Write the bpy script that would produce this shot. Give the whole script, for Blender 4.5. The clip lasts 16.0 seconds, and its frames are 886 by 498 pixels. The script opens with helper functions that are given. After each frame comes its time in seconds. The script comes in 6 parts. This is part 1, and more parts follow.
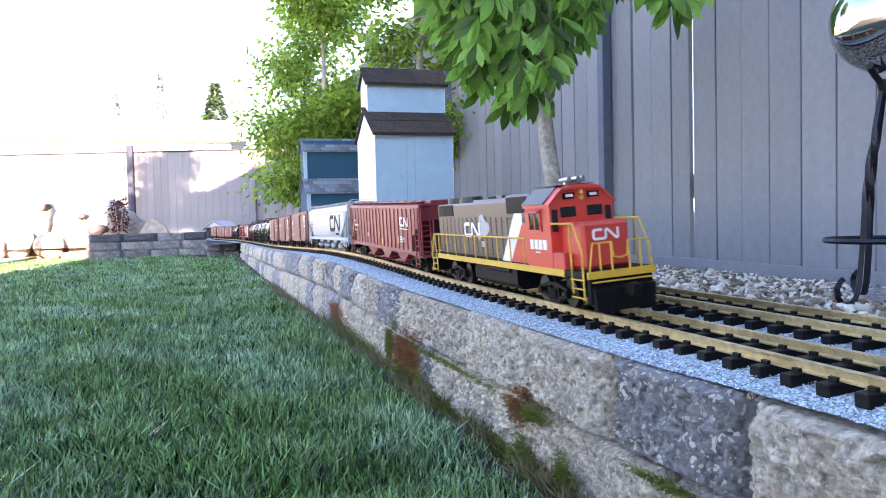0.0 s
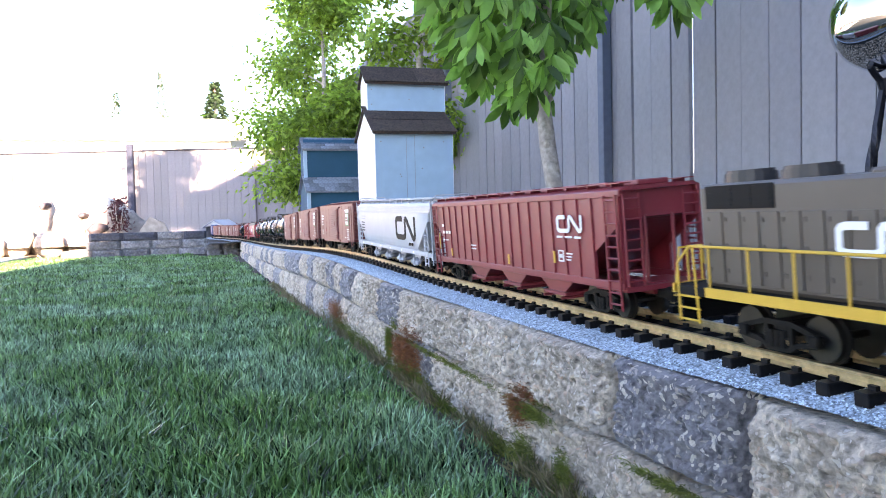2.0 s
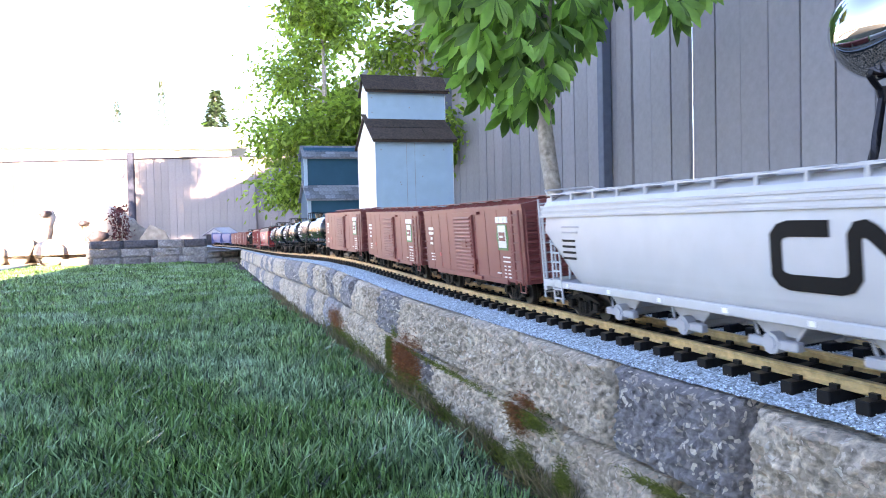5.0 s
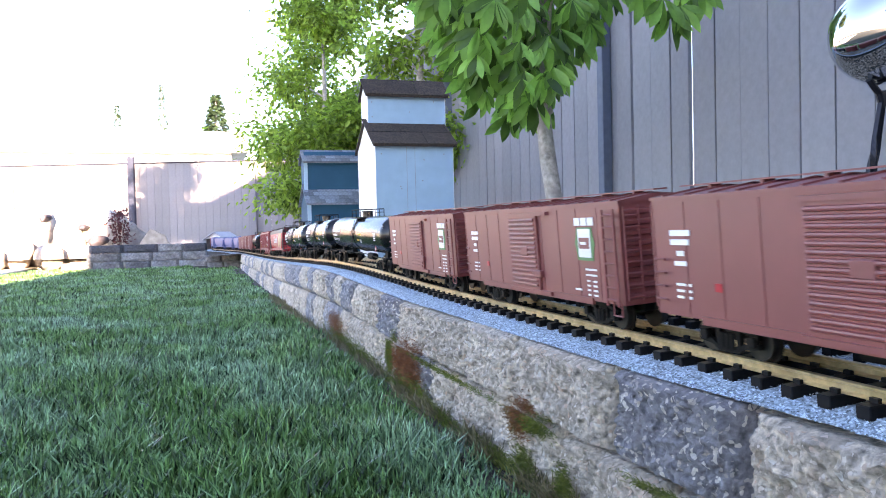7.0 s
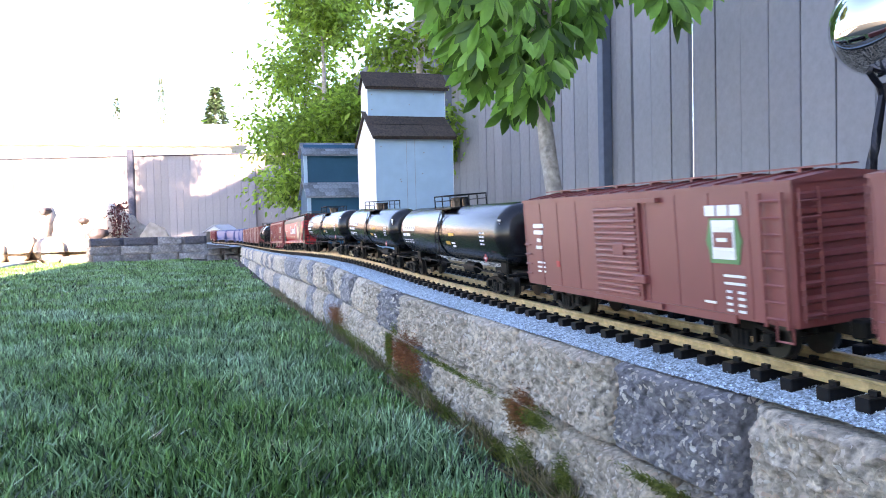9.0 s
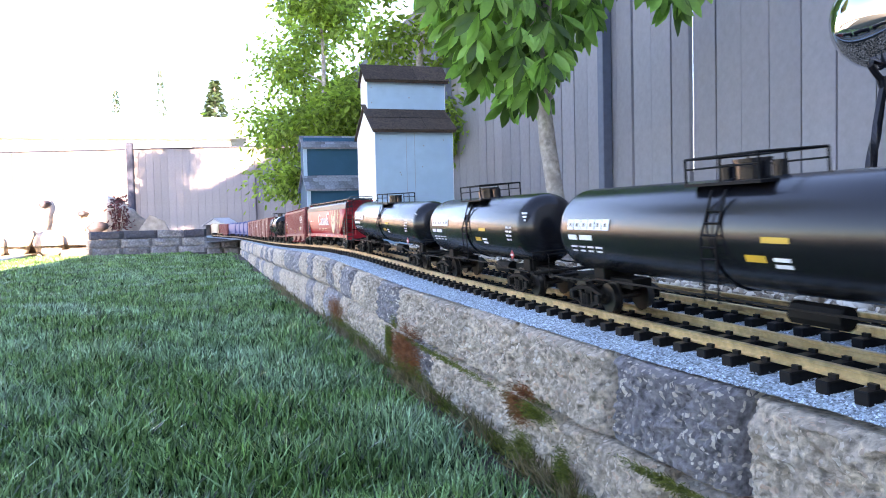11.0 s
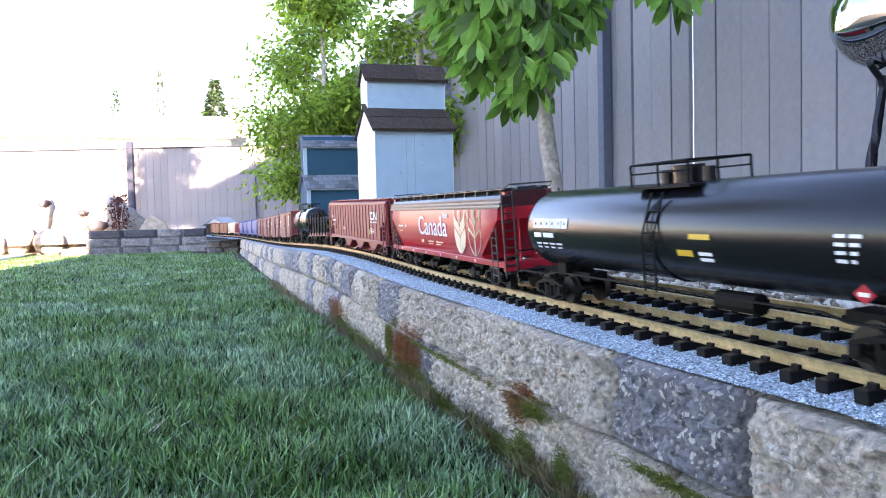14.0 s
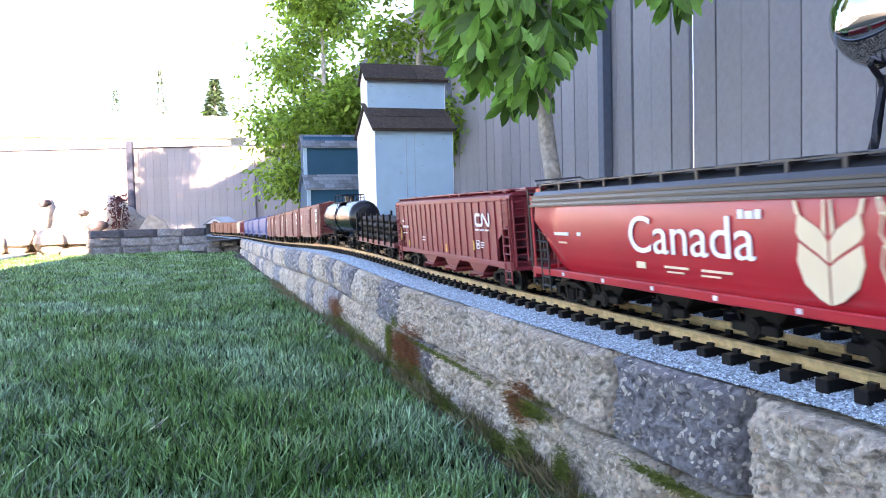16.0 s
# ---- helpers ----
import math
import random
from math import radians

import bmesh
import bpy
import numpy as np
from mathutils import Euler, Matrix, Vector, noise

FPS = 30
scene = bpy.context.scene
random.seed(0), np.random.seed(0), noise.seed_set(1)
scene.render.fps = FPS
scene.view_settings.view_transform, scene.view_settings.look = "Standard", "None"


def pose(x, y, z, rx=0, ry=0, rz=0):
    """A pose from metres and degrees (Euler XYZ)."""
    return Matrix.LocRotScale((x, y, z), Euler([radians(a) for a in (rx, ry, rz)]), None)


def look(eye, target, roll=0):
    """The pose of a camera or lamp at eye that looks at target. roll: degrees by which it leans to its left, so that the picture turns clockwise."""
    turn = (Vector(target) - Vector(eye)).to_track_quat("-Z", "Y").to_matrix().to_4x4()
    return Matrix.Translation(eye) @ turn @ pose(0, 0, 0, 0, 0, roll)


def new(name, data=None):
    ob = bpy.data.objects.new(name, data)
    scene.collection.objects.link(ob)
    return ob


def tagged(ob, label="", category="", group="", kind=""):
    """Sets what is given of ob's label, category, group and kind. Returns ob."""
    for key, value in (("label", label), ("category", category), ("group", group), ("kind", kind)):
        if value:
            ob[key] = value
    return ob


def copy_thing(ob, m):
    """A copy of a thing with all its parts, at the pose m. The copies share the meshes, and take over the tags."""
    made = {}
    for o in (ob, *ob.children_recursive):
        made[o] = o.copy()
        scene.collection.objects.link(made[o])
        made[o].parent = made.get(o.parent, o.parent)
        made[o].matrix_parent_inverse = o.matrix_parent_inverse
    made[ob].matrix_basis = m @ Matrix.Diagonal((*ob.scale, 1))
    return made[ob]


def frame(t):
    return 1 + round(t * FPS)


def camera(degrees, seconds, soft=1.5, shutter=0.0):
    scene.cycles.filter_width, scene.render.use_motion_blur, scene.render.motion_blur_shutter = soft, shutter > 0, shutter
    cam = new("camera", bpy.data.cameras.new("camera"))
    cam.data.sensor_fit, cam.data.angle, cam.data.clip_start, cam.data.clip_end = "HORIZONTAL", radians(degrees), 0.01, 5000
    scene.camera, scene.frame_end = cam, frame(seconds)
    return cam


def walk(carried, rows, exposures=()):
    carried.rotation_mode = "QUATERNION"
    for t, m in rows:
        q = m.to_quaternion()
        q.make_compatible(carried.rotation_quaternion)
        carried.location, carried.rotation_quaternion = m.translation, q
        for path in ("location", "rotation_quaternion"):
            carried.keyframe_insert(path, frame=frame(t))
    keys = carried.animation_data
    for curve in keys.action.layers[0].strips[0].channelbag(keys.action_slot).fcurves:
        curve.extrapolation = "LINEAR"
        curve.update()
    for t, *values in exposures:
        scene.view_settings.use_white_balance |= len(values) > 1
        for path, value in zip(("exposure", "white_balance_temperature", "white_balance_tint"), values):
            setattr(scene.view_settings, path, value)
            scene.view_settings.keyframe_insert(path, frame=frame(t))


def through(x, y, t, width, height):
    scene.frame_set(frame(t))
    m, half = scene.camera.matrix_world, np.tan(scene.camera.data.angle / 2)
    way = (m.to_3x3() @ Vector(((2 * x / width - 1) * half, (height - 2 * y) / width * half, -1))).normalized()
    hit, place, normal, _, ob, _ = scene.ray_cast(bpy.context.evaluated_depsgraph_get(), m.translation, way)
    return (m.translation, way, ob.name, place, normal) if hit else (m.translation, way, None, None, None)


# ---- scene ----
F_PX = 1355.75
EYE = Vector((-0.4308, 0.0, 0.1084))
YAW, PITCH, ROLL = 17.209, 2.405, -1.353
cam = camera(60.08, 16.0, soft=1.0, shutter=0.3)
# small nods of the camera: seconds and downward shift of the view
NODS = [(0, 0), (0.5, -1), (1, -5), (1.5, -5), (2, -2), (2.5, 3), (3, 6), (3.5, 9), (4, 11), (4.5, 11.5), (5, 12), (5.5, 12.5),
        (6, 13), (6.5, 15), (7, 19.5), (7.5, 26), (8, 25), (8.5, 14.5), (9, 7), (9.5, 1.5), (10, -2), (10.5, -4), (11, -5),
        (11.5, -5), (12, -5.5), (12.5, -6), (13, -6), (13.5, -6), (14, -6.3), (14.5, -6.3), (15, -6.5), (15.5, -7), (16, -7)]


def view(nod):
    a, w = radians(PITCH) - nod / F_PX, radians(YAW)
    way = Vector((math.sin(w) * math.cos(a), math.cos(w) * math.cos(a), -math.sin(a)))
    return look(EYE, EYE + way, ROLL)


walk(cam, [(t, view(n)) for t, n in NODS], exposures=[(0, 3.7, 10500, 34), (16, 3.7, 10500, 34)])

# ---- light ----
SUN_FROM = Vector((-0.106, -0.994, 0.18)).normalized()
world = bpy.data.worlds.new("world")
scene.world = world
world.use_nodes = True
sky = world.node_tree.nodes.new("ShaderNodeTexSky")
sky.sky_type, sky.sun_disc = "NISHITA", False
sky.sun_elevation = math.asin(SUN_FROM.z)
sky.sun_rotation = math.atan2(SUN_FROM.x, SUN_FROM.y)
sky.dust_density, sky.air_density, sky.ozone_density = 0.2, 0.8, 4.0
bg = world.node_tree.nodes["Background"]
bg.inputs["Strength"].default_value = 0.15
world.node_tree.links.new(sky.outputs[0], bg.inputs[0])
sun = new("sun", bpy.data.lights.new("sun", "SUN"))
sun.data.energy, sun.data.angle, sun.data.color = 4.0, radians(0.5), (1.0, 0.93, 0.84)
sun.matrix_world = look((0, 0, 6), Vector((0, 0, 6)) - SUN_FROM)


# ---- materials ----
def material(name, base, rough=0.7, metal=0.0, spread=0.12, grain=60.0, coarse=6.0, bump=0.15, second=None, per_piece=0.0, island=False, alt=None, coat=0.0):
    """A surface with colour change at two scales, fine relief, and a difference from piece to piece."""
    m = bpy.data.materials.new(name)
    m.use_nodes = True
    nt = m.node_tree
    N, L = nt.nodes, nt.links
    bs = N["Principled BSDF"]
    bs.inputs["Roughness"].default_value, bs.inputs["Metallic"].default_value = rough, metal
    if coat:
        bs.inputs["Coat Weight"].default_value = coat
    tc = N.new("ShaderNodeTexCoord")
    fine, big = N.new("ShaderNodeTexNoise"), N.new("ShaderNodeTexNoise")
    fine.inputs["Scale"].default_value, big.inputs["Scale"].default_value = grain, coarse
    fine.inputs["Detail"].default_value, big.inputs["Detail"].default_value = 5, 3
    L.new(tc.outputs["Object"], fine.inputs["Vector"])
    L.new(tc.outputs["Object"], big.inputs["Vector"])
    rgb = lambda c, k: (*[min(1.0, v * k) for v in c], 1)
    r1 = N.new("ShaderNodeValToRGB")
    r1.color_ramp.elements[0].position, r1.color_ramp.elements[1].position = 0.3, 0.7
    r1.color_ramp.elements[0].color, r1.color_ramp.elements[1].color = rgb(base, 1 - spread), rgb(base, 1 + spread)
    L.new(fine.outputs["Fac"], r1.inputs[0])
    col = r1.outputs[0]
    mix = N.new("ShaderNodeMixRGB")
    r2 = N.new("ShaderNodeValToRGB")
    r2.color_ramp.elements[0].position, r2.color_ramp.elements[1].position = 0.45, 0.72
    r2.color_ramp.elements[0].color, r2.color_ramp.elements[1].color = (0, 0, 0, 1), (0.75, 0.75, 0.75, 1)
    L.new(big.outputs["Fac"], r2.inputs[0])
    L.new(r2.outputs[0], mix.inputs[0])
    L.new(col, mix.inputs[1])
    mix.inputs[2].default_value = (*(second or [v * 0.8 for v in base]), 1)
    col = mix.outputs[0]
    if per_piece or alt:
        src = N.new("ShaderNodeNewGeometry").outputs["Random Per Island"] if island else N.new("ShaderNodeObjectInfo").outputs["Random"]
        if alt:
            m2 = N.new("ShaderNodeMixRGB")
            st = N.new("ShaderNodeValToRGB")
            st.color_ramp.elements[0].position, st.color_ramp.elements[1].position = 0.35, 0.75
            L.new(src, st.inputs[0])
            L.new(st.outputs[0], m2.inputs[0])
            L.new(col, m2.inputs[1])
            m2.inputs[2].default_value = (*alt, 1)
            col = m2.outputs[0]
        if per_piece:
            mr = N.new("ShaderNodeMapRange")
            mr.inputs["To Min"].default_value, mr.inputs["To Max"].default_value = 1 - per_piece, 1 + per_piece
            L.new(src, mr.inputs["Value"])
            hs = N.new("ShaderNodeHueSaturation")
            L.new(mr.outputs[0], hs.inputs["Value"])
            L.new(col, hs.inputs["Color"])
            col = hs.outputs[0]
    L.new(col, bs.inputs["Base Color"])
    if bump:
        bp = N.new("ShaderNodeBump")
        bp.inputs["Strength"].default_value = bump
        bp.inputs["Distance"].default_value = 0.1 / grain
        L.new(fine.outputs["Fac"], bp.inputs["Height"])
        L.new(bp.outputs[0], bs.inputs["Normal"])
    return m


def leafy(name, base, second, through=0.4, differ=0.5, rough=0.45):
    """Leaves and grass: changes from leaf to leaf, and light shines through."""
    m = material(name, base, rough=rough, spread=0.2, grain=40, coarse=4, bump=0.05, second=second, per_piece=differ, island=True)
    nt = m.node_tree
    tr, mx = nt.nodes.new("ShaderNodeBsdfTranslucent"), nt.nodes.new("ShaderNodeMixShader")
    bs, out = nt.nodes["Principled BSDF"], nt.nodes["Material Output"]
    nt.links.new(bs.inputs["Base Color"].links[0].from_socket, tr.inputs["Color"])
    mx.inputs[0].default_value = through
    nt.links.new(bs.outputs[0], mx.inputs[1])
    nt.links.new(tr.outputs[0], mx.inputs[2])
    nt.links.new(mx.outputs[0], out.inputs[0])
    return m


M = {}
M["soil"] = material("soil", (0.03, 0.022, 0.015), 0.97, spread=0.6, grain=140, coarse=9, bump=0.6)
M["lawn"] = material("lawn_soil", (0.012, 0.02, 0.008), 0.95, grain=120, coarse=12, bump=0.5, second=(0.05, 0.045, 0.025))
M["grass"] = leafy("grass", (0.085, 0.232, 0.072), (0.24, 0.45, 0.29), 0.2, 0.95, 0.24)
M["ballast"] = material("crushed_stone", (0.31, 0.43, 0.5), 0.9, spread=0.8, grain=380, coarse=160, bump=1.0, second=(0.1, 0.135, 0.165))
M["grain"] = material("stone_chips", (0.34, 0.46, 0.54), 0.9, spread=0.3, grain=300, bump=0.2, per_piece=0.8, island=True)
M["pebble"] = material("river_pebbles", (0.3, 0.22, 0.15), 0.65, spread=0.25, grain=90, bump=0.2, per_piece=0.6, island=True, alt=(0.5, 0.45, 0.38))
M["moss"] = leafy("moss", (0.11, 0.15, 0.025), (0.17, 0.17, 0.05), 0.3)
M["fence"] = material("grey_fence_stain", (0.205, 0.205, 0.222), 0.7, spread=0.07, grain=45, coarse=3, bump=0.15, second=(0.18, 0.183, 0.205), per_piece=0.09)
M["fence_post"] = material("post_stain", (0.1, 0.13, 0.175), 0.75, spread=0.1, grain=40, bump=0.15)
M["plastic_tie"] = material("black_tie_plastic", (0.008, 0.008, 0.009), 0.55, spread=0.3, grain=150, bump=0.1, second=(0.016, 0.0155, 0.0155))
M["brass"] = material("weathered_brass", (0.63, 0.48, 0.29), 0.36, 0.85, spread=0.25, grain=120, coarse=20, bump=0.1, second=(0.36, 0.25, 0.13))
M["bark"] = material("grey_bark", (0.4, 0.36, 0.32), 0.9, spread=0.35, grain=70, coarse=12, bump=0.8, second=(0.24, 0.2, 0.17))
M["leaf"] = leafy("buckeye_leaf", (0.11, 0.32, 0.06), (0.24, 0.52, 0.13), 0.55, 0.75, 0.3)
M["leaf_far"] = leafy("tree_leaf", (0.18, 0.34, 0.05), (0.3, 0.46, 0.09), 0.6)
M["conifer"] = leafy("conifer", (0.035, 0.085, 0.045), (0.08, 0.14, 0.08), 0.3)
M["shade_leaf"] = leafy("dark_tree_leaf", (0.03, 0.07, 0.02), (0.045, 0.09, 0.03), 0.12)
M["blue_paint"] = material("pale_blue_paint", (0.27, 0.46, 0.56), 0.75, spread=0.06, grain=18, coarse=5, bump=0.12, second=(0.24, 0.42, 0.53))
# white paint; on the elevator it stands for the sunlit side
M["white_and_sunlit_side"] = material("white_and_sunlit_side", (0.82, 0.82, 0.8), 0.6, spread=0.04, grain=30, bump=0.08)
M["shingle"] = material("asphalt_shingle", (0.05, 0.034, 0.025), 0.97, spread=0.7, grain=130, coarse=14, bump=0.8, second=(0.032, 0.023, 0.018), per_piece=0.2)
M["teal_paint"] = material("teal_paint", (0.002, 0.075, 0.13), 0.65, spread=0.08, grain=20, coarse=5, bump=0.1)
M["grey_shake"] = material("weathered_shake", (0.15, 0.19, 0.22), 0.9, spread=0.3, grain=60, coarse=10, bump=0.5, per_piece=0.4)
M["iron"] = material("wrought_iron", (0.02, 0.022, 0.03), 0.45, 0.6, spread=0.2, grain=80, bump=0.15)
M["wheel"] = material("wheel_steel", (0.07, 0.066, 0.062), 0.35, 0.9, spread=0.2, grain=90, bump=0.05)
M["black"] = material("black_paint", (0.007, 0.007, 0.008), 0.55, spread=0.2, grain=60, bump=0.04)
M["tank_black"] = material("satin_black_tank", (0.008, 0.0085, 0.011), 0.24, spread=0.15, grain=40, bump=0.02)
M["steel"] = material("worn_steel", (0.45, 0.43, 0.4), 0.3, 0.95, spread=0.2, grain=90, bump=0.05)
M["truck"] = material("truck_black", (0.006, 0.0058, 0.0055), 0.6, spread=0.3, grain=90, coarse=20, bump=0.2, second=(0.014, 0.012, 0.01))
M["loco_red"] = material("orange_red_paint", (0.72, 0.056, 0.04), 0.4, spread=0.04, grain=50, bump=0.02, second=(0.69, 0.052, 0.037))
M["loco_grey"] = material("warm_grey_paint", (0.08, 0.062, 0.05), 0.42, spread=0.06, grain=50, bump=0.03, second=(0.07, 0.056, 0.046))
M["map_grey"] = material("map_grey_paint", (0.34, 0.36, 0.4), 0.5, spread=0.05, grain=60, bump=0.0)
M["white"] = material("white_lettering", (0.8, 0.8, 0.8), 0.5, spread=0.03, grain=60, bump=0.0)
M["yellow"] = material("yellow_paint", (0.7, 0.38, 0.045), 0.45, spread=0.05, grain=60, bump=0.03)
M["car_red"] = material("oxide_red_paint", (0.27, 0.029, 0.038), 0.42, spread=0.06, grain=40, coarse=9, bump=0.03, second=(0.25, 0.027, 0.035))
M["box_brown"] = material("boxcar_brown_paint", (0.235, 0.054, 0.052), 0.45, spread=0.07, grain=40, coarse=9, bump=0.03, second=(0.21, 0.05, 0.047))
M["car_grey"] = material("light_grey_paint", (0.44, 0.455, 0.475), 0.45, spread=0.05, grain=40, coarse=8, bump=0.03, second=(0.4, 0.415, 0.44))
M["canada_red"] = material("bright_red_paint", (0.56, 0.02, 0.034), 0.3, spread=0.04, grain=40, bump=0.02)
M["cream"] = material("cream_paint", (0.85, 0.66, 0.45), 0.5, spread=0.04, grain=40, bump=0.02)
M["blue_car"] = material("blue_car_paint", (0.04, 0.1, 0.3), 0.45, spread=0.06, grain=40, bump=0.02)
M["orange_car"] = material("orange_brown_paint", (0.42, 0.13, 0.06), 0.5, spread=0.06, grain=40, bump=0.02)
M["green"] = material("green_paint", (0.05, 0.22, 0.08), 0.5, spread=0.06, grain=40, bump=0.02)
M["glass_dark"] = material("dark_window", (0.015, 0.017, 0.02), 0.08, spread=0.05, bump=0.0)
M["mirror"] = material("mirror_ball", (0.82, 0.83, 0.84), 0.04, 1.0, spread=0.02, grain=8, bump=0.0)
M["rock"] = material("field_stone", (0.42, 0.38, 0.34), 0.9, spread=0.3, grain=25, coarse=5, bump=0.7, second=(0.33, 0.28, 0.26), per_piece=0.3)
M["stucco"] = material("house_stucco", (0.55, 0.53, 0.5), 0.9, spread=0.08, grain=30, bump=0.3)
M["far_wood"] = material("grey_timber", (0.3, 0.29, 0.28), 0.85, spread=0.2, grain=30, bump=0.3)
# near-black timber: shade put into the colour of gap strips, cap rail and post
M["shaded_timber"] = material("shade_dark_timber", (0.022, 0.033, 0.06), 0.9, spread=0.3, grain=30, bump=0.3)
M["terrace_block"] = material("grey_terrace_block", (0.16, 0.175, 0.19), 0.95, spread=0.35, grain=60, coarse=12, bump=0.6, second=(0.085, 0.09, 0.1), per_piece=0.35)
M["slate_block"] = material("slate_terrace_block", (0.055, 0.065, 0.085), 0.95, spread=0.3, grain=60, coarse=12, bump=0.6)
M["red_leaf"] = leafy("dark_red_leaf", (0.09, 0.014, 0.016), (0.14, 0.03, 0.03), 0.2)
# dark colour that stands for shade in the rockery's gaps
M["gap_shade_rock"] = material("gap_shade_stone", (0.05, 0.06, 0.085), 0.9, spread=0.4, grain=25, coarse=5, bump=0.7, second=(0.07, 0.05, 0.055))
M["paving"] = material("pale_paving", (0.56, 0.53, 0.48), 0.85, spread=0.12, grain=40, coarse=3, bump=0.2, second=(0.48, 0.45, 0.41))
M["straw"] = leafy("dry_grass", (0.2, 0.16, 0.085), (0.13, 0.13, 0.06), 0.25)
M["dark_roof"] = material("dark_grey_roof_paint", (0.03, 0.031, 0.035), 0.38, spread=0.1, grain=50, bump=0.03)
# orange glow of the lit headlights, put into the colour without emission
M["lamp_glow_amber"] = material("amber_lamp_glow", (0.9, 0.42, 0.08), 0.2, spread=0.05, bump=0.0)
M["tank_black"].node_tree.nodes["Principled BSDF"].inputs["Specular IOR Level"].default_value = 0.36
M["teal_paint"].node_tree.nodes["Principled BSDF"].inputs["Specular IOR Level"].default_value = 0.2
for _k in ("truck", "plastic_tie", "black"):
    M[_k].node_tree.nodes["Principled BSDF"].inputs["Specular IOR Level"].default_value = 0.1


# ---- building helpers ----
def link(name, bm, mat, parent=None, label="", smooth=False):
    me = bpy.data.meshes.new(name)
    bmesh.ops.recalc_face_normals(bm, faces=bm.faces)
    bm.to_mesh(me)
    bm.free()
    me.materials.append(mat)
    if smooth:
        me.polygons.foreach_set("use_smooth", [True] * len(me.polygons))
    ob = new(name, me)
    if parent:
        ob.parent = parent
    if label:
        tagged(ob, label)
    return ob


part = link


def raw(name, verts, faces, mat, parent=None, smooth=False):
    me = bpy.data.meshes.new(name)
    me.from_pydata([tuple(v) for v in verts], [], faces)
    me.materials.append(mat)
    if smooth:
        me.polygons.foreach_set("use_smooth", [True] * len(me.polygons))
    me.update()
    ob = new(name, me)
    if parent:
        ob.parent = parent
    return ob


def thing(name, label, category, group="", kind="", at=None):
    e = new(name)
    e.empty_display_size = 0.05
    if at is not None:
        e.matrix_world = at
    return tagged(e, label, category, group, kind)


def box(bm, x0, x1, y0, y1, z0, z1, bevel=0.0, m=None):
    r = bmesh.ops.create_cube(bm, size=1.0)
    vs = r["verts"]
    bmesh.ops.scale(bm, vec=(abs(x1 - x0), abs(y1 - y0), abs(z1 - z0)), verts=vs)
    bmesh.ops.translate(bm, vec=((x0 + x1) / 2, (y0 + y1) / 2, (z0 + z1) / 2), verts=vs)
    if bevel:
        es = list({e for v in vs for e in v.link_edges})
        g = bmesh.ops.bevel(bm, geom=es, offset=bevel, segments=1, affect="EDGES")
        vs = list({v for f in g["faces"] for v in f.verts} | {v for v in vs if v.is_valid})
    if m is not None:
        bmesh.ops.transform(bm, matrix=m, verts=vs)
    return vs


def rod(bm, a, b, r, n=8, r2=None):
    a, b = Vector(a), Vector(b)
    d = b - a
    q = bmesh.ops.create_cone(bm, cap_ends=True, segments=n, radius1=r, radius2=r if r2 is None else r2, depth=d.length)
    m = Matrix.Translation((a + b) / 2) @ d.to_track_quat("Z", "Y").to_matrix().to_4x4()
    bmesh.ops.transform(bm, matrix=m, verts=q["verts"])


def path_rod(bm, pts, r, n=6):
    """One unbroken round bar through the points."""
    pts = [Vector(p) for p in pts]
    rings, side = [], None
    for k, p in enumerate(pts):
        d = (pts[min(k + 1, len(pts) - 1)] - pts[max(k - 1, 0)]).normalized()
        side = d.orthogonal().normalized() if side is None else (side - d * side.dot(d)).normalized()
        up = d.cross(side)
        rings.append([bm.verts.new(p + (side * math.cos(6.28318 * a / n) + up * math.sin(6.28318 * a / n)) * r) for a in range(n)])
    for q, w in zip(rings, rings[1:]):
        for a in range(n):
            bm.faces.new((q[a], q[(a + 1) % n], w[(a + 1) % n], w[a]))
    bm.faces.new(rings[0]), bm.faces.new(rings[-1])


def prism(bm, poly, x0, x1, axis="x"):
    """A closed outline (pairs) drawn out along an axis."""
    def put(u, v, w):
        return {"x": (w, u, v), "y": (u, w, v), "z": (u, v, w)}[axis]
    a = [bm.verts.new(put(u, v, x0)) for u, v in poly]
    b = [bm.verts.new(put(u, v, x1)) for u, v in poly]
    n = len(poly)
    bm.faces.new(a), bm.faces.new(b)
    for i in range(n):
        bm.faces.new((a[i], a[(i + 1) % n], b[(i + 1) % n], b[i]))


def smooth_at(table, y):
    """A smooth curve through (y, value) pairs."""
    ys = [r[0] for r in table]
    if y <= ys[0]:
        return table[0][1]
    if y >= ys[-1]:
        return table[-1][1]
    i = next(k for k in range(len(ys) - 1) if ys[k + 1] >= y)
    def slope(k):
        if k == 0 or k == len(ys) - 1:
            return 0.0
        return (table[k + 1][1] - table[k - 1][1]) / (ys[k + 1] - ys[k - 1])
    h = ys[i + 1] - ys[i]
    t = (y - ys[i]) / h
    a, b = table[i][1], table[i + 1][1]
    return (2 * t ** 3 - 3 * t * t + 1) * a + (t ** 3 - 2 * t * t + t) * h * slope(i) + (3 * t * t - 2 * t ** 3) * b + (t ** 3 - t * t) * h * slope(i + 1)


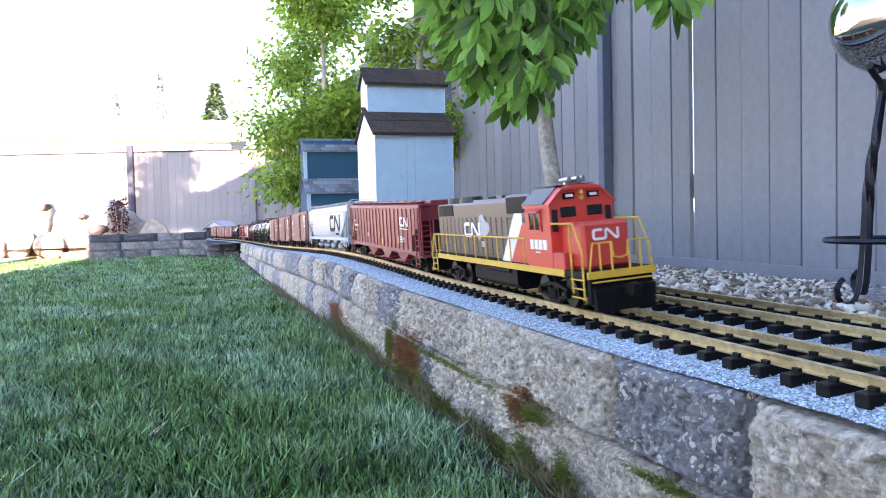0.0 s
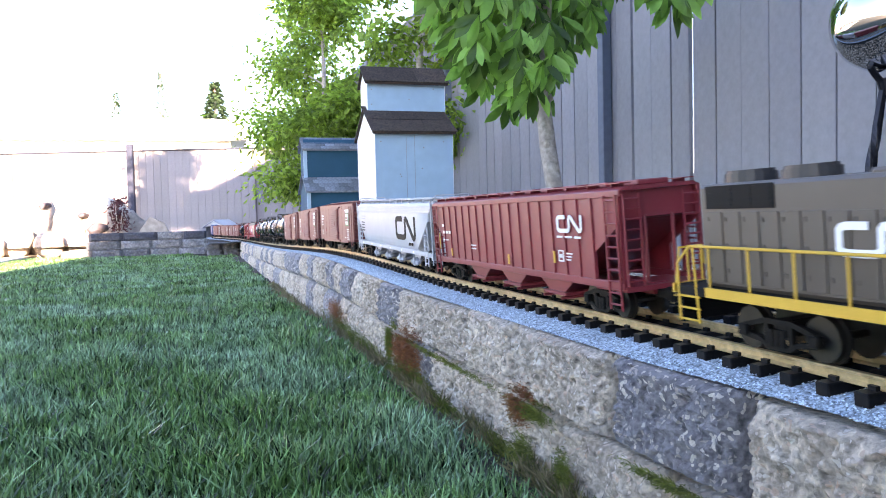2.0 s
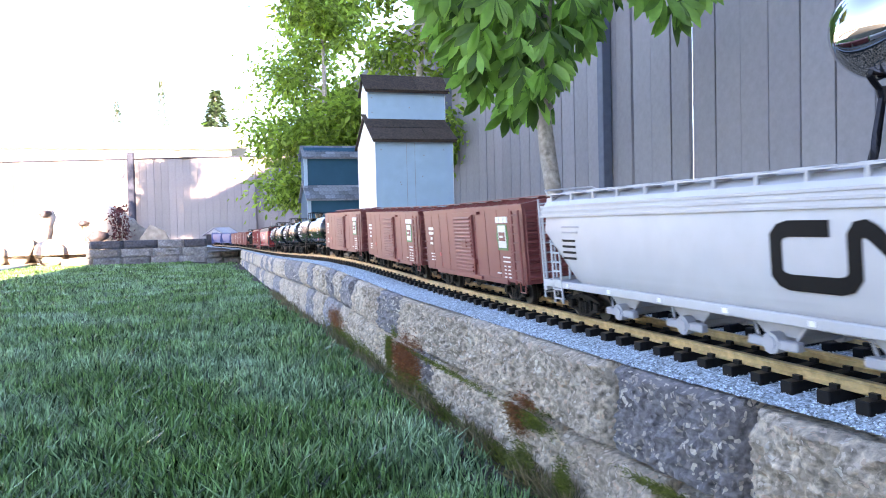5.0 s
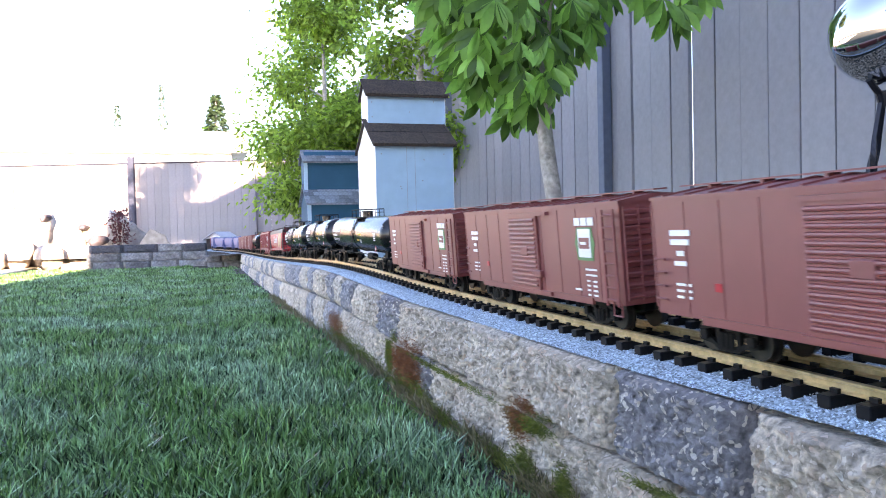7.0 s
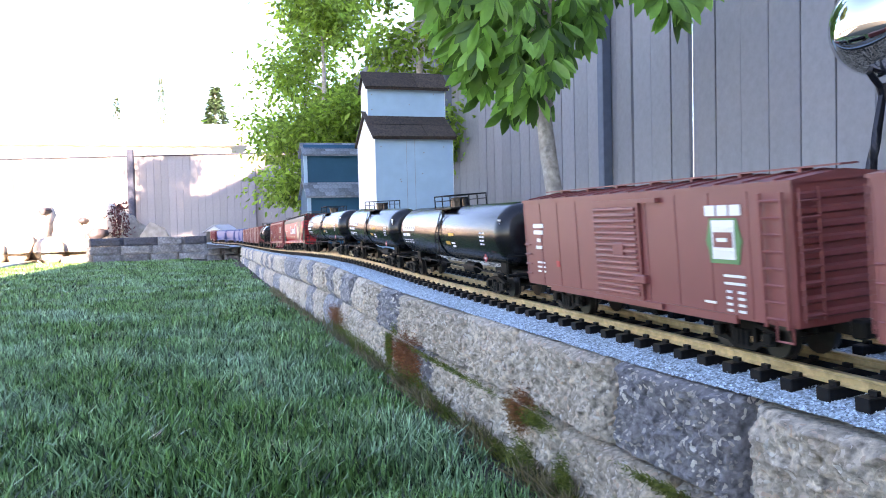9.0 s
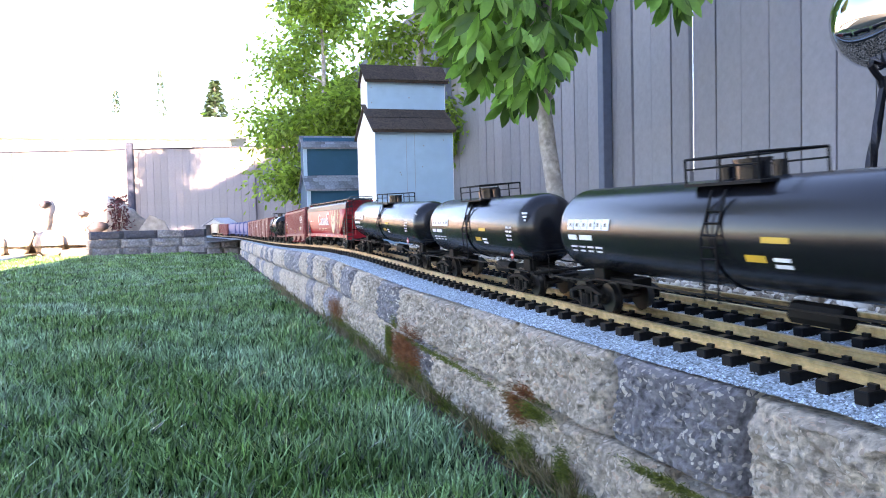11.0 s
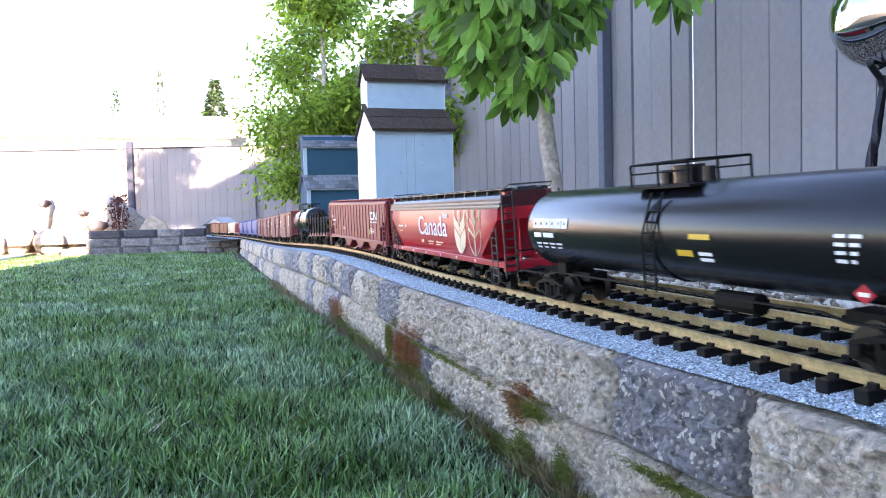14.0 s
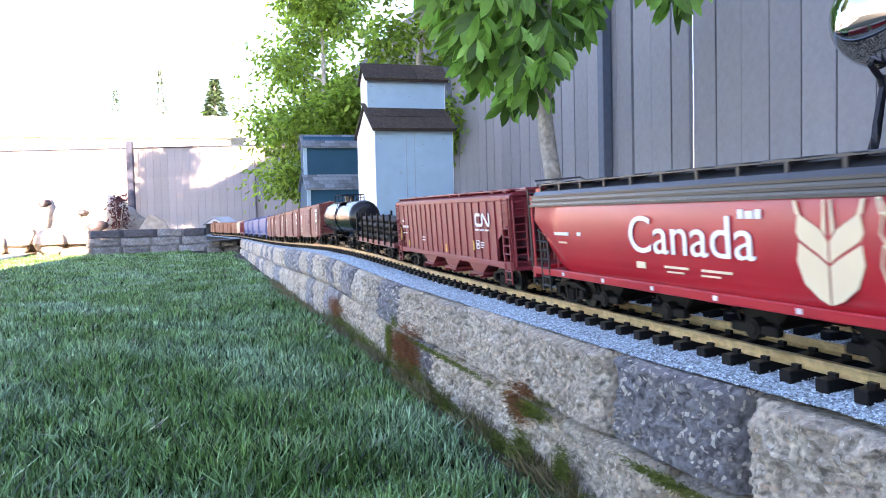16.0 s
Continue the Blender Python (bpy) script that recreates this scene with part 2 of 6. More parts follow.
# ---- the line: where the main track runs ----
LINE = [(0, -6.0), (0, -4.0), (0, -2.0), (0, 0.0), (0, 1.0), (0, 1.7), (-0.03, 2.4), (-0.045, 3.2), (-0.055, 4.65), (-0.062, 6.2), (-0.068, 7.1), (-0.095, 8.2),
        (-0.19, 9.0), (-0.3, 9.7), (-0.31, 10.25), (-0.22, 10.6), (0.0, 11.0), (0.4, 11.6), (0.8, 12.3), (1.0, 13.1), (0.95, 13.9), (0.6, 14.5), (0.1, 14.6), (-0.2, 14.2),
        (-0.15, 13.6), (0.1, 13.1), (0.3, 12.9)]
RISE = [(-6, 0), (1.3, 0), (1.64, 0.005), (2.1, 0.014), (2.5, 0.013), (3.9, -0.017), (5.6, -0.043), (8.5, -0.08), (10, -0.085)]
BANK = math.tan(0.068)


def bank_at(y):
    return BANK * max(0.0, min(1.0, 1 - (y - 1.2) / 1.2))


def dense_line():
    pts = [Vector((x, y)) for x, y in LINE]
    out = []
    for i in range(1, len(pts) - 2):
        p0, p1, p2, p3 = pts[i - 1:i + 3]
        for k in range(24):
            t = k / 24
            out.append(0.5 * ((2 * p1) + (p2 - p0) * t + (2 * p0 - 5 * p1 + 4 * p2 - p3) * t * t + (3 * p1 - p0 - 3 * p2 + p3) * t ** 3))
    return out


DENSE = dense_line()
ARC = [0.0]
for _a, _b in zip(DENSE, DENSE[1:]):
    ARC.append(ARC[-1] + (_b - _a).length)
_zero = min(range(len(DENSE)), key=lambda i: abs(DENSE[i].y))
ARC = [a - ARC[_zero] for a in ARC]


def line_at(s):
    """The middle of the track at s metres along it from the camera's side: place and bank."""
    i = int(np.searchsorted(ARC, s)) - 1
    i = max(0, min(len(ARC) - 2, i))
    t = (s - ARC[i]) / (ARC[i + 1] - ARC[i])
    p = DENSE[i].lerp(DENSE[i + 1], t)
    bk = bank_at(p.y)
    return Vector((p.x, p.y, smooth_at(RISE, p.y) + bk * 0.0225)), bk


def line_pose(s, side=0.0):
    p, bk = line_at(s)
    q, _ = line_at(s - 0.01)
    fwd = (q - p).normalized()
    up = Vector((-bk, 0, 1)).normalized()
    right = fwd.cross(up).normalized()
    up = right.cross(fwd)
    m = Matrix((right, fwd, up)).transposed().to_4x4()
    m.translation = p - right * side
    return m


def shelf_z(x, y):
    return smooth_at(RISE, y) + bank_at(y) * (min(x, 0.25) + 0.0225)


LAWN = [(-3, -0.19), (1.2, -0.188), (3.5, -0.2), (7.2, -0.22), (14, -0.22)]
WALL = [(-1.2, -0.04), (0.35, -0.054), (0.62, -0.069), (1.0, -0.076), (1.38, -0.084), (1.66, -0.09), (2.02, -0.1), (2.4, -0.11), (3.3, -0.118), (4.9, -0.122), (7.2, -0.125)]


# ---- ground, bed and lawn ----
def grid_mesh(name, xs_of, ys, z_of, mat, jitter=0.0):
    rnd = random.Random(5)
    verts, faces = [], []
    n = len(xs_of(ys[0]))
    for y in ys:
        for x in xs_of(y):
            verts.append((x, y, z_of(x, y) + rnd.uniform(-jitter, jitter)))
    for j in range(len(ys) - 1):
        for i in range(n - 1):
            a = j * n + i
            faces.append((a, a + 1, a + n + 1, a + n))
    return raw(name, verts, faces, mat, smooth=True)


def build_ground():
    ys = [-400, -60, -8, -3] + [k * 0.5 for k in range(-4, 30)] + [20, 60, 400]
    xs = [-400, -60, -12, -6, -4, -3, -2, -1.5, -1, -0.7, -0.5, -0.3, -0.18, 0.0, 2, 6, 60, 400]
    def z(x, y):
        d = smooth_at(LAWN, y)
        return d + 0.02 * noise.noise((x * 0.7, y * 0.7, 0)) * (abs(x) < 6) - (0.03 if x > -0.1 else 0)
    tagged(grid_mesh("ground", lambda y: xs, ys, z, M["lawn"]), "lawn soil under green grass, reaching to the horizon", "ground", kind="structure")

    # pale paving, mostly out of view, added to bounce sunlight onto fence and elevator
    rnd = random.Random(14)
    court = thing("patio", "pale sunlit paving added at the yard's side to bounce light", "patio", kind="structure")
    made = {}
    for i in range(18):
        for j in range(16):
            x, y = -2.05 - 0.62 * (i + 1), 3.4 + 0.62 * j
            k = rnd.randrange(3)
            if k not in made:
                bm = bmesh.new()
                box(bm, 0, 0.61 - 0.002 * k, 0, 0.61, -0.1, 0.03, 0.006)
                made[k] = bpy.data.meshes.new("paving_stone")
                bm.to_mesh(made[k])
                bm.free()
                made[k].materials.append(M["paving"])
            ob = new("paving_stone", made[k])
            ob.parent = court
            ob.matrix_basis = pose(x, y, smooth_at(LAWN, y) + rnd.uniform(-0.003, 0.003), 0, 0, rnd.uniform(-0.3, 0.3))

    def bed_xs(y):
        left = smooth_at(WALL, y) + 0.06 if y < 7.25 else (-0.4 if y < 8.1 else -6.0)
        return [left, left + 0.05, 0.0 + left * 0.3, 0.1, 0.19, 0.26, 0.4, 0.6, 0.8, 1.0, 1.24]
    def bed_z(x, y):
        z0 = shelf_z(x, y) - 0.03
        k = max(0.0, min(1.0, (x - 0.18) / 0.12))
        return z0 * (1 - k) + k * (-0.05 - 0.08 * max(0, x - 0.5)) + 0.004 * noise.noise((x * 9, y * 9, 3))
    ys = [-1.2 + 0.1 * k for k in range(84)] + [7.24, 7.26, 7.6, 8.09, 8.12, 8.6, 9.1, 9.5, 10, 11, 13, 15.2]
    tagged(grid_mesh("planting_bed", bed_xs, sorted(ys), bed_z, M["soil"]), "dark soil of the raised bed behind the stone wall", "ground", kind="structure")

    def bal_xs(y):
        w = smooth_at(WALL, y) + 0.004
        return [w, w + 0.006, w + 0.02] + [w + 0.02 + (0.195 - w - 0.02) * k / 8 for k in range(1, 9)]
    def bal_z(x, y):
        w = smooth_at(WALL, y)
        edge = max(0, 1 - (x - w - 0.004) / 0.02)
        return shelf_z(x, y) - 0.0165 - 0.005 * edge + 0.0012 * noise.noise((x * 60, y * 60, 1))
    tagged(grid_mesh("ballast", bal_xs, [-1.2 + 0.05 * k for k in range(169)], bal_z, M["ballast"], 0.0006), "pale grey crushed stone ballast beside the tracks", "ballast", kind="structure")

    def far_xs(y):
        c = next(p.x for p in DENSE if p.y >= y)
        return [c - 0.14 + 0.04 * k for k in range(8)]
    tagged(grid_mesh("ballast", far_xs, [7.22 + 0.2 * k for k in range(20)], lambda x, y: smooth_at(RISE, y) - 0.017, M["ballast"]), "pale grey crushed stone along the far bend", "ballast", kind="structure")

    # loose chips on the nearest ballast
    rnd = random.Random(11)
    verts, faces = [], []
    for k in range(24000):
        y = 0.25 + 1.9 * rnd.random() ** 1.7
        w = smooth_at(WALL, y) + 0.003
        x = w + (0.19 - w) * rnd.random() ** 1.6
        r = rnd.uniform(0.0006, 0.0015)
        z = bal_z(x, y) + r * 0.35
        b = len(verts)
        ang = rnd.uniform(0, 6.28)
        c, s = math.cos(ang), math.sin(ang)
        for px, py, pz in ((1, 0, 0), (0, 0.8, 0.1), (-1, 0, 0), (0, -0.8, -0.1), (0.2, 0.1, 0.75)):
            px, py = px * rnd.uniform(0.6, 1.3), py * rnd.uniform(0.6, 1.3)
            verts.append((x + r * (px * c - py * s), y + r * (px * s + py * c), z + r * pz))
        faces += [(b, b + 1, b + 4), (b + 1, b + 2, b + 4), (b + 2, b + 3, b + 4), (b + 3, b, b + 4)]
    tagged(raw("stone_chips", verts, faces, M["grain"]), "loose pale grey stone chips on the ballast", "gravel", kind="stuff")

    # river pebbles between the second track and the fence
    rnd = random.Random(12)
    bm = bmesh.new()
    bmesh.ops.create_icosphere(bm, subdivisions=1, radius=1.0)
    bv = [v.co.copy() for v in bm.verts]
    bf = [[v.index for v in f.verts] for f in bm.faces]
    bm.free()
    verts, faces = [], []
    for k in range(15000):
        y = 0.5 + 4.4 * rnd.random() ** 1.5
        x = 0.24 + 1.0 * rnd.random()
        sx, sy, sz = (rnd.choice((rnd.uniform(0.004, 0.008), rnd.uniform(0.006, 0.015))) * q for q in (1, rnd.uniform(0.6, 1), rnd.uniform(0.45, 0.7)))
        m = pose(x, y, bed_z(x, y) + sz * 0.5 + 0.006 * rnd.random(), rnd.uniform(-25, 25), rnd.uniform(-25, 25), rnd.uniform(0, 360))
        b = len(verts)
        for v in bv:
            j = 1 + rnd.uniform(-0.14, 0.14)
            verts.append(m @ Vector((v.x * sx * j, v.y * sy * j, v.z * sz * j)))
        faces += [[b + i for i in f] for f in bf]
    tagged(raw("river_pebbles", verts, faces, M["pebble"], smooth=True), "tan and grey river pebbles between track and fence", "pebbles", kind="stuff")


def build_grass():
    """Blades in bands: dense and thin close by, coarser further off."""
    rnd = random.Random(21)
    verts, faces = [], []
    def blade(x, y, h, w):
        z = smooth_at(LAWN, y) + 0.02 * noise.noise((x * 0.7, y * 0.7, 0)) - 0.004
        a = rnd.uniform(0, 6.28)
        lean = (rnd.uniform(0.03, 0.45) if rnd.random() < 0.7 else rnd.uniform(0.45, 1.0)) * h
        la = a + rnd.uniform(-0.8, 0.8) + 1.57
        dx, dy = math.cos(a) * w, math.sin(a) * w
        lx, ly = math.cos(la) * lean, math.sin(la) * lean
        b = len(verts)
        verts.extend(((x - dx, y - dy, z), (x + dx, y + dy, z), (x + lx * 0.3 - dx * 0.9, y + ly * 0.3 - dy * 0.9, z + h * 0.55),
                      (x + lx * 0.3 + dx * 0.9, y + ly * 0.3 + dy * 0.9, z + h * 0.55), (x + lx, y + ly, z + h * rnd.uniform(0.8, 1.0))))
        faces.extend(((b, b + 1, b + 3, b + 2), (b + 2, b + 3, b + 4)))
    bands = [(0.28, 0.9, 28000, 0.0015, 0.05), (0.9, 1.9, 44000, 0.0017, 0.047), (1.9, 3.6, 52000, 0.0021, 0.041), (3.6, 8.2, 66000, 0.0031, 0.034)]
    for y0, y1, n, w, h in bands:
        for k in range(n):
            y = rnd.uniform(y0, y1)
            right = smooth_at(WALL, min(y, 7.2)) - (0.032 if y < 3 else 0.018) - 0.014 * noise.noise((y * 5, 1.7, 0))
            left = -0.45 - 0.33 * y
            if y > 7.4:
                right = -0.55
            x = rnd.uniform(left, right)
            edge = min(1, (right - x) / 0.06)
            if rnd.random() > 0.4 + edge:
                continue
            clump = 0.75 + 0.5 * noise.noise((x * 7, y * 7, 4))
            blade(x, y, h * clump * rnd.uniform(0.6, 1.25) * (0.6 + 0.4 * edge), w * rnd.uniform(0.7, 1.3))
    tagged(raw("grass", verts, faces, M["grass"]), "green lawn of short dense upright blades", "grass", kind="stuff")


# ---- stone walls ----
def block_mesh(length, height, depth, seed, nu, nv, rough=0.014):
    """A wall block with a split, uneven face towards -x; local y along the wall, z up."""
    verts, faces = [], []
    for j in range(nv + 1):
        for i in range(nu + 1):
            u, v = i / nu, j / nv
            y, z = u * length, v * height
            ed = min(u, 1 - u) * length
            ez = min(v, 1 - v) * height
            side, rim = min(1.0, ed / 0.011), min(1.0, ez / 0.004)
            e = min(side, rim)
            n = 0.35 * noise.noise((y * 24 + seed * 7.3, z * 24, seed)) + 0.5 * noise.noise((y * 75, z * 75 + seed * 3.1, seed + 5)) + 0.5 * noise.noise((y * 180, z * 180, seed + 9))
            x = -(0.026 * min(side ** 0.5, 0.6 + 0.4 * rim) - 0.008 + rough * n * (0.12 + 0.88 * e))
            verts.append((x, y + (0.0015 * n if 0 < u < 1 else 0), z))
    w = nu + 1
    for j in range(nv):
        for i in range(nu):
            a = j * w + i
            faces.append((a, a + w, a + w + 1, a + 1))
    ring = [i for i in range(w)] + [j * w + nu for j in range(1, nv + 1)] + [nv * w + i for i in range(nu - 1, -1, -1)] + [j * w for j in range(nv - 1, 0, -1)]
    back = []
    for r in ring:
        back.append(len(verts))
        verts.append((depth, verts[r][1], verts[r][2]))
    for k in range(len(ring)):
        a, b = k, (k + 1) % len(ring)
        faces.append((ring[a], ring[b], back[b], back[a]))
    faces.append(back[::-1])
    return verts, faces


def aggregate(name, base, second, chip_a, chip_b):
    """Split concrete: sandy paste with broken stone chips of several colours; the paste's contrast also paints relief
    shading.
    """
    # wide spread: light and shade of the rough face painted into the paste
    m = material(name, base, 0.93, spread=0.6, grain=150, coarse=34, bump=0.0, second=second, per_piece=0.12)
    nt = m.node_tree
    N, L = nt.nodes, nt.links
    bs = N["Principled BSDF"]
    col = bs.inputs["Base Color"].links[0].from_socket
    tc = N.new("ShaderNodeTexCoord")
    warp = N.new("ShaderNodeTexNoise")
    warp.inputs["Scale"].default_value = 60
    L.new(tc.outputs["Object"], warp.inputs["Vector"])
    mixv = N.new("ShaderNodeMixRGB")
    mixv.inputs[0].default_value = 0.02
    L.new(tc.outputs["Object"], mixv.inputs[1])
    L.new(warp.outputs["Color"], mixv.inputs[2])
    vo = N.new("ShaderNodeTexVoronoi")
    vo.inputs["Scale"].default_value = 230
    L.new(mixv.outputs[0], vo.inputs["Vector"])
    sep = N.new("ShaderNodeSeparateColor")
    L.new(vo.outputs["Color"], sep.inputs[0])
    pick = N.new("ShaderNodeValToRGB")
    pick.color_ramp.elements[0].position, pick.color_ramp.elements[1].position = 0.78, 0.8
    L.new(sep.outputs[0], pick.inputs[0])
    tone = N.new("ShaderNodeMixRGB")
    L.new(sep.outputs[1], tone.inputs[0])
    tone.inputs[1].default_value, tone.inputs[2].default_value = (*chip_a, 1), (*chip_b, 1)
    mx = N.new("ShaderNodeMixRGB")
    near = N.new("ShaderNodeMath")
    near.operation = "MULTIPLY"
    L.new(pick.outputs[0], near.inputs[0])
    edge = N.new("ShaderNodeValToRGB")
    edge.color_ramp.elements[0].position, edge.color_ramp.elements[1].position = 0.55, 0.62
    edge.color_ramp.elements[0].color, edge.color_ramp.elements[1].color = (0.9, 0.9, 0.9, 1), (0, 0, 0, 1)
    L.new(vo.outputs["Distance"], edge.inputs[0])
    L.new(edge.outputs[0], near.inputs[1])
    L.new(near.outputs[0], mx.inputs[0])
    L.new(col, mx.inputs[1])
    L.new(tone.outputs[0], mx.inputs[2])
    L.new(mx.outputs[0], bs.inputs["Base Color"])
    mid = N.new("ShaderNodeTexNoise")
    mid.inputs["Scale"].default_value, mid.inputs["Detail"].default_value = 150, 8
    mid.inputs["Roughness"].default_value = 0.65
    L.new(tc.outputs["Object"], mid.inputs["Vector"])
    bp = N.new("ShaderNodeBump")
    bp.inputs["Strength"].default_value, bp.inputs["Distance"].default_value = 1.0, 0.013
    L.new(mid.outputs["Fac"], bp.inputs["Height"])
    L.new(bp.outputs[0], bs.inputs["Normal"])
    return m


M["block_tan"] = aggregate("tan_split_block", (0.64, 0.53, 0.44), (0.42, 0.345, 0.285), (0.85, 0.8, 0.74), (0.68, 0.46, 0.34))
M["block_dark"] = aggregate("grey_split_block", (0.27, 0.265, 0.29), (0.37, 0.36, 0.38), (0.82, 0.77, 0.7), (0.45, 0.4, 0.37))


def build_wall():
    wall = thing("retaining_wall", "low wall of split-faced tan and grey concrete blocks edging the lawn", "wall", kind="structure")
    rnd = random.Random(31)
    top = [(-1.0, 1), (-0.55, 0), (-0.1, 1), (0.12, 0), (0.29, 0), (0.466, 1), (0.64, 0), (0.864, 0), (1.035, 0), (1.265, 0), (1.405, 1), (1.555, 0), (1.68, 0), (1.8, 1), (1.945, 0), (2.06, 1), (2.17, 0), (2.295, 0)]
    y = 2.4
    while y < 7.05:
        top.append((y, int(rnd.random() < 0.3)))
        y += rnd.uniform(0.12, 0.22)
    top.append((7.2, 0))
    low = [(-1.0, 0), (-0.5, 1), (-0.1, 0), (0.2, 0), (0.41, 0), (0.55, 0), (0.745, 0), (0.93, 0), (1.1, 0), (1.2, 1), (1.33, 0)]
    y = 1.55
    while y < 7.05:
        low.append((y, int(rnd.random() < 0.3)))
        y += rnd.uniform(0.12, 0.22)
    low.append((7.2, 0))
    for row, joints in (("top", top), ("low", low)):
        for (y0, dark), (y1, _) in zip(joints, joints[1:]):
            ym = (y0 + y1) / 2
            a = Vector((smooth_at(WALL, y0), y0, 0))
            b = Vector((smooth_at(WALL, y1), y1, 0))
            zt = shelf_z(-0.08, ym) - 0.024
            zl = smooth_at(LAWN, ym)
            mid = zt - (0.082 if ym < 2 else 0.08)
            z0, z1 = (mid + 0.002, zt + rnd.uniform(-0.002, 0.002)) if row == "top" else (zl - 0.02, mid - 0.002)
            near = ym < 1.7
            res = (max(10, int((y1 - y0) / 0.003)), 30) if near else (10, 6)
            out = 0.0 if row == "top" else 0.004
            vs, fs = block_mesh((b - a).length - 0.011, z1 - z0, 0.09, rnd.random() * 50, *res)
            ob = raw("block", vs, fs, M["block_dark" if dark else "block_tan"], wall)
            ang = math.atan2(-(b.x - a.x), b.y - a.y)
            ob.matrix_basis = Matrix.Translation((a.x + 0.011 - out + rnd.uniform(-0.002, 0.002), a.y + 0.0055, z0)) @ pose(0, 0, 0, rnd.uniform(-0.4, 0.4), 1.5, math.degrees(ang))

    def edge_xs(y):
        w = smooth_at(WALL, y)
        return [w - 0.085, w - 0.06, w - 0.035, w - 0.014, w + 0.01]
    tagged(grid_mesh("soil_edge", edge_xs, [-1.0 + 0.05 * k for k in range(164)], lambda x, y: smooth_at(LAWN, y) + 0.006 + 0.006 * noise.noise((x * 40, y * 40, 8)), M["soil"]), "dark bare soil along the foot of the block wall", "soil", kind="structure")

    far = thing("terrace_wall", "three low courses of grey concrete blocks across the lawn's end", "wall", kind="structure")
    for c in range(3):
        x = -1.75 + 0.12 * c + (0.1 if c % 2 else 0)
        while x < -0.47:
            ln = min(rnd.uniform(0.24, 0.32), -0.42 - x)
            vs, fs = block_mesh(ln - 0.004, 0.077, 0.14, rnd.random() * 50, 10, 5)
            dark = rnd.random() < 0.4 or (c == 2 and -0.85 < x < -0.6)
            ob = raw("block", vs, fs, M["slate_block" if dark and c == 2 else "terrace_block"], far)
            ob.matrix_basis = pose(x + ln, 8.0 + 0.012 * c, -0.225 + 0.081 * c, 0, 0, 90)
            x += ln
    for c in range(2):
        for k in range(2):
            vs, fs = block_mesh(0.15, 0.06, 0.2, rnd.random() * 50, 8, 5)
            ob = raw("block", vs, fs, M["terrace_block"], far)
            ob.matrix_basis = pose(-0.27 + 0.155 * k - 0.02 * c, 7.6 + 0.02 * c, -0.225 + 0.063 * c, 0, 0, 90)


# ---- tracks ----
def build_track(name, side, s0, s1, label, ties_from, ties_to):
    tr = thing(name, label, "railway track", "model tracks", kind="structure")
    prof = [(-0.0042, -0.0083), (0.0042, -0.0083), (0.0042, -0.0071), (0.0011, -0.0062), (0.0011, -0.0026), (0.0021, -0.0019), (0.0021, -0.0003), (0.0016, 0.0),
            (-0.0016, 0.0), (-0.0021, -0.0003), (-0.0021, -0.0019), (-0.0011, -0.0026), (-0.0011, -0.0062), (-0.0042, -0.0071)]
    steps = [s0 + (s1 - s0) * k / 150 for k in range(151)]
    for off in (-0.0225, 0.0225):
        verts, faces = [], []
        for s in steps:
            m = line_pose(s, side)
            verts += [m @ Vector((off + px, 0, pz)) for px, pz in prof]
        n = len(prof)
        for k in range(len(steps) - 1):
            for i in range(n):
                a, b = k * n + i, k * n + (i + 1) % n
                faces.append((a, b, b + n, a + n))
        raw("rail", verts, faces, M["brass"], tr)
    bm = bmesh.new()
    box(bm, -0.039, 0.039, -0.006, 0.006, -0.018, -0.0084, 0.0008)
    for sx in (-1, 1):
        for d in (-0.0058, 0.0058):
            box(bm, sx * 0.0225 + d - 0.0016, sx * 0.0225 + d + 0.0016, -0.0035, 0.0035, -0.0086, -0.0052)
    bm.normal_update()
    me = bpy.data.meshes.new("tie")
    bm.to_mesh(me)
    bm.free()
    me.materials.append(M["plastic_tie"])
    s = ties_from
    rnd = random.Random(3)
    while s < ties_to:
        ob = new("tie", me)
        ob.parent = tr
        ob.matrix_basis = line_pose(s, side + rnd.uniform(-0.0006, 0.0006)) @ pose(0, 0, 0, 0, 0, rnd.uniform(-0.7, 0.7))
        s += 0.0331


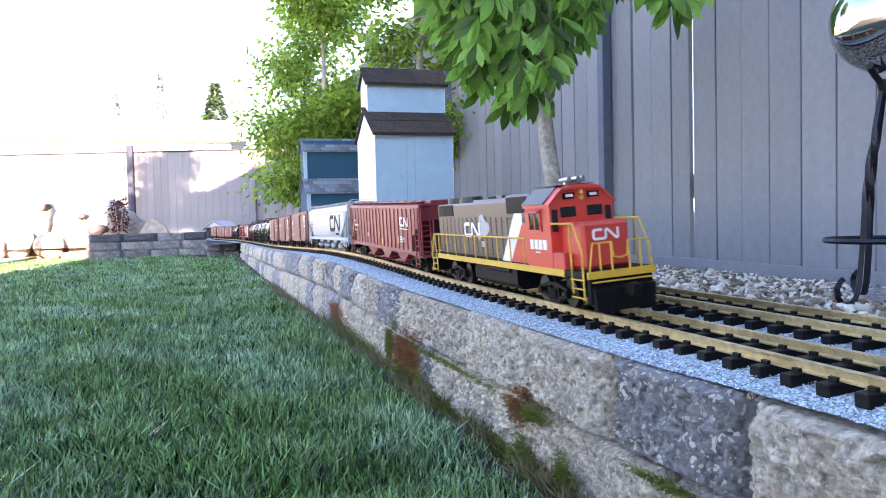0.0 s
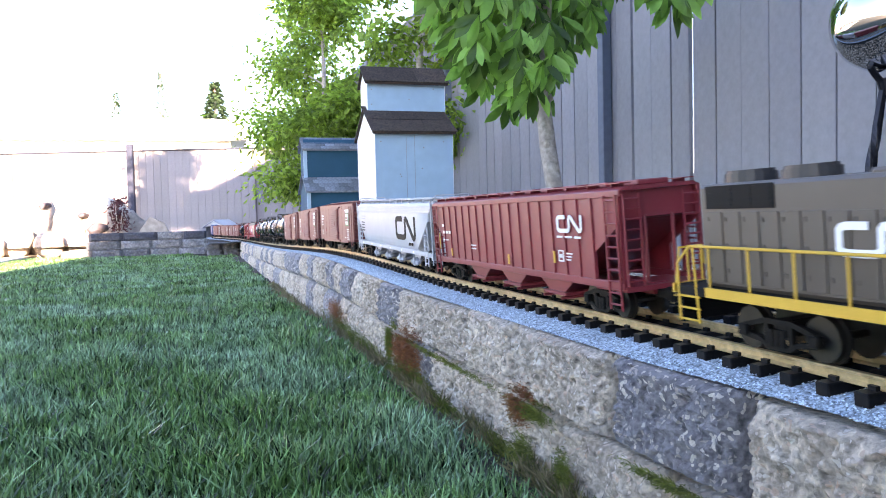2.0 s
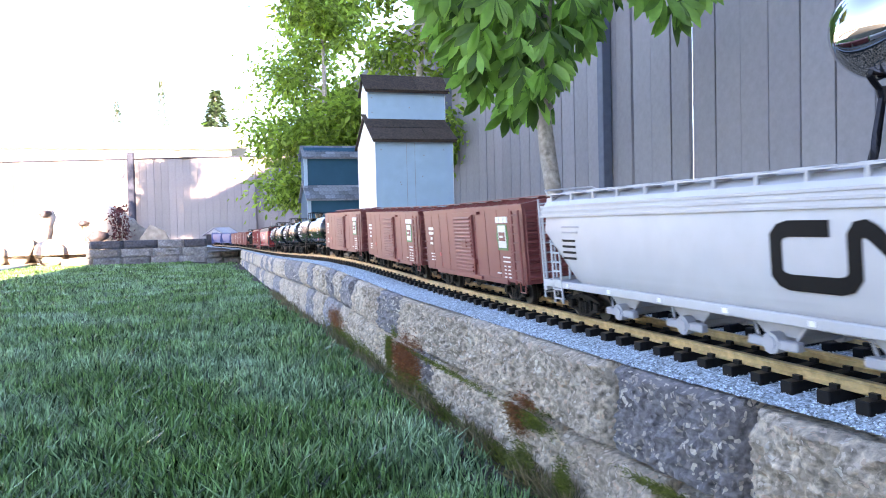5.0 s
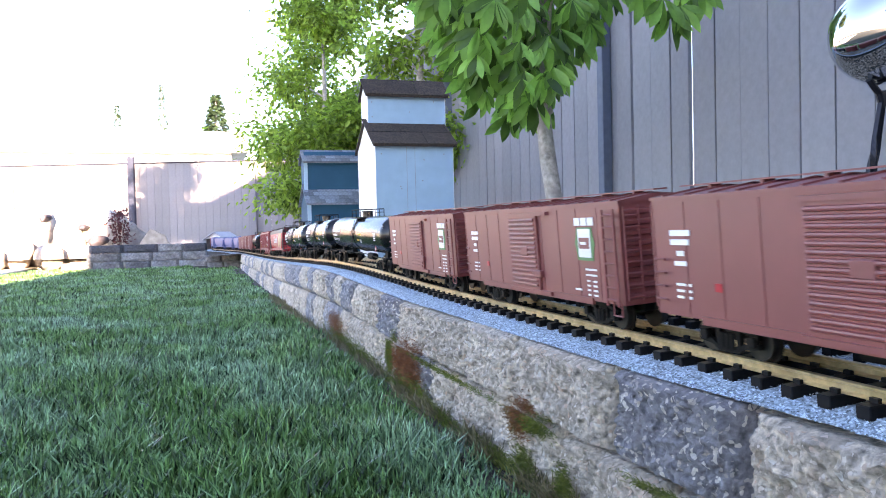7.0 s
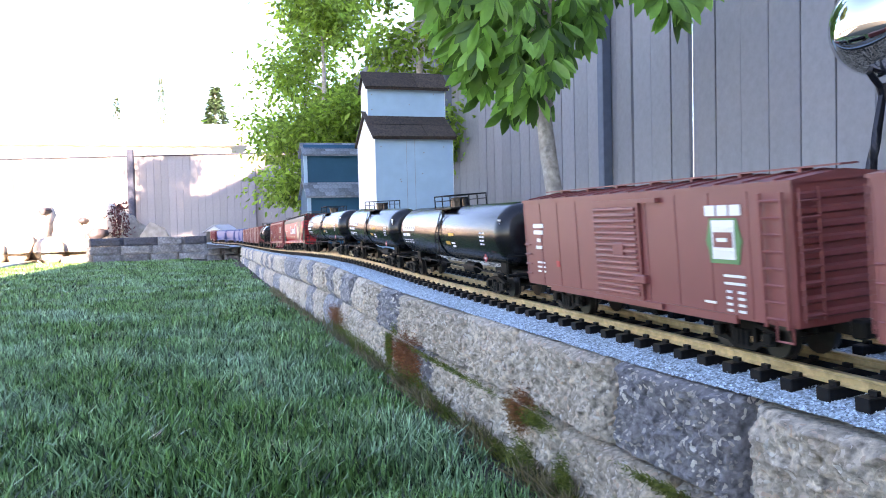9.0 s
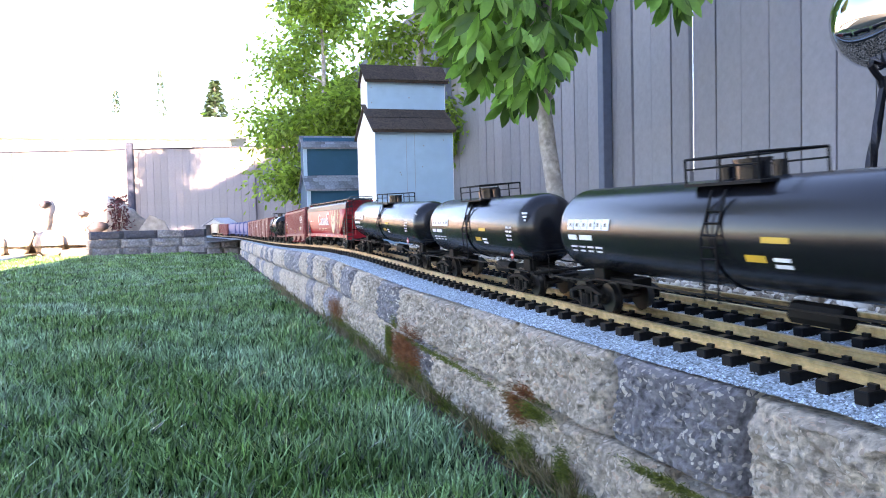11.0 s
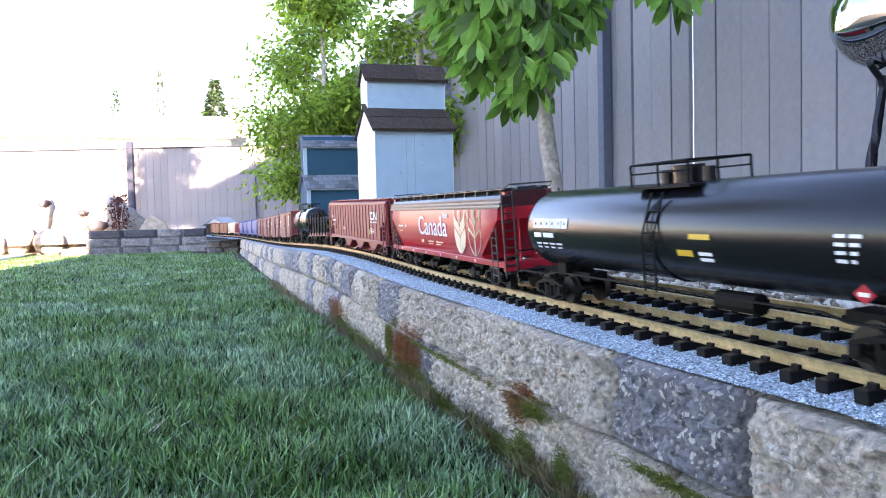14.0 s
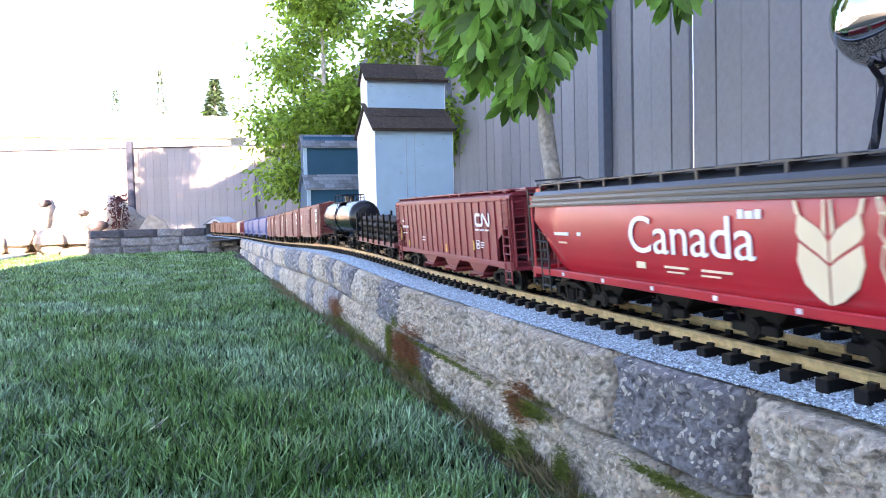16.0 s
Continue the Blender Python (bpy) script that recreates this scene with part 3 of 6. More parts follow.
# ---- fences ----
def build_fences():
    right = thing("fence", "tall grey stained fence of upright boards with narrow gaps", "fence", kind="structure")
    rnd = random.Random(41)
    boards = []
    for k in range(3):
        bm = bmesh.new()
        box(bm, -0.009, 0.009, 0.001 + 0.0009 * k, 0.1302 - 0.0009 * k, 0.035, 1.86, 0.0015)
        me = bpy.data.meshes.new("board")
        bm.to_mesh(me)
        bm.free()
        me.materials.append(M["fence"])
        boards.append(me)
    # dark strips behind the board joints, standing in for shadow in the gaps
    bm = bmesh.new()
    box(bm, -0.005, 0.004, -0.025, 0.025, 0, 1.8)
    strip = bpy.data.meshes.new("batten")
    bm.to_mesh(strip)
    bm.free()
    strip.materials.append(M["shaded_timber"])
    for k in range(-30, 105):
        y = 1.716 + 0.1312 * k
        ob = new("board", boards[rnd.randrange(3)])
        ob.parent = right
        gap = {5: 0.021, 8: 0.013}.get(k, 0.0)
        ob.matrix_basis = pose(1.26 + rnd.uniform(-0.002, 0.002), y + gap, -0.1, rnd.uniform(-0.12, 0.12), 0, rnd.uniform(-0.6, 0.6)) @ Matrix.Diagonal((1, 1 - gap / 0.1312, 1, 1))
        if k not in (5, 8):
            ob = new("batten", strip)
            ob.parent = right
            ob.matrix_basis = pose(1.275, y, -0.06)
    for zc in (0.2, 1.45):
        bm = bmesh.new()
        box(bm, 1.281, 1.319, -2.2, 15.4, zc - 0.045, zc + 0.045, 0.003)
        part("fence_rail", bm, M["fence_post"], right)
    bm = bmesh.new()
    box(bm, 1.234, 1.2495, -2.2, 15.4, -0.17, -0.062, 0.003)
    part("kickboard", bm, M["fence"], right)
    for k in range(-2, 7):
        bm = bmesh.new()
        y = 2.945 + 2.2 * k
        box(bm, 1.206, 1.249, y - 0.012, y + 0.036, -0.17, 1.8, 0.003)
        part("post", bm, M["fence_post"], right)

    far = thing("fence", "sunlit grey board fence across the yard's far end", "fence", kind="structure")
    m0 = pose(1.25, 15.45, 0, 0, 0, -17.2)
    far.matrix_world = m0
    bm = bmesh.new()
    box(bm, 0.0015, 0.1425, -0.009, 0.009, 0, 1.66, 0.0015)
    me = bpy.data.meshes.new("board")
    bm.to_mesh(me)
    bm.free()
    me.materials.append(M["fence"])
    for k in range(80):
        ob = new("board", me)
        ob.parent = far
        ob.matrix_basis = pose(-0.144 * (k + 1), rnd.uniform(-0.003, 0.003), -0.14)
    # cap rail coloured dark to stand for a thin shadow line
    bm = bmesh.new()
    box(bm, -11.6, 0.0, -0.06, 0.03, 1.522, 1.546, 0.004)
    part("cap_rail", bm, M["shaded_timber"], far)
    # post k == 3 takes the dark colour for its shaded side
    for k in range(5):
        bm = bmesh.new()
        box(bm, -3.17 - 0.06 + 2.4 * (k - 3), -3.17 + 0.06 + 2.4 * (k - 3), -0.1, -0.01, -0.14, 1.66 if k == 3 else 1.5, 0.004)
        part("post", bm, M["shaded_timber" if k == 3 else "fence"], far)


build_ground()
build_grass()
build_wall()
build_fences()


# ---- the train ----
def truck_parts(car, y, wheel_r=0.0155, base=0.029):
    """A four-wheel truck at y along the car; returns its wheelsets."""
    sets = []
    bm = bmesh.new()
    for sx in (-1, 1):
        x = sx * 0.034
        for pts in ([(-0.036, 0.0195), (-0.014, 0.0255), (0.014, 0.0255), (0.036, 0.0195)], [(-0.036, 0.0125), (-0.019, 0.0105), (-0.012, 0.006), (0.012, 0.006), (0.019, 0.0105), (0.036, 0.0125)]):
            for (ya, za), (yb, zb) in zip(pts, pts[1:]):
                prism(bm, [(y + ya, za - 0.002), (y + yb, zb - 0.002), (y + yb, zb + 0.002), (y + ya, za + 0.002)], x - 0.003, x + 0.003)
        for d in (-0.0125, 0.0125):
            box(bm, x - 0.0025, x + 0.0025, y + d - 0.002, y + d + 0.002, 0.006, 0.026)
        for d in (-base, base):
            box(bm, x + sx * 0.002 - 0.004, x + sx * 0.002 + 0.004, y + d - 0.0048, y + d + 0.0048, 0.0115, 0.0205, 0.001)
        for d in (-0.006, 0, 0.006):
            rod(bm, (x + sx * 0.003, y + d, 0.007), (x + sx * 0.003, y + d, 0.02), 0.0024, 6)
    box(bm, -0.033, 0.033, y - 0.007, y + 0.007, 0.014, 0.027, 0.001)
    part("truck_frame", bm, M["truck"], car)
    for d in (-base, base):
        bm = bmesh.new()
        for sx in (-1, 1):
            a = sx * 0.0205
            rod(bm, (a - 0.003, 0, 0), (a + 0.003, 0, 0), wheel_r, 20)
            rod(bm, (a - sx * 0.0035, 0, 0), (a - sx * 0.0055, 0, 0), wheel_r + 0.0022, 20)
        rod(bm, (-0.03, 0, 0), (0.03, 0, 0), 0.003, 8)
        ws = part("wheelset", bm, M["wheel"], car, "worn steel wheels on an axle")
        ws.location = (0, y + d, wheel_r)
        sets.append(ws)
    return sets


def coupler(car, y, sign):
    bm = bmesh.new()
    box(bm, -0.005, 0.005, min(y, y + sign * 0.022), max(y, y + sign * 0.022), 0.022, 0.031, 0.001)
    box(bm, -0.009, 0.007, min(y + sign * 0.017, y + sign * 0.03), max(y + sign * 0.017, y + sign * 0.03), 0.02, 0.034, 0.002)
    part("coupler", bm, M["truck"], car)


def ladder(bm, x, y0, y1, z0, z1, n, r=0.0009):
    for y in (y0, y1):
        rod(bm, (x, y, z0), (x, y, z1), r * 1.3, 5)
    for k in range(n):
        z = z0 + (z1 - z0) * (k + 0.5) / n
        rod(bm, (x, y0, z), (x, y1, z), r, 5)


def end_rungs(bm, x0, x1, y, z0, z1, n, r=0.0011):
    """A ladder across a car's end."""
    for x in (x0, x1):
        rod(bm, (x, y, z0), (x, y, z1), r * 1.3, 5)
    for k in range(n):
        z = z0 + (z1 - z0) * (k + 0.5) / n
        rod(bm, (x0, y, z), (x1, y, z), r, 5)


def bars(car, rects, mat, x, name="lettering"):
    """Unreadable writing: each word a thin plain bar."""
    for y0, y1, z0, z1 in rects:
        bm = bmesh.new()
        box(bm, x - 0.0004, x + 0.0004, y0, y1, z0, z1)
        part(name, bm, mat, car)


def stroke(car, shapes, mat, x, name="emblem"):
    bm = bmesh.new()
    for poly in shapes:
        prism(bm, poly, x - 0.0004, x + 0.0002)
    return part(name, bm, mat, car)


def ribbon(pts, width):
    """A flat band of even width along bent points, as a row of four-sided pieces with mitred joints."""
    pts = [Vector(p) for p in pts]
    sides = []
    for k, p in enumerate(pts):
        a = (p - pts[k - 1]).normalized() if k else None
        b = (pts[k + 1] - p).normalized() if k + 1 < len(pts) else None
        a, b = a or b, b or a
        m = Vector((-(a + b).y, (a + b).x)).normalized()
        half = width / 2 / max(0.5, m.dot(Vector((-a.y, a.x))))
        sides.append((p + m * half, p - m * half))
    return [[tuple(q) for q in (l0, r0, r1, l1)] for (l0, r0), (l1, r1) in zip(sides, sides[1:])]


def railway_mark(y, z, h):
    """The railway's emblem: one bent band with rounded corners, starting at y and running backwards."""
    bends = [(0.86, 0.89), (0.3, 0.89), (0.18, 0.85), (0.11, 0.76), (0.11, 0.24), (0.18, 0.15), (0.3, 0.11), (0.98, 0.11), (1.1, 0.15), (1.17, 0.26), (1.17, 0.78), (1.22, 0.87), (1.31, 0.89),
             (1.4, 0.83), (1.98, 0.18), (2.08, 0.11), (2.18, 0.13), (2.24, 0.24), (2.24, 1.0)]
    return ribbon([(y - 1.34 * h * a, z + h * b) for a, b in bends], h * 0.235)


def start_car(name, label, category="train car"):
    return thing(name, label, category, "cars of the train")


def running_gear(car, length):
    t = length / 2 - 0.075
    w = truck_parts(car, t) + truck_parts(car, -t)
    coupler(car, length / 2 - 0.012, 1)
    coupler(car, -length / 2 + 0.012, -1)
    return w


def make_box_car(length, label, paint, marks=True):
    car = start_car("box_car", label)
    h, w = length / 2, 0.052
    bm = bmesh.new()
    prism(bm, [(-w, 0.031), (w, 0.031), (w, 0.134), (0, 0.139), (-w, 0.134)], -h, h, "y")
    part("body", bm, paint, car)
    bm = bmesh.new()
    prism(bm, [(-w - 0.002, 0.1335), (w + 0.002, 0.1335), (w + 0.002, 0.136), (0, 0.1412), (-w - 0.002, 0.136)], -h - 0.002, h + 0.002, "y")
    for k in range(14):
        y = -h + (k + 0.5) * length / 14
        for sx in (-1, 1):
            m = Matrix.Translation((sx * 0.026, y, 0.1386)) @ pose(0, 0, 0, 0, sx * 5.5, 0)
            box(bm, -0.026, 0.026, -0.0012, 0.0012, -0.001, 0.0016, 0, m)
    part("roof", bm, paint, car)
    bm = bmesh.new()
    box(bm, -0.009, 0.009, -h - 0.008, h + 0.008, 0.1436, 0.145)
    for k in range(7):
        box(bm, -0.007, 0.007, -h + length * (k + 0.5) / 7 - 0.002, -h + length * (k + 0.5) / 7 + 0.002, 0.14, 0.1436)
    part("running_board", bm, paint, car)
    # riveted side seams, sill and end ribs
    bm = bmesh.new()
    for sx in (-1, 1):
        x = sx * w
        for k in range(11):
            y = -h + length * k / 10
            if abs(y) > 0.042:
                box(bm, x - 0.0006, x + 0.0006, y - 0.0008, y + 0.0008, 0.033, 0.133)
        box(bm, x - 0.002, x + 0.002, -h * 0.72, h * 0.72, 0.027, 0.034)
        box(bm, x - 0.001, x + 0.001, -h, h, 0.1305, 0.134)
    part("side_seams", bm, paint, car)
    for sy in (-1, 1):
        bm = bmesh.new()
        for k in range(9):
            z = 0.04 + 0.0105 * k
            rod(bm, (-w + 0.004, sy * h, z), (w - 0.004, sy * h, z), 0.0032, 6)
        part("end_ribs", bm, paint, car)
    for sx in (-1, 1):
        bm = bmesh.new()
        x = sx * (w + 0.002)
        box(bm, x - 0.0022, x + 0.0022, -0.046, 0.038, 0.032, 0.128, 0.0008)
        for k in range(15):
            z = 0.037 + 0.0058 * k
            prism(bm, [(x + sx * 0.002, z), (x + sx * 0.0042, z + 0.0008), (x + sx * 0.0046, z + 0.0022), (x + sx * 0.0042, z + 0.0036), (x + sx * 0.002, z + 0.0044)], -0.043, 0.034, "y")
        part("door", bm, paint, car)
        bm = bmesh.new()
        box(bm, x - 0.002, x + 0.004, -0.052, 0.07, 0.1255, 0.1295)
        box(bm, x - 0.002, x + 0.004, -0.052, 0.07, 0.029, 0.0335)
        box(bm, x - 0.002, x + 0.005, -0.008, 0.012, 0.075, 0.088, 0.001)
        box(bm, x - 0.002, x + 0.005, 0.026, 0.046, 0.05, 0.058, 0.001)
        part("door_track", bm, paint, car)
        bm = bmesh.new()
        for y in (h - 0.006,):
            ladder(bm, x + sx * 0.0025, y - 0.022, y, 0.03, 0.128, 8, 0.0014)
        part("ladder", bm, paint, car)
        for k in range(4):
            bm = bmesh.new()
            rod(bm, (x + sx * 0.003, -h + 0.004, 0.045 + 0.012 * k), (x + sx * 0.003, -h + 0.02, 0.045 + 0.012 * k), 0.0011, 5)
            part("grab_iron", bm, paint, car)
        bm = bmesh.new()
        path_rod(bm, [(x, h - 0.02, 0.034), (x, h - 0.02, 0.02), (x, h - 0.004, 0.02), (x, h - 0.004, 0.034)], 0.0011, 5)
        part("step", bm, paint, car)
    for sy in (-1, 1):
        bm = bmesh.new()
        for k in range(8):
            z = 0.04 + 0.0115 * k
            rod(bm, (0.03, sy * (h + 0.005), z), (0.05, sy * (h + 0.005), z), 0.0013, 5)
        rod(bm, (0.03, sy * (h + 0.005), 0.036), (0.03, sy * (h + 0.005), 0.13), 0.0014, 5)
        rod(bm, (0.05, sy * (h + 0.005), 0.036), (0.05, sy * (h + 0.005), 0.13), 0.001, 5)
        part("end_ladder", bm, paint, car)
    bm = bmesh.new()
    box(bm, -0.012, 0.012, -h + 0.02, h - 0.02, 0.02, 0.032, 0.001)
    rod(bm, (0.02, -0.03, 0.022), (0.02, 0.02, 0.022), 0.008, 10)
    part("underframe", bm, M["truck"], car)
    if marks:
        x = w + 0.0008
        rects = []
        for z, n, ln in ((0.1015, 1, 0.028), (0.0935, 1, 0.026)):
            rects.append((-h + 0.025, -h + 0.025 + ln, z, z + 0.005))
        rects += [(-h + 0.033, -h + 0.043, 0.084, 0.0885), (-h + 0.029, -h + 0.046, 0.0755, 0.0795)]
        for k in range(3):
            rects += [(-h + 0.03, -h + 0.043 - 0.002 * k, 0.058 - 0.0055 * k, 0.0602 - 0.0055 * k), (-h + 0.047, -h + 0.051, 0.058 - 0.0055 * k, 0.0602 - 0.0055 * k)]
        c = h * 0.58 + 0.022
        rects += [(c - 0.021, c - 0.0085, 0.112, 0.1205), (c - 0.006, c + 0.0065, 0.112, 0.1205), (c + 0.009, c + 0.0215, 0.112, 0.1205)]
        rects += [(c - 0.002, c + 0.022, 0.0635 - 0.006 * k, 0.0655 - 0.006 * k) for k in range(2)]
        for k in range(4):
            rects += [(c - 0.0, c + 0.006, 0.051 - 0.005 * k, 0.053 - 0.005 * k), (c + 0.013, c + 0.021, 0.051 - 0.005 * k, 0.053 - 0.005 * k)]
        rects += [(c - 0.028, c - 0.014, 0.0405, 0.0425)]
        bars(car, rects, M["white"], x)
        stroke(car, [[(c - 0.017, 0.074), (c + 0.017, 0.074), (c + 0.0185, 0.083), (c + 0.0215, 0.092), (c + 0.0185, 0.101), (c + 0.016, 0.11), (c - 0.016, 0.11), (c - 0.0185, 0.101), (c - 0.0215, 0.092), (c - 0.0185, 0.083)]], M["green"], x)
        e = stroke(car, [[(c - 0.0135, 0.0775), (c + 0.0135, 0.0775), (c + 0.0135, 0.1085), (c - 0.0135, 0.1085)]], M["white"], x + 0.0006, "emblem_panel")
        stroke(car, [[(c - 0.011, 0.087), (c + 0.011, 0.087), (c + 0.011, 0.099), (c - 0.011, 0.099)]], paint, x + 0.0012, "emblem_panel")
        bars(car, [(c - 0.006, c + 0.006, 0.0915, 0.0945), (c - 0.011, c + 0.011, 0.083, 0.0842), (c - 0.011, c + 0.011, 0.102, 0.1032)], M["white"], x + 0.0022)
        bars(car, [(-h + 0.082, -h + 0.09, 0.056, 0.063)], M["canada_red"], x)
    running_gear(car, length)
    return car


def make_rib_hopper(length, label, paint, marks=1):
    """Covered hopper with upright side ribs, sloping ends and three bays."""
    car = start_car("hopper_car", label)
    h, w = length / 2, 0.05
    bm = bmesh.new()
    # upper body, ends sloped under an overhanging top
    prism(bm, [(-h + 0.006, 0.131), (h - 0.006, 0.131), (h - 0.006, 0.104), (h - 0.02, 0.102), (h - 0.125, 0.042), (-h + 0.125, 0.042), (-h + 0.02, 0.102), (-h + 0.006, 0.104)], -w + 0.001, w - 0.001)
    part("body", bm, paint, car)
    for sx in (-1, 1):
        bm = bmesh.new()
        x = sx * w
        prism(bm, [(-h + 0.003, 0.13), (h - 0.003, 0.13), (h - 0.003, 0.1), (h - 0.056, 0.07), (h - 0.056, 0.036), (-h + 0.056, 0.036), (-h + 0.056, 0.07), (-h + 0.003, 0.1)], x - 0.001, x + 0.001)
        part("side_sheet", bm, paint, car)
        bm = bmesh.new()
        box(bm, x - 0.003, x + 0.003, -h + 0.002, h - 0.002, 0.034, 0.042, 0.0008)
        part("side_sill", bm, paint, car)
        bm = bmesh.new()
        box(bm, x - 0.0025, x + 0.0025, -h, h, 0.1255, 0.1325, 0.0008)
        part("top_chord", bm, paint, car)
        for sy in (-1, 1):
            bm = bmesh.new()
            box(bm, x - 0.002, x + 0.002, sy * (h - 0.0035) - 0.0015, sy * (h - 0.0035) + 0.0015, 0.036, 0.13)
            box(bm, x - 0.0015, x + 0.0015, sy * (h - 0.032) - 0.0015, sy * (h - 0.032) + 0.0015, 0.036, 0.086)
            part("corner_post", bm, paint, car)
    for sx in (-1, 1):
        bm = bmesh.new()
        x = sx * (w + 0.001)
        n = 17
        for k in range(n):
            y = -h + 0.058 + (length - 0.116) * k / (n - 1)
            box(bm, x - 0.002, x + 0.002, y - 0.0014, y + 0.0014, 0.042, 0.126)
        part("side_ribs", bm, paint, car)
        for y in (h - 0.005, -h + 0.027):
            bm = bmesh.new()
            ladder(bm, x + sx * 0.003, y - 0.022, y, 0.014, 0.128, 10, 0.0011)
            part("ladder", bm, paint, car)
    for sy in (-1, 1):
        for sx in (-1, 1):
            bm = bmesh.new()
            end_rungs(bm, sx * 0.048, sx * 0.028, sy * (h + 0.001), 0.038, 0.128, 9)
            part("end_ladder", bm, paint, car)
        bm = bmesh.new()
        for x in (-0.018, 0.018):
            rod(bm, (x, sy * (h - 0.006), 0.04), (x, sy * (h - 0.006), 0.106), 0.0022, 6)
        part("end_post", bm, paint, car)
    for k in (-1, 0, 1):
        bm = bmesh.new()
        y = k * (h - 0.1) * 0.62
        prism(bm, [(y - 0.066, 0.043), (y + 0.066, 0.043), (y + 0.02, 0.017), (y - 0.02, 0.017)], -0.036, 0.036)
        part("discharge_bay", bm, paint, car)
        bm = bmesh.new()
        box(bm, -0.041, 0.041, y - 0.03, y + 0.03, 0.0135, 0.0175, 0.0008)
        for d in (-0.024, 0.024):
            rod(bm, (-0.044, y + d, 0.011), (0.044, y + d, 0.011), 0.002, 6)
        part("outlet_gate", bm, paint, car)
    bm = bmesh.new()
    prism(bm, [(-w - 0.002, 0.1315), (w + 0.002, 0.1315), (w - 0.006, 0.1355), (-w + 0.006, 0.1355)], -h, h, "y")
    part("roof", bm, paint, car)
    bm = bmesh.new()
    for x in (-0.04, 0.04):
        box(bm, x - 0.008, x + 0.008, -h + 0.004, h - 0.004, 0.1385, 0.1395)
        for k in range(13):
            y = -h + 0.02 + (length - 0.04) * k / 12
            box(bm, x - 0.008, x + 0.008, y - 0.001, y + 0.001, 0.135, 0.139)
    for k in range(10):
        y = -h + 0.03 + (length - 0.06) * k / 9
        box(bm, -0.02, 0.02, y - 0.02, y + 0.02, 0.1355, 0.141, 0.001)
    part("roof_walk", bm, paint, car)
    bm = bmesh.new()
    for sy in (-1, 1):
        box(bm, -w, w, sy * (h - 0.03) - 0.03, sy * (h - 0.03) + 0.03, 0.032, 0.037)
    box(bm, -0.01, 0.01, -h + 0.01, h - 0.01, 0.026, 0.038)
    part("end_frame", bm, paint, car)
    x = w + 0.0032
    c = h * 0.62 + 0.03
    if marks:
        shapes = [[(y * -1, z) for y, z in s] for s in railway_mark(0, 0, 0.0195)]
        stroke(car, [[(y + c - 0.05, z + 0.0895) for y, z in s] for s in shapes], M["white"], x)
        bars(car, [(c - 0.05, c - 0.036, 0.0835, 0.0858), (c - 0.03, c - 0.014, 0.0835, 0.0858), (c - 0.008, c + 0.007, 0.0835, 0.0858),
                   (c - 0.03, c - 0.016, 0.0655, 0.067), (c - 0.03, c - 0.018, 0.062, 0.0635), (c - 0.03, c - 0.02, 0.0585, 0.06)], M["white"], x)
        bars(car, [(c - 0.05, c - 0.037, 0.068, 0.0695), (c - 0.05, c - 0.037, 0.0565, 0.058), (c - 0.05, c - 0.0485, 0.058, 0.068), (c - 0.0385, c - 0.037, 0.058, 0.068), (c - 0.047, c - 0.04, 0.061, 0.065)], M["white"], x, "data_panel")
        bars(car, [(-h + 0.05, -h + 0.06, 0.0925, 0.097), (-h + 0.052, -h + 0.062, 0.0815, 0.086), (-h + 0.067, -h + 0.077, 0.0815, 0.086), (-h + 0.083, -h + 0.093, 0.0815, 0.086), (-h + 0.052, -h + 0.06, 0.07, 0.072), (-h + 0.066, -h + 0.08, 0.07, 0.072), (-h + 0.19, -h + 0.21, 0.065, 0.067), (-h + 0.19, -h + 0.21, 0.06, 0.062)], M["white"], x)
        bars(car, [(-h + 0.029, -h + 0.033, 0.055, 0.082), (-h + 0.09, -h + 0.095, 0.045, 0.058), (c - 0.064, c - 0.059, 0.054, 0.068), (0.02, 0.025, 0.045, 0.058)], M["yellow"], x, "reflector")
    running_gear(car, length)
    return car


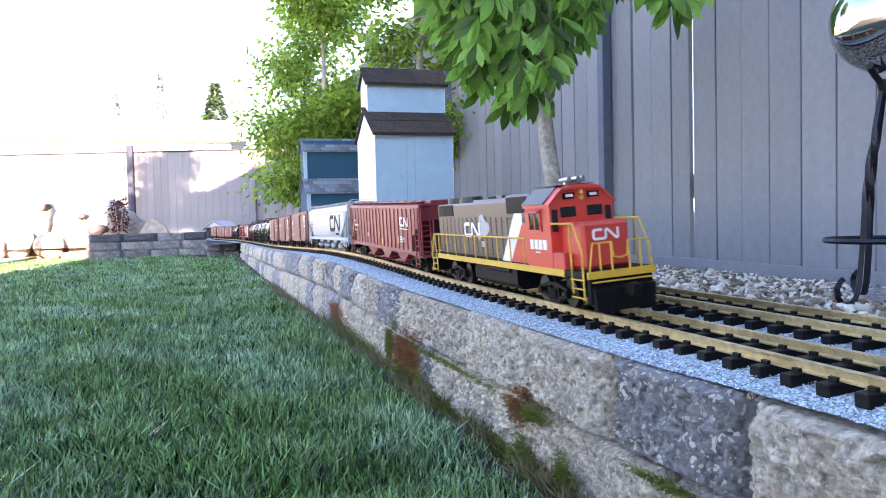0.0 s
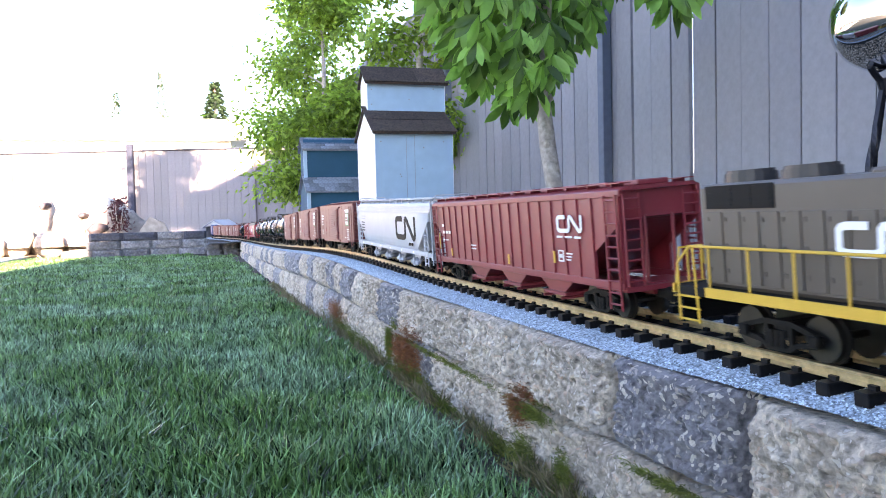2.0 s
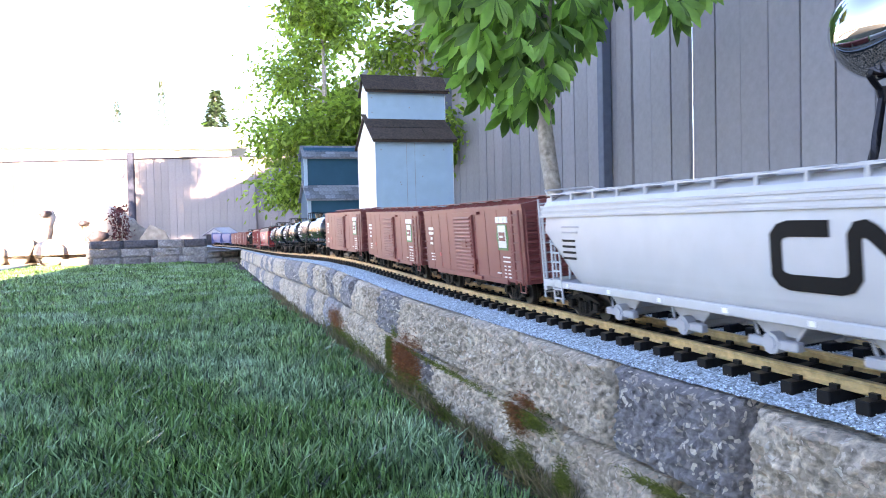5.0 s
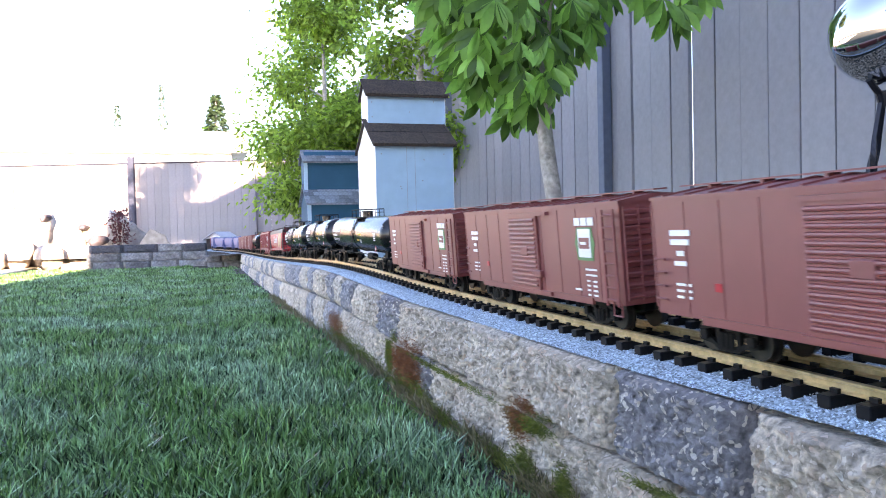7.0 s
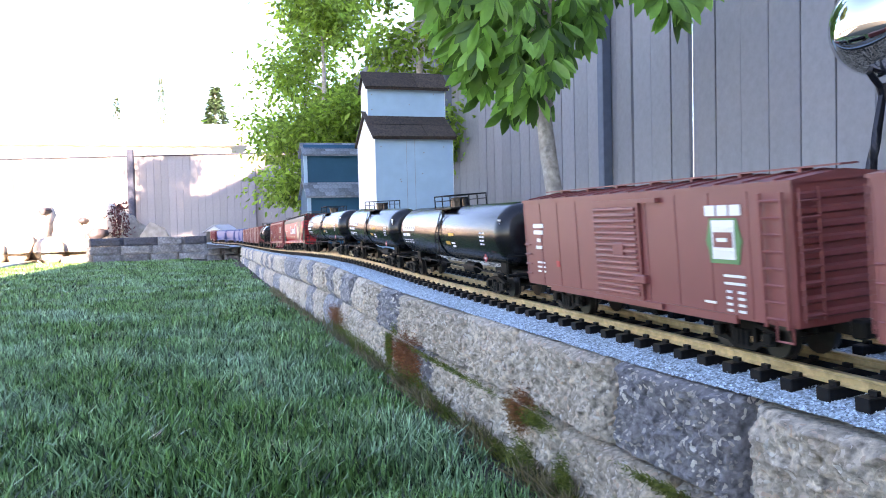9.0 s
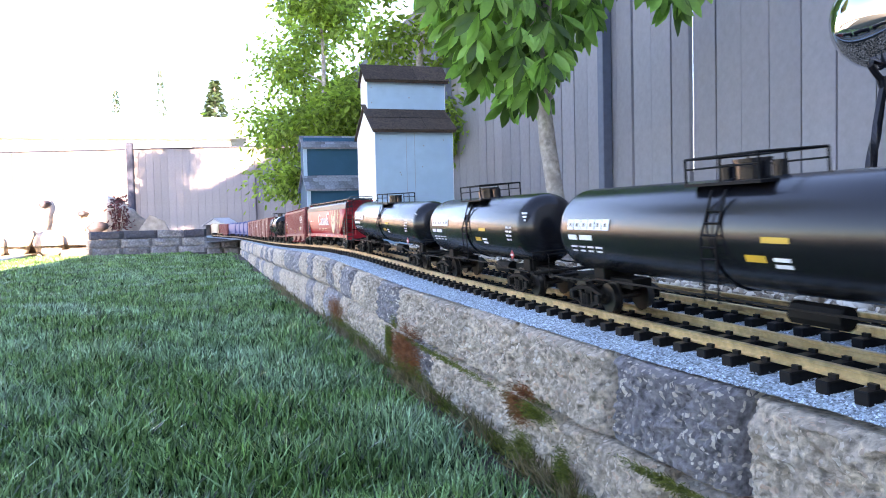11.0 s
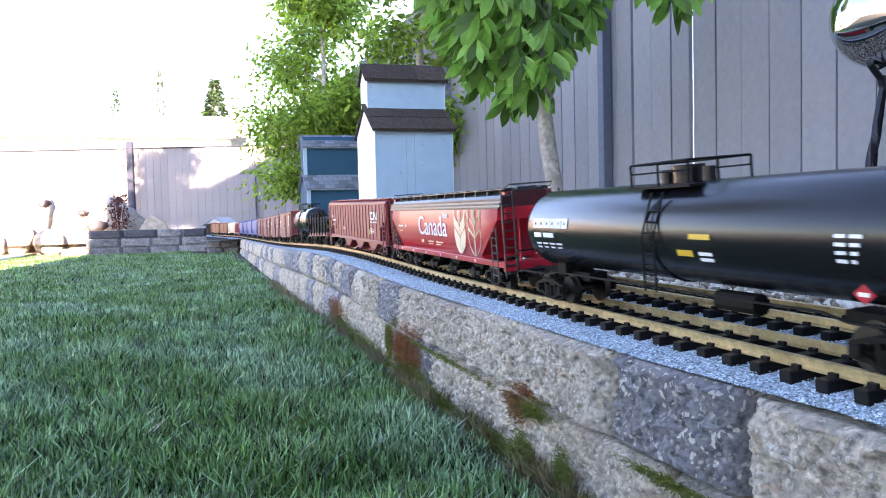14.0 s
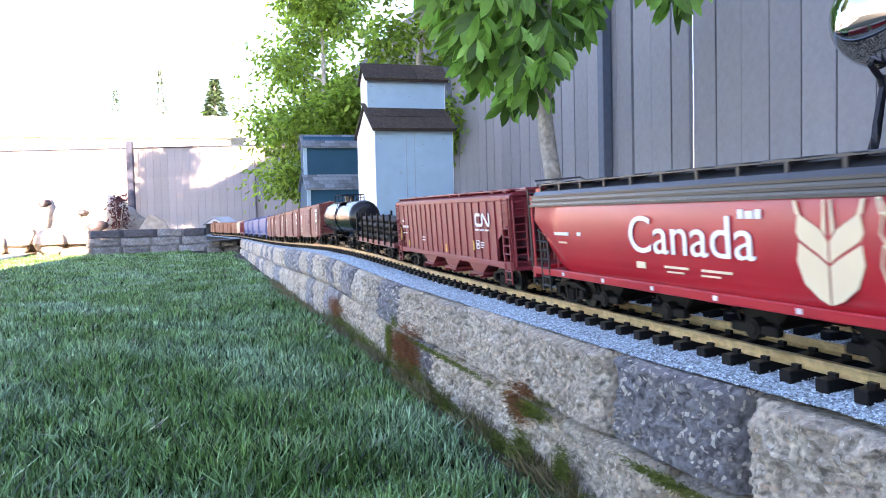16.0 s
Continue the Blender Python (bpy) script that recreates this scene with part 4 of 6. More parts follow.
def make_smooth_hopper(length, label, paint, roof_paint, style):
    """Rounded-side covered hopper with a long roof and sloped end sheets."""
    car = start_car("hopper_car", label)
    h, w = length / 2, 0.05
    # bulging cross section
    half = [(0.0445, 0.04), (0.0472, 0.046), (0.0491, 0.053), (0.0503, 0.062), (0.051, 0.073), (0.0511, 0.085), (0.0507, 0.097), (0.0497, 0.108), (0.048, 0.118), (0.0445, 0.127), (0.04, 0.132), (0.025, 0.138)]
    ring = half + [(-x, z) for x, z in reversed(half)]
    verts, faces = [], []
    cuts = [(-h + 0.016, 0.1), (-h + 0.088, 0.047), (-h + 0.089, 0.04), (h - 0.089, 0.04), (h - 0.088, 0.047), (h - 0.016, 0.1)]
    for y, zmin in cuts:
        verts += [(math.copysign(0.0511, x) if z < zmin else x, y, max(z, zmin)) for x, z in ring]
    n = len(ring)
    for k in range(5):
        for i in range(n):
            a, b = k * n + i, k * n + (i + 1) % n
            faces.append((a, b, b + n, a + n))
    faces += [tuple(range(n))[::-1], tuple(range(5 * n, 6 * n))]
    body = raw("body", verts, faces, paint, car)
    for f in body.data.polygons:
        f.use_smooth = len(f.vertices) == 4 and abs(f.center.x) > 0.02
    bm = bmesh.new()
    rr = [(0.0495, 0.117), (0.047, 0.127), (0.041, 0.1335), (0.025, 0.1395), (0, 0.141)]
    prism(bm, rr + [(-x, z) for x, z in reversed(rr[:-1])], -h + 0.006, h - 0.006, "y")
    part("roof", bm, roof_paint, car)
    bm = bmesh.new()
    for z in (0.117, 0.1225, 0.128):
        for sx in (-1, 1):
            xx = {0.117: 0.0505, 0.1225: 0.0493, 0.128: 0.0478}[z]
            box(bm, sx * xx - 0.0012, sx * xx + 0.0012, -h + 0.005, h - 0.005, z - 0.0012, z + 0.0012)
    part("roof_seam", bm, roof_paint, car)
    bm = bmesh.new()
    for x in (-0.03, 0.03):
        box(bm, x - 0.008, x + 0.008, -h + 0.004, h - 0.004, 0.1412, 0.1424)
        for k in range(13):
            y = -h + 0.02 + (length - 0.04) * k / 12
            box(bm, x - 0.01, x + 0.01, y - 0.0016, y + 0.0016, 0.139, 0.1412)
            box(bm, x + math.copysign(0.0096, x) - 0.0012, x + math.copysign(0.0096, x) + 0.0012, y - 0.0016, y + 0.0016, 0.131, 0.141)
            box(bm, x - 0.008, x + 0.008, y - 0.017, y + 0.004, 0.1424, 0.1432)
    for k in range(9):
        y = -h + 0.03 + (length - 0.06) * k / 8
        box(bm, -0.017, 0.017, y - 0.022, y + 0.022, 0.139, 0.144, 0.001)
    for sy in (-1, 1):
        path_rod(bm, [(-0.04, sy * (h - 0.01), 0.142), (-0.036, sy * (h + 0.004), 0.1475), (0.036, sy * (h + 0.004), 0.1475), (0.04, sy * (h - 0.01), 0.142)], 0.0011, 5)
    part("roof_walk", bm, roof_paint, car)
    bm = bmesh.new()
    for sx in (-1, 1):
        box(bm, sx * 0.047 - 0.003, sx * 0.047 + 0.003, -h + 0.002, h - 0.002, 0.034, 0.042, 0.0008)
        for sy in (-1, 1):
            rod(bm, (sx * 0.047, sy * (h - 0.003), 0.04), (sx * 0.047, sy * (h - 0.003), 0.13), 0.0018, 6)
    for sy in (-1, 1):
        box(bm, -0.05, 0.05, sy * (h - 0.03) - 0.03, sy * (h - 0.03) + 0.03, 0.034, 0.038)
        box(bm, -0.05, 0.05, sy * (h - 0.003) - 0.003, sy * (h - 0.003) + 0.003, 0.029, 0.042)
        prism(bm, [(sy * (h - 0.018), 0.1), (sy * (h - 0.006), 0.1), (sy * (h - 0.006), 0.138), (sy * (h - 0.018), 0.138)], -0.04, 0.04)
        for x in (-0.017, 0.017):
            rod(bm, (x, sy * (h - 0.012), 0.038), (x, sy * (h - 0.012), 0.104), 0.0018, 6)
    box(bm, -0.009, 0.009, -h + 0.01, h - 0.01, 0.024, 0.036)
    part("end_frame", bm, paint, car)
    rung_paint = roof_paint
    for sx in (-1, 1):
        for y, top in ((h - 0.026, 0.09), (-h + 0.046, 0.09)):
            bm = bmesh.new()
            ladder(bm, sx * 0.0495, y - 0.02, y, 0.016, top, 7, 0.0012)
            part("ladder", bm, rung_paint, car)
        for sy in (-1, 1):
            bm = bmesh.new()
            end_rungs(bm, sx * 0.049, sx * 0.03, sy * (h + 0.001), 0.02, 0.138, 10)
            part("end_ladder", bm, rung_paint, car)
    for k in range(4):
        y = (k - 1.5) * (length - 0.2) / 4
        bm = bmesh.new()
        prism(bm, [(y - 0.045, 0.043), (y + 0.045, 0.043), (y + 0.016, 0.021), (y - 0.016, 0.021)], -0.03, 0.03)
        bay = M["map_grey"] if style == "grey" else M["truck"]
        part("discharge_bay", bm, bay, car)
        bm = bmesh.new()
        rod(bm, (-0.042, y, 0.0165), (0.042, y, 0.0165), 0.0055, 10)
        for x in (-0.036, 0.036):
            box(bm, x - 0.004, x + 0.004, y - 0.026, y + 0.026, 0.0125, 0.0195, 0.001)
            rod(bm, (x - 0.005, y, 0.0165), (x + 0.005, y, 0.0165), 0.0085, 12)
        for d in (-0.02, 0.02):
            rod(bm, (-0.034, y + d, 0.02), (-0.028, y + d * 1.6, 0.036), 0.0014, 5)
            rod(bm, (0.034, y + d, 0.02), (0.028, y + d * 1.6, 0.036), 0.0014, 5)
        part("outlet_pipe", bm, bay, car)
    x = 0.0515
    if style == "grey":
        shapes = [[(-y, z) for y, z in s] for s in railway_mark(0, 0, 0.048)]
        stroke(car, [[(y + h * 0.22, z + 0.06) for y, z in s] for s in shapes], M["black"], x)
        bars(car, [(-h + 0.06, -h + 0.09, 0.088 - 0.0065 * k, 0.0905 - 0.0065 * k) for k in range(4)] + [(h - 0.15, h - 0.135, 0.05, 0.056), (h - 0.13, h - 0.12, 0.05, 0.056)], M["black"], x)
        bars(car, [(-h + 0.06, -h + 0.1, 0.1035, 0.1055), (-h + 0.06, -h + 0.096, 0.0975, 0.0995)], M["map_grey"], x)
        bars(car, [(-h + 0.06 + 0.09 * k, -h + 0.066 + 0.09 * k, 0.036, 0.04) for k in range(6)], M["white"], 0.0505, "reflector")
    if style == "wheat":
        for yc, solid in ((0.146, True), (0.214, False)):
            sh = []
            for sy in (-1, 1):
                q = lambda pts: [(yc + sy * a, 0.045 + b) for a, b in pts]
                sh.append(q([(0.0008, 0.0), (0.0008, 0.026), (0.008, 0.031), (0.026, 0.041), (0.028, 0.028), (0.022, 0.013), (0.01, 0.004)]))
                sh.append(q([(0.0008, 0.028), (0.0008, 0.042), (0.007, 0.05), (0.0255, 0.061), (0.028, 0.048), (0.025, 0.043), (0.009, 0.034)]))
                sh.append(q([(0.0235, 0.06), (0.027, 0.0695), (0.0295, 0.0695), (0.0275, 0.06)]))
                sh.append(q([(0.002, 0.046), (0.002, 0.0695), (0.0035, 0.0695), (0.0055, 0.05)]))
            if solid:
                for one in sh:
                    stroke(car, [one], M["cream"], x, "wheat_leaf")
            else:
                for poly in sh:
                    bm = bmesh.new()
                    for a, b in zip(poly, poly[1:] + poly[:1]):
                        rod(bm, (x, a[0], a[1]), (x, b[0], b[1]), 0.0009, 4)
                    part("wheat_leaf", bm, M["cream"], car)
        word(car, "Canada", -0.097, 0.071, 0.0525, x + 0.0004, M["white"])
        bars(car, [(0.06, 0.066, 0.102, 0.109), (0.068, 0.077, 0.102, 0.108), (0.079, 0.085, 0.102, 0.109), (-h + 0.07, -h + 0.105, 0.083, 0.0865), (-h + 0.125, -h + 0.133, 0.083, 0.087)], M["white"], x)
        bars(car, [(-0.085, -0.07, 0.056, 0.062), (-0.04, -0.005, 0.0585, 0.0605), (0.012, 0.05, 0.0585, 0.0605), (-0.036, -0.012, 0.0545, 0.056), (0.012, 0.036, 0.0545, 0.056), (-h + 0.08, -h + 0.1, 0.074, 0.076)], M["cream"], x)
        bars(car, [(-h + 0.08 + 0.09 * k, -h + 0.085 + 0.09 * k, 0.036, 0.04) for k in range(6)], M["white"], 0.0505, "reflector")
    running_gear(car, length)
    return car


def word(car, text, y, z, size, x, mat):
    cu = bpy.data.curves.new("word", "FONT")
    cu.body, cu.size, cu.extrude = text, size, 0.0004
    tmp = new("word", cu)
    bpy.context.view_layer.update()
    me = bpy.data.meshes.new_from_object(tmp.evaluated_get(bpy.context.evaluated_depsgraph_get()))
    bpy.data.objects.remove(tmp)
    me.materials.clear()
    me.materials.append(mat)
    ob = new("lettering", me)
    ob.parent = car
    ob.matrix_basis = Matrix(((0, 0, 1, x), (1, 0, 0, y), (0, 1, 0, z), (0, 0, 0, 1)))
    me.transform(Matrix.Diagonal((1.12, 0.92, 1, 1)))
    return ob


def make_tank(length, label, radius=0.046, marks=True):
    car = start_car("tank_car", label)
    h = length / 2
    zc = 0.041 + radius
    prof = []
    L = h - 0.02
    for k in range(7):
        a = k / 6 * math.pi / 2
        prof.append((-(L - 0.028) - 0.028 * math.cos(a), max(0.0005, radius * math.sin(a) ** 0.75)))
    prof += [(-y, r) for y, r in reversed(prof)]
    seg = 40
    verts, faces = [], []
    for y, r in prof:
        verts += [(r * math.cos(6.28318 * i / seg), y, zc + r * math.sin(6.28318 * i / seg)) for i in range(seg)]
    for k in range(len(prof) - 1):
        for i in range(seg):
            a, b = k * seg + i, k * seg + (i + 1) % seg
            faces.append((a, b, b + seg, a + seg))
    faces += [tuple(range(seg)), tuple(range((len(prof) - 1) * seg, len(prof) * seg))]
    raw("tank", verts, faces, M["tank_black"], car, smooth=True)
    for y in (0.0,):
        bm = bmesh.new()
        for k in range(24):
            a0, a1 = 6.28318 * k / 24, 6.28318 * (k + 1) / 24
            rod(bm, ((radius + 0.0006) * math.cos(a0), y, zc + (radius + 0.0006) * math.sin(a0)), ((radius + 0.0006) * math.cos(a1), y, zc + (radius + 0.0006) * math.sin(a1)), 0.0012, 4)
        part("tank_band", bm, M["tank_black"], car)
    bm = bmesh.new()
    rod(bm, (0, 0, zc + radius - 0.004), (0, 0, zc + radius + 0.012), 0.014, 16)
    rod(bm, (0, 0, zc + radius + 0.012), (0, 0, zc + radius + 0.015), 0.016, 16)
    rod(bm, (0, 0.03, zc + radius - 0.004), (0, 0.03, zc + radius + 0.012), 0.006, 10)
    rod(bm, (0, -0.032, zc + radius - 0.004), (0, -0.032, zc + radius + 0.012), 0.007, 10)
    part("dome", bm, M["tank_black"], car)
    bm = bmesh.new()
    zt = zc + radius
    for sx in (-1, 1):
        box(bm, sx * 0.026 - 0.009, sx * 0.026 + 0.009, -0.047, 0.047, zt - 0.0045, zt - 0.002)
        for y in (-0.045, 0, 0.045):
            rod(bm, (sx * 0.034, y, zt - 0.004), (sx * 0.034, y, zt + 0.0185), 0.0012, 5)
        rod(bm, (sx * 0.034, -0.045, zt + 0.0185), (sx * 0.034, 0.045, zt + 0.0185), 0.0012, 5)
        rod(bm, (sx * 0.034, -0.045, zt + 0.01), (sx * 0.034, 0.045, zt + 0.01), 0.0009, 5)
    for y in (-0.045, 0.045):
        rod(bm, (-0.034, y, zt + 0.0185), (0.034, y, zt + 0.0185), 0.0012, 5)
    part("platform", bm, M["black"], car)
    for sx in (-1, 1):
        bm = bmesh.new()
        pts = [(sx * (radius + 0.004), 0.036), (sx * (radius + 0.004), zc), (sx * 0.036, zt - 0.008)]
        for dy in (-0.009, 0.009):
            path_rod(bm, [(a, dy, b) for a, b in pts], 0.0011, 5)
        for k in range(8):
            z = 0.042 + 0.0095 * k
            xx = radius + 0.004 if z < zc else (radius + 0.004) - (z - zc) * 0.35
            rod(bm, (sx * xx, -0.009, z), (sx * xx, 0.009, z), 0.0009, 5)
        part("ladder", bm, M["black"], car)
    for sx in (-1, 1):
        bm = bmesh.new()
        path_rod(bm, [(sx * 0.047, -h + 0.015, 0.036), (sx * 0.047, -h + 0.1, 0.036), (sx * 0.047, -h + 0.12, 0.04), (sx * 0.047, h - 0.12, 0.04), (sx * 0.047, h - 0.1, 0.036), (sx * 0.047, h - 0.015, 0.036)], 0.0011, 5)
        part("side_handrail", bm, M["truck"], car)
    for sy in (-1, 1):
        bm = bmesh.new()
        box(bm, -0.012, 0.012, sy * (h - 0.075) - 0.06, sy * (h - 0.075) + 0.06, 0.026, 0.036)
        box(bm, -0.02, 0.02, sy * (h - 0.08) - 0.011, sy * (h - 0.08) + 0.011, 0.03, 0.05, 0.001)
        part("stub_sill", bm, M["truck"], car)
        bm = bmesh.new()
        box(bm, -0.046, 0.046, sy * (h - 0.008) - 0.006, sy * (h - 0.008) + 0.006, 0.032, 0.0355, 0.001)
        part("end_step", bm, M["truck"], car)
        bm = bmesh.new()
        path_rod(bm, [(0.045, sy * (h - 0.004), 0.034), (0.045, sy * (h - 0.004), 0.06), (-0.045, sy * (h - 0.004), 0.06), (-0.045, sy * (h - 0.004), 0.034)], 0.0011, 5)
        part("end_handrail", bm, M["truck"], car)
    bm = bmesh.new()
    rod(bm, (0.012, 0.05, 0.03), (0.012, 0.1, 0.03), 0.009, 10)
    part("air_cylinder", bm, M["truck"], car)
    if marks:
        def mark(y0, y1, z0, z1, mat, name="lettering"):
            bm = bmesh.new()
            n = 4
            for k in range(n):
                za, zb = z0 + (z1 - z0) * k / n, z0 + (z1 - z0) * (k + 1) / n
                q = lambda z: math.sqrt(max(0, (radius + 0.0007) ** 2 - (z - zc) ** 2))
                f = [bm.verts.new(v) for v in ((q(za), y0, za), (q(za), y1, za), (q(zb), y1, zb), (q(zb), y0, zb))]
                bm.faces.new(f)
            return part(name, bm, mat, car)
        for k in range(6):
            y = -h + 0.062 + 0.0152 * k
            mark(y, y + 0.0138, zc + 0.004, zc + 0.015, M["white"])
            mark(y + 0.0045, y + 0.0095, zc + 0.0075, zc + 0.0112, M["tank_black"], "letter_hole").location.x = 0.0005
        mark(-h + 0.063, -h + 0.083, zc - 0.007, zc - 0.0015, M["white"])
        mark(-h + 0.088, -h + 0.116, zc - 0.007, zc - 0.0015, M["white"])
        for k in range(2):
            for q in range(4):
                mark(-h + 0.065 + 0.018 * q, -h + 0.079 + 0.018 * q - 0.003 * k, zc - 0.0155 - 0.0045 * k, zc - 0.0135 - 0.0045 * k, M["white"])
        mark(0.056, 0.084, zc - 0.002, zc + 0.0025, M["yellow"])
        mark(0.036, 0.058, zc - 0.017, zc - 0.0115, M["yellow"])
        mark(0.066, 0.083, zc - 0.0205, zc - 0.0175, M["white"])
        mark(0.066, 0.083, zc - 0.0155, zc - 0.0125, M["white"])
        for k in range(4):
            mark(h * 0.66, h * 0.66 + 0.009, zc + 0.003 - 0.0055 * k, zc + 0.0055 - 0.0055 * k, M["white"])
            mark(h * 0.66 + 0.012, h * 0.66 + 0.022 - 0.002 * k, zc + 0.003 - 0.0055 * k, zc + 0.0055 - 0.0055 * k, M["white"])
        for k in range(3):
            stroke(car, [[(h * 0.84, zc + 0.021 - 0.0045 * k), (h * 0.84 + 0.016 - 0.003 * k, zc + 0.021 - 0.0045 * k), (h * 0.84 + 0.016 - 0.003 * k, zc + 0.0235 - 0.0045 * k), (h * 0.84, zc + 0.0235 - 0.0045 * k)]], M["white"], 0.0392, "lettering")
        stroke(car, [[(h * 0.7, 0.055), (h * 0.727, 0.0485), (h * 0.754, 0.055), (h * 0.727, 0.0615)]], M["canada_red"], 0.0462, "placard")
        stroke(car, [[(h * 0.714, 0.0537), (h * 0.74, 0.0537), (h * 0.74, 0.0563), (h * 0.714, 0.0563)]], M["white"], 0.0468, "placard_bar")
    running_gear(car, length)
    return car


def make_log_flat(length):
    car = start_car("flat_car", "dark flat car with side stakes carrying a stack of poles")
    h = length / 2
    bm = bmesh.new()
    box(bm, -0.048, 0.048, -h, h, 0.031, 0.042, 0.001)
    part("deck", bm, M["box_brown"], car)
    for sx in (-1, 1):
        for k in range(7):
            bm = bmesh.new()
            y = -h + 0.02 + (length - 0.04) * k / 6
            box(bm, sx * 0.049 - 0.0022, sx * 0.049 + 0.0022, y - 0.0025, y + 0.0025, 0.034, 0.105)
            part("stake", bm, M["black"], car)
    rnd = random.Random(4)
    for r in range(4):
        for c in range(6 - r % 2):
            bm = bmesh.new()
            x = -0.036 + 0.0145 * c + 0.007 * (r % 2)
            rod(bm, (x, -h + 0.01, 0.05 + 0.0125 * r), (x, h - 0.012 - 0.01 * rnd.random(), 0.05 + 0.0125 * r), 0.007, 8)
            part("pole", bm, M["truck"], car)
    running_gear(car, length)
    return car


def make_loco(length):
    car = thing("diesel_locomotive", "orange-red, grey and white diesel engine model with yellow railings", "locomotive", "cars of the train")
    h = length / 2
    # frame and walkway
    bm = bmesh.new()
    box(bm, -0.051, 0.051, -h + 0.012, h - 0.012, 0.039, 0.047, 0.0008)
    box(bm, -0.047, 0.047, -h + 0.004, -h + 0.012, 0.014, 0.047, 0.001)
    box(bm, -0.047, 0.047, h - 0.012, h - 0.004, 0.012, 0.047, 0.001)
    part("frame", bm, M["black"], car)
    for sx in (-1, 1):
        bm = bmesh.new()
        box(bm, sx * 0.0515 - 0.0012, sx * 0.0515 + 0.0012, -h + 0.05, h - 0.055, 0.0395, 0.0475)
        part("sill_stripe", bm, M["yellow"], car)
    for sy in (-1, 1):
        bm = bmesh.new()
        box(bm, -0.05, 0.05, sy * (h - 0.003) - 0.0015, sy * (h - 0.003) + 0.0015, 0.0395, 0.0475)
        part("end_stripe", bm, M["yellow"], car)
    # long hood
    bm = bmesh.new()
    box(bm, -0.0395, 0.0395, -h + 0.035, 0.142, 0.047, 0.131, 0.003)
    part("long_hood", bm, M["loco_grey"], car)
    bm = bmesh.new()
    box(bm, -0.041, 0.041, 0.058, 0.1425, 0.104, 0.138, 0.003)
    box(bm, -0.03, 0.03, -0.1, 0.058, 0.128, 0.1345, 0.002)
    part("blower_duct", bm, M["loco_grey"], car)
    for k, y in enumerate((-h + 0.06, -h + 0.125)):
        bm = bmesh.new()
        rod(bm, (0, y, 0.13), (0, y, 0.138), 0.023, 20)
        rod(bm, (0, y, 0.138), (0, y, 0.1405), 0.021, 20)
        part("roof_fan", bm, M["dark_roof"], car)
    bm = bmesh.new()
    box(bm, -0.008, 0.008, -0.04, -0.02, 0.133, 0.139, 0.001)
    part("exhaust", bm, M["loco_grey"], car)
    bm = bmesh.new()
    box(bm, -0.008, 0.008, -0.09, -0.075, 0.133, 0.138, 0.001)
    part("exhaust", bm, M["loco_grey"], car)
    for sx in (-1, 1):
        bm = bmesh.new()
        x = sx * 0.04
        for r in range(4):
            z = 0.1125 + 0.0042 * r
            for y0 in (-h + 0.047, -h + 0.079, -h + 0.1):
                box(bm, x - 0.001, x + 0.001, y0, y0 + (0.03 if y0 < -h + 0.05 else 0.02), z, z + 0.003)
        box(bm, x - 0.0006, x + 0.0006, -h + 0.045, -h + 0.123, 0.111, 0.1295)
        part("louvre", bm, M["black"], car)
        bm = bmesh.new()
        box(bm, sx * 0.0412 - 0.0012, sx * 0.0412 + 0.0012, 0.064, 0.13, 0.113, 0.1345)
        part("air_intake", bm, M["black"], car)
        # engine doors with latches
        bm = bmesh.new()
        for k in range(18):
            y = -h + 0.045 + 0.021 * k
            if y < 0.05:
                box(bm, x - 0.0008, x + 0.0008, y, y + 0.0185, 0.052, 0.1085, 0.0003)
                for z in (0.06, 0.08, 0.101):
                    box(bm, x - 0.0018, x + 0.0018, y + 0.001, y + 0.0035, z, z + 0.0035)
        part("hood_door", bm, M["loco_grey"], car)
        xs = sx * 0.0415
        stroke(car, [[(0.034, 0.0475), (0.066, 0.0475), (0.113, 0.1), (0.113, 0.117), (0.091, 0.117)]], M["white"], xs, "white_stripe")
        stroke(car, [[(0.066, 0.0475), (0.141, 0.0475), (0.141, 0.1), (0.113, 0.1)]], M["loco_red"], xs, "red_panel")
    shapes = [[(-y, z) for y, z in s] for s in railway_mark(0, 0, 0.023)]
    stroke(car, [[(y - 0.12, z + 0.078) for y, z in s] for s in shapes], M["white"], 0.0423)
    stroke(car, [[(-0.06, 0.073), (-0.045, 0.078), (-0.02, 0.082), (-0.008, 0.09), (-0.012, 0.1), (-0.026, 0.104), (-0.034, 0.113), (-0.048, 0.111), (-0.052, 0.1), (-0.045, 0.09), (-0.054, 0.085)],
                 [(-0.044, 0.064), (-0.03, 0.064), (-0.032, 0.073), (-0.046, 0.073)]], M["map_grey"], 0.0414, "map_emblem")
    # cab
    bm = bmesh.new()
    c0, c1 = 0.142, 0.213
    prism(bm, [(-0.0505, 0.047), (0.0505, 0.047), (0.0505, 0.122), (0.03, 0.139), (0.012, 0.142), (-0.012, 0.142), (-0.03, 0.139), (-0.0505, 0.122)], c0, c1, "y")
    cab = part("cab", bm, M["loco_red"], car, "orange-red painted cab")
    bm = bmesh.new()
    prism(bm, [(-0.053, 0.1195), (-0.053, 0.1225), (-0.031, 0.1405), (-0.012, 0.1437), (0.012, 0.1437), (0.031, 0.1405), (0.053, 0.1225), (0.053, 0.1195), (0.03, 0.138), (-0.03, 0.138)], c0 - 0.003, c1 + 0.0035, "y")
    part("cab_roof", bm, M["loco_red"], car)
    bm = bmesh.new()
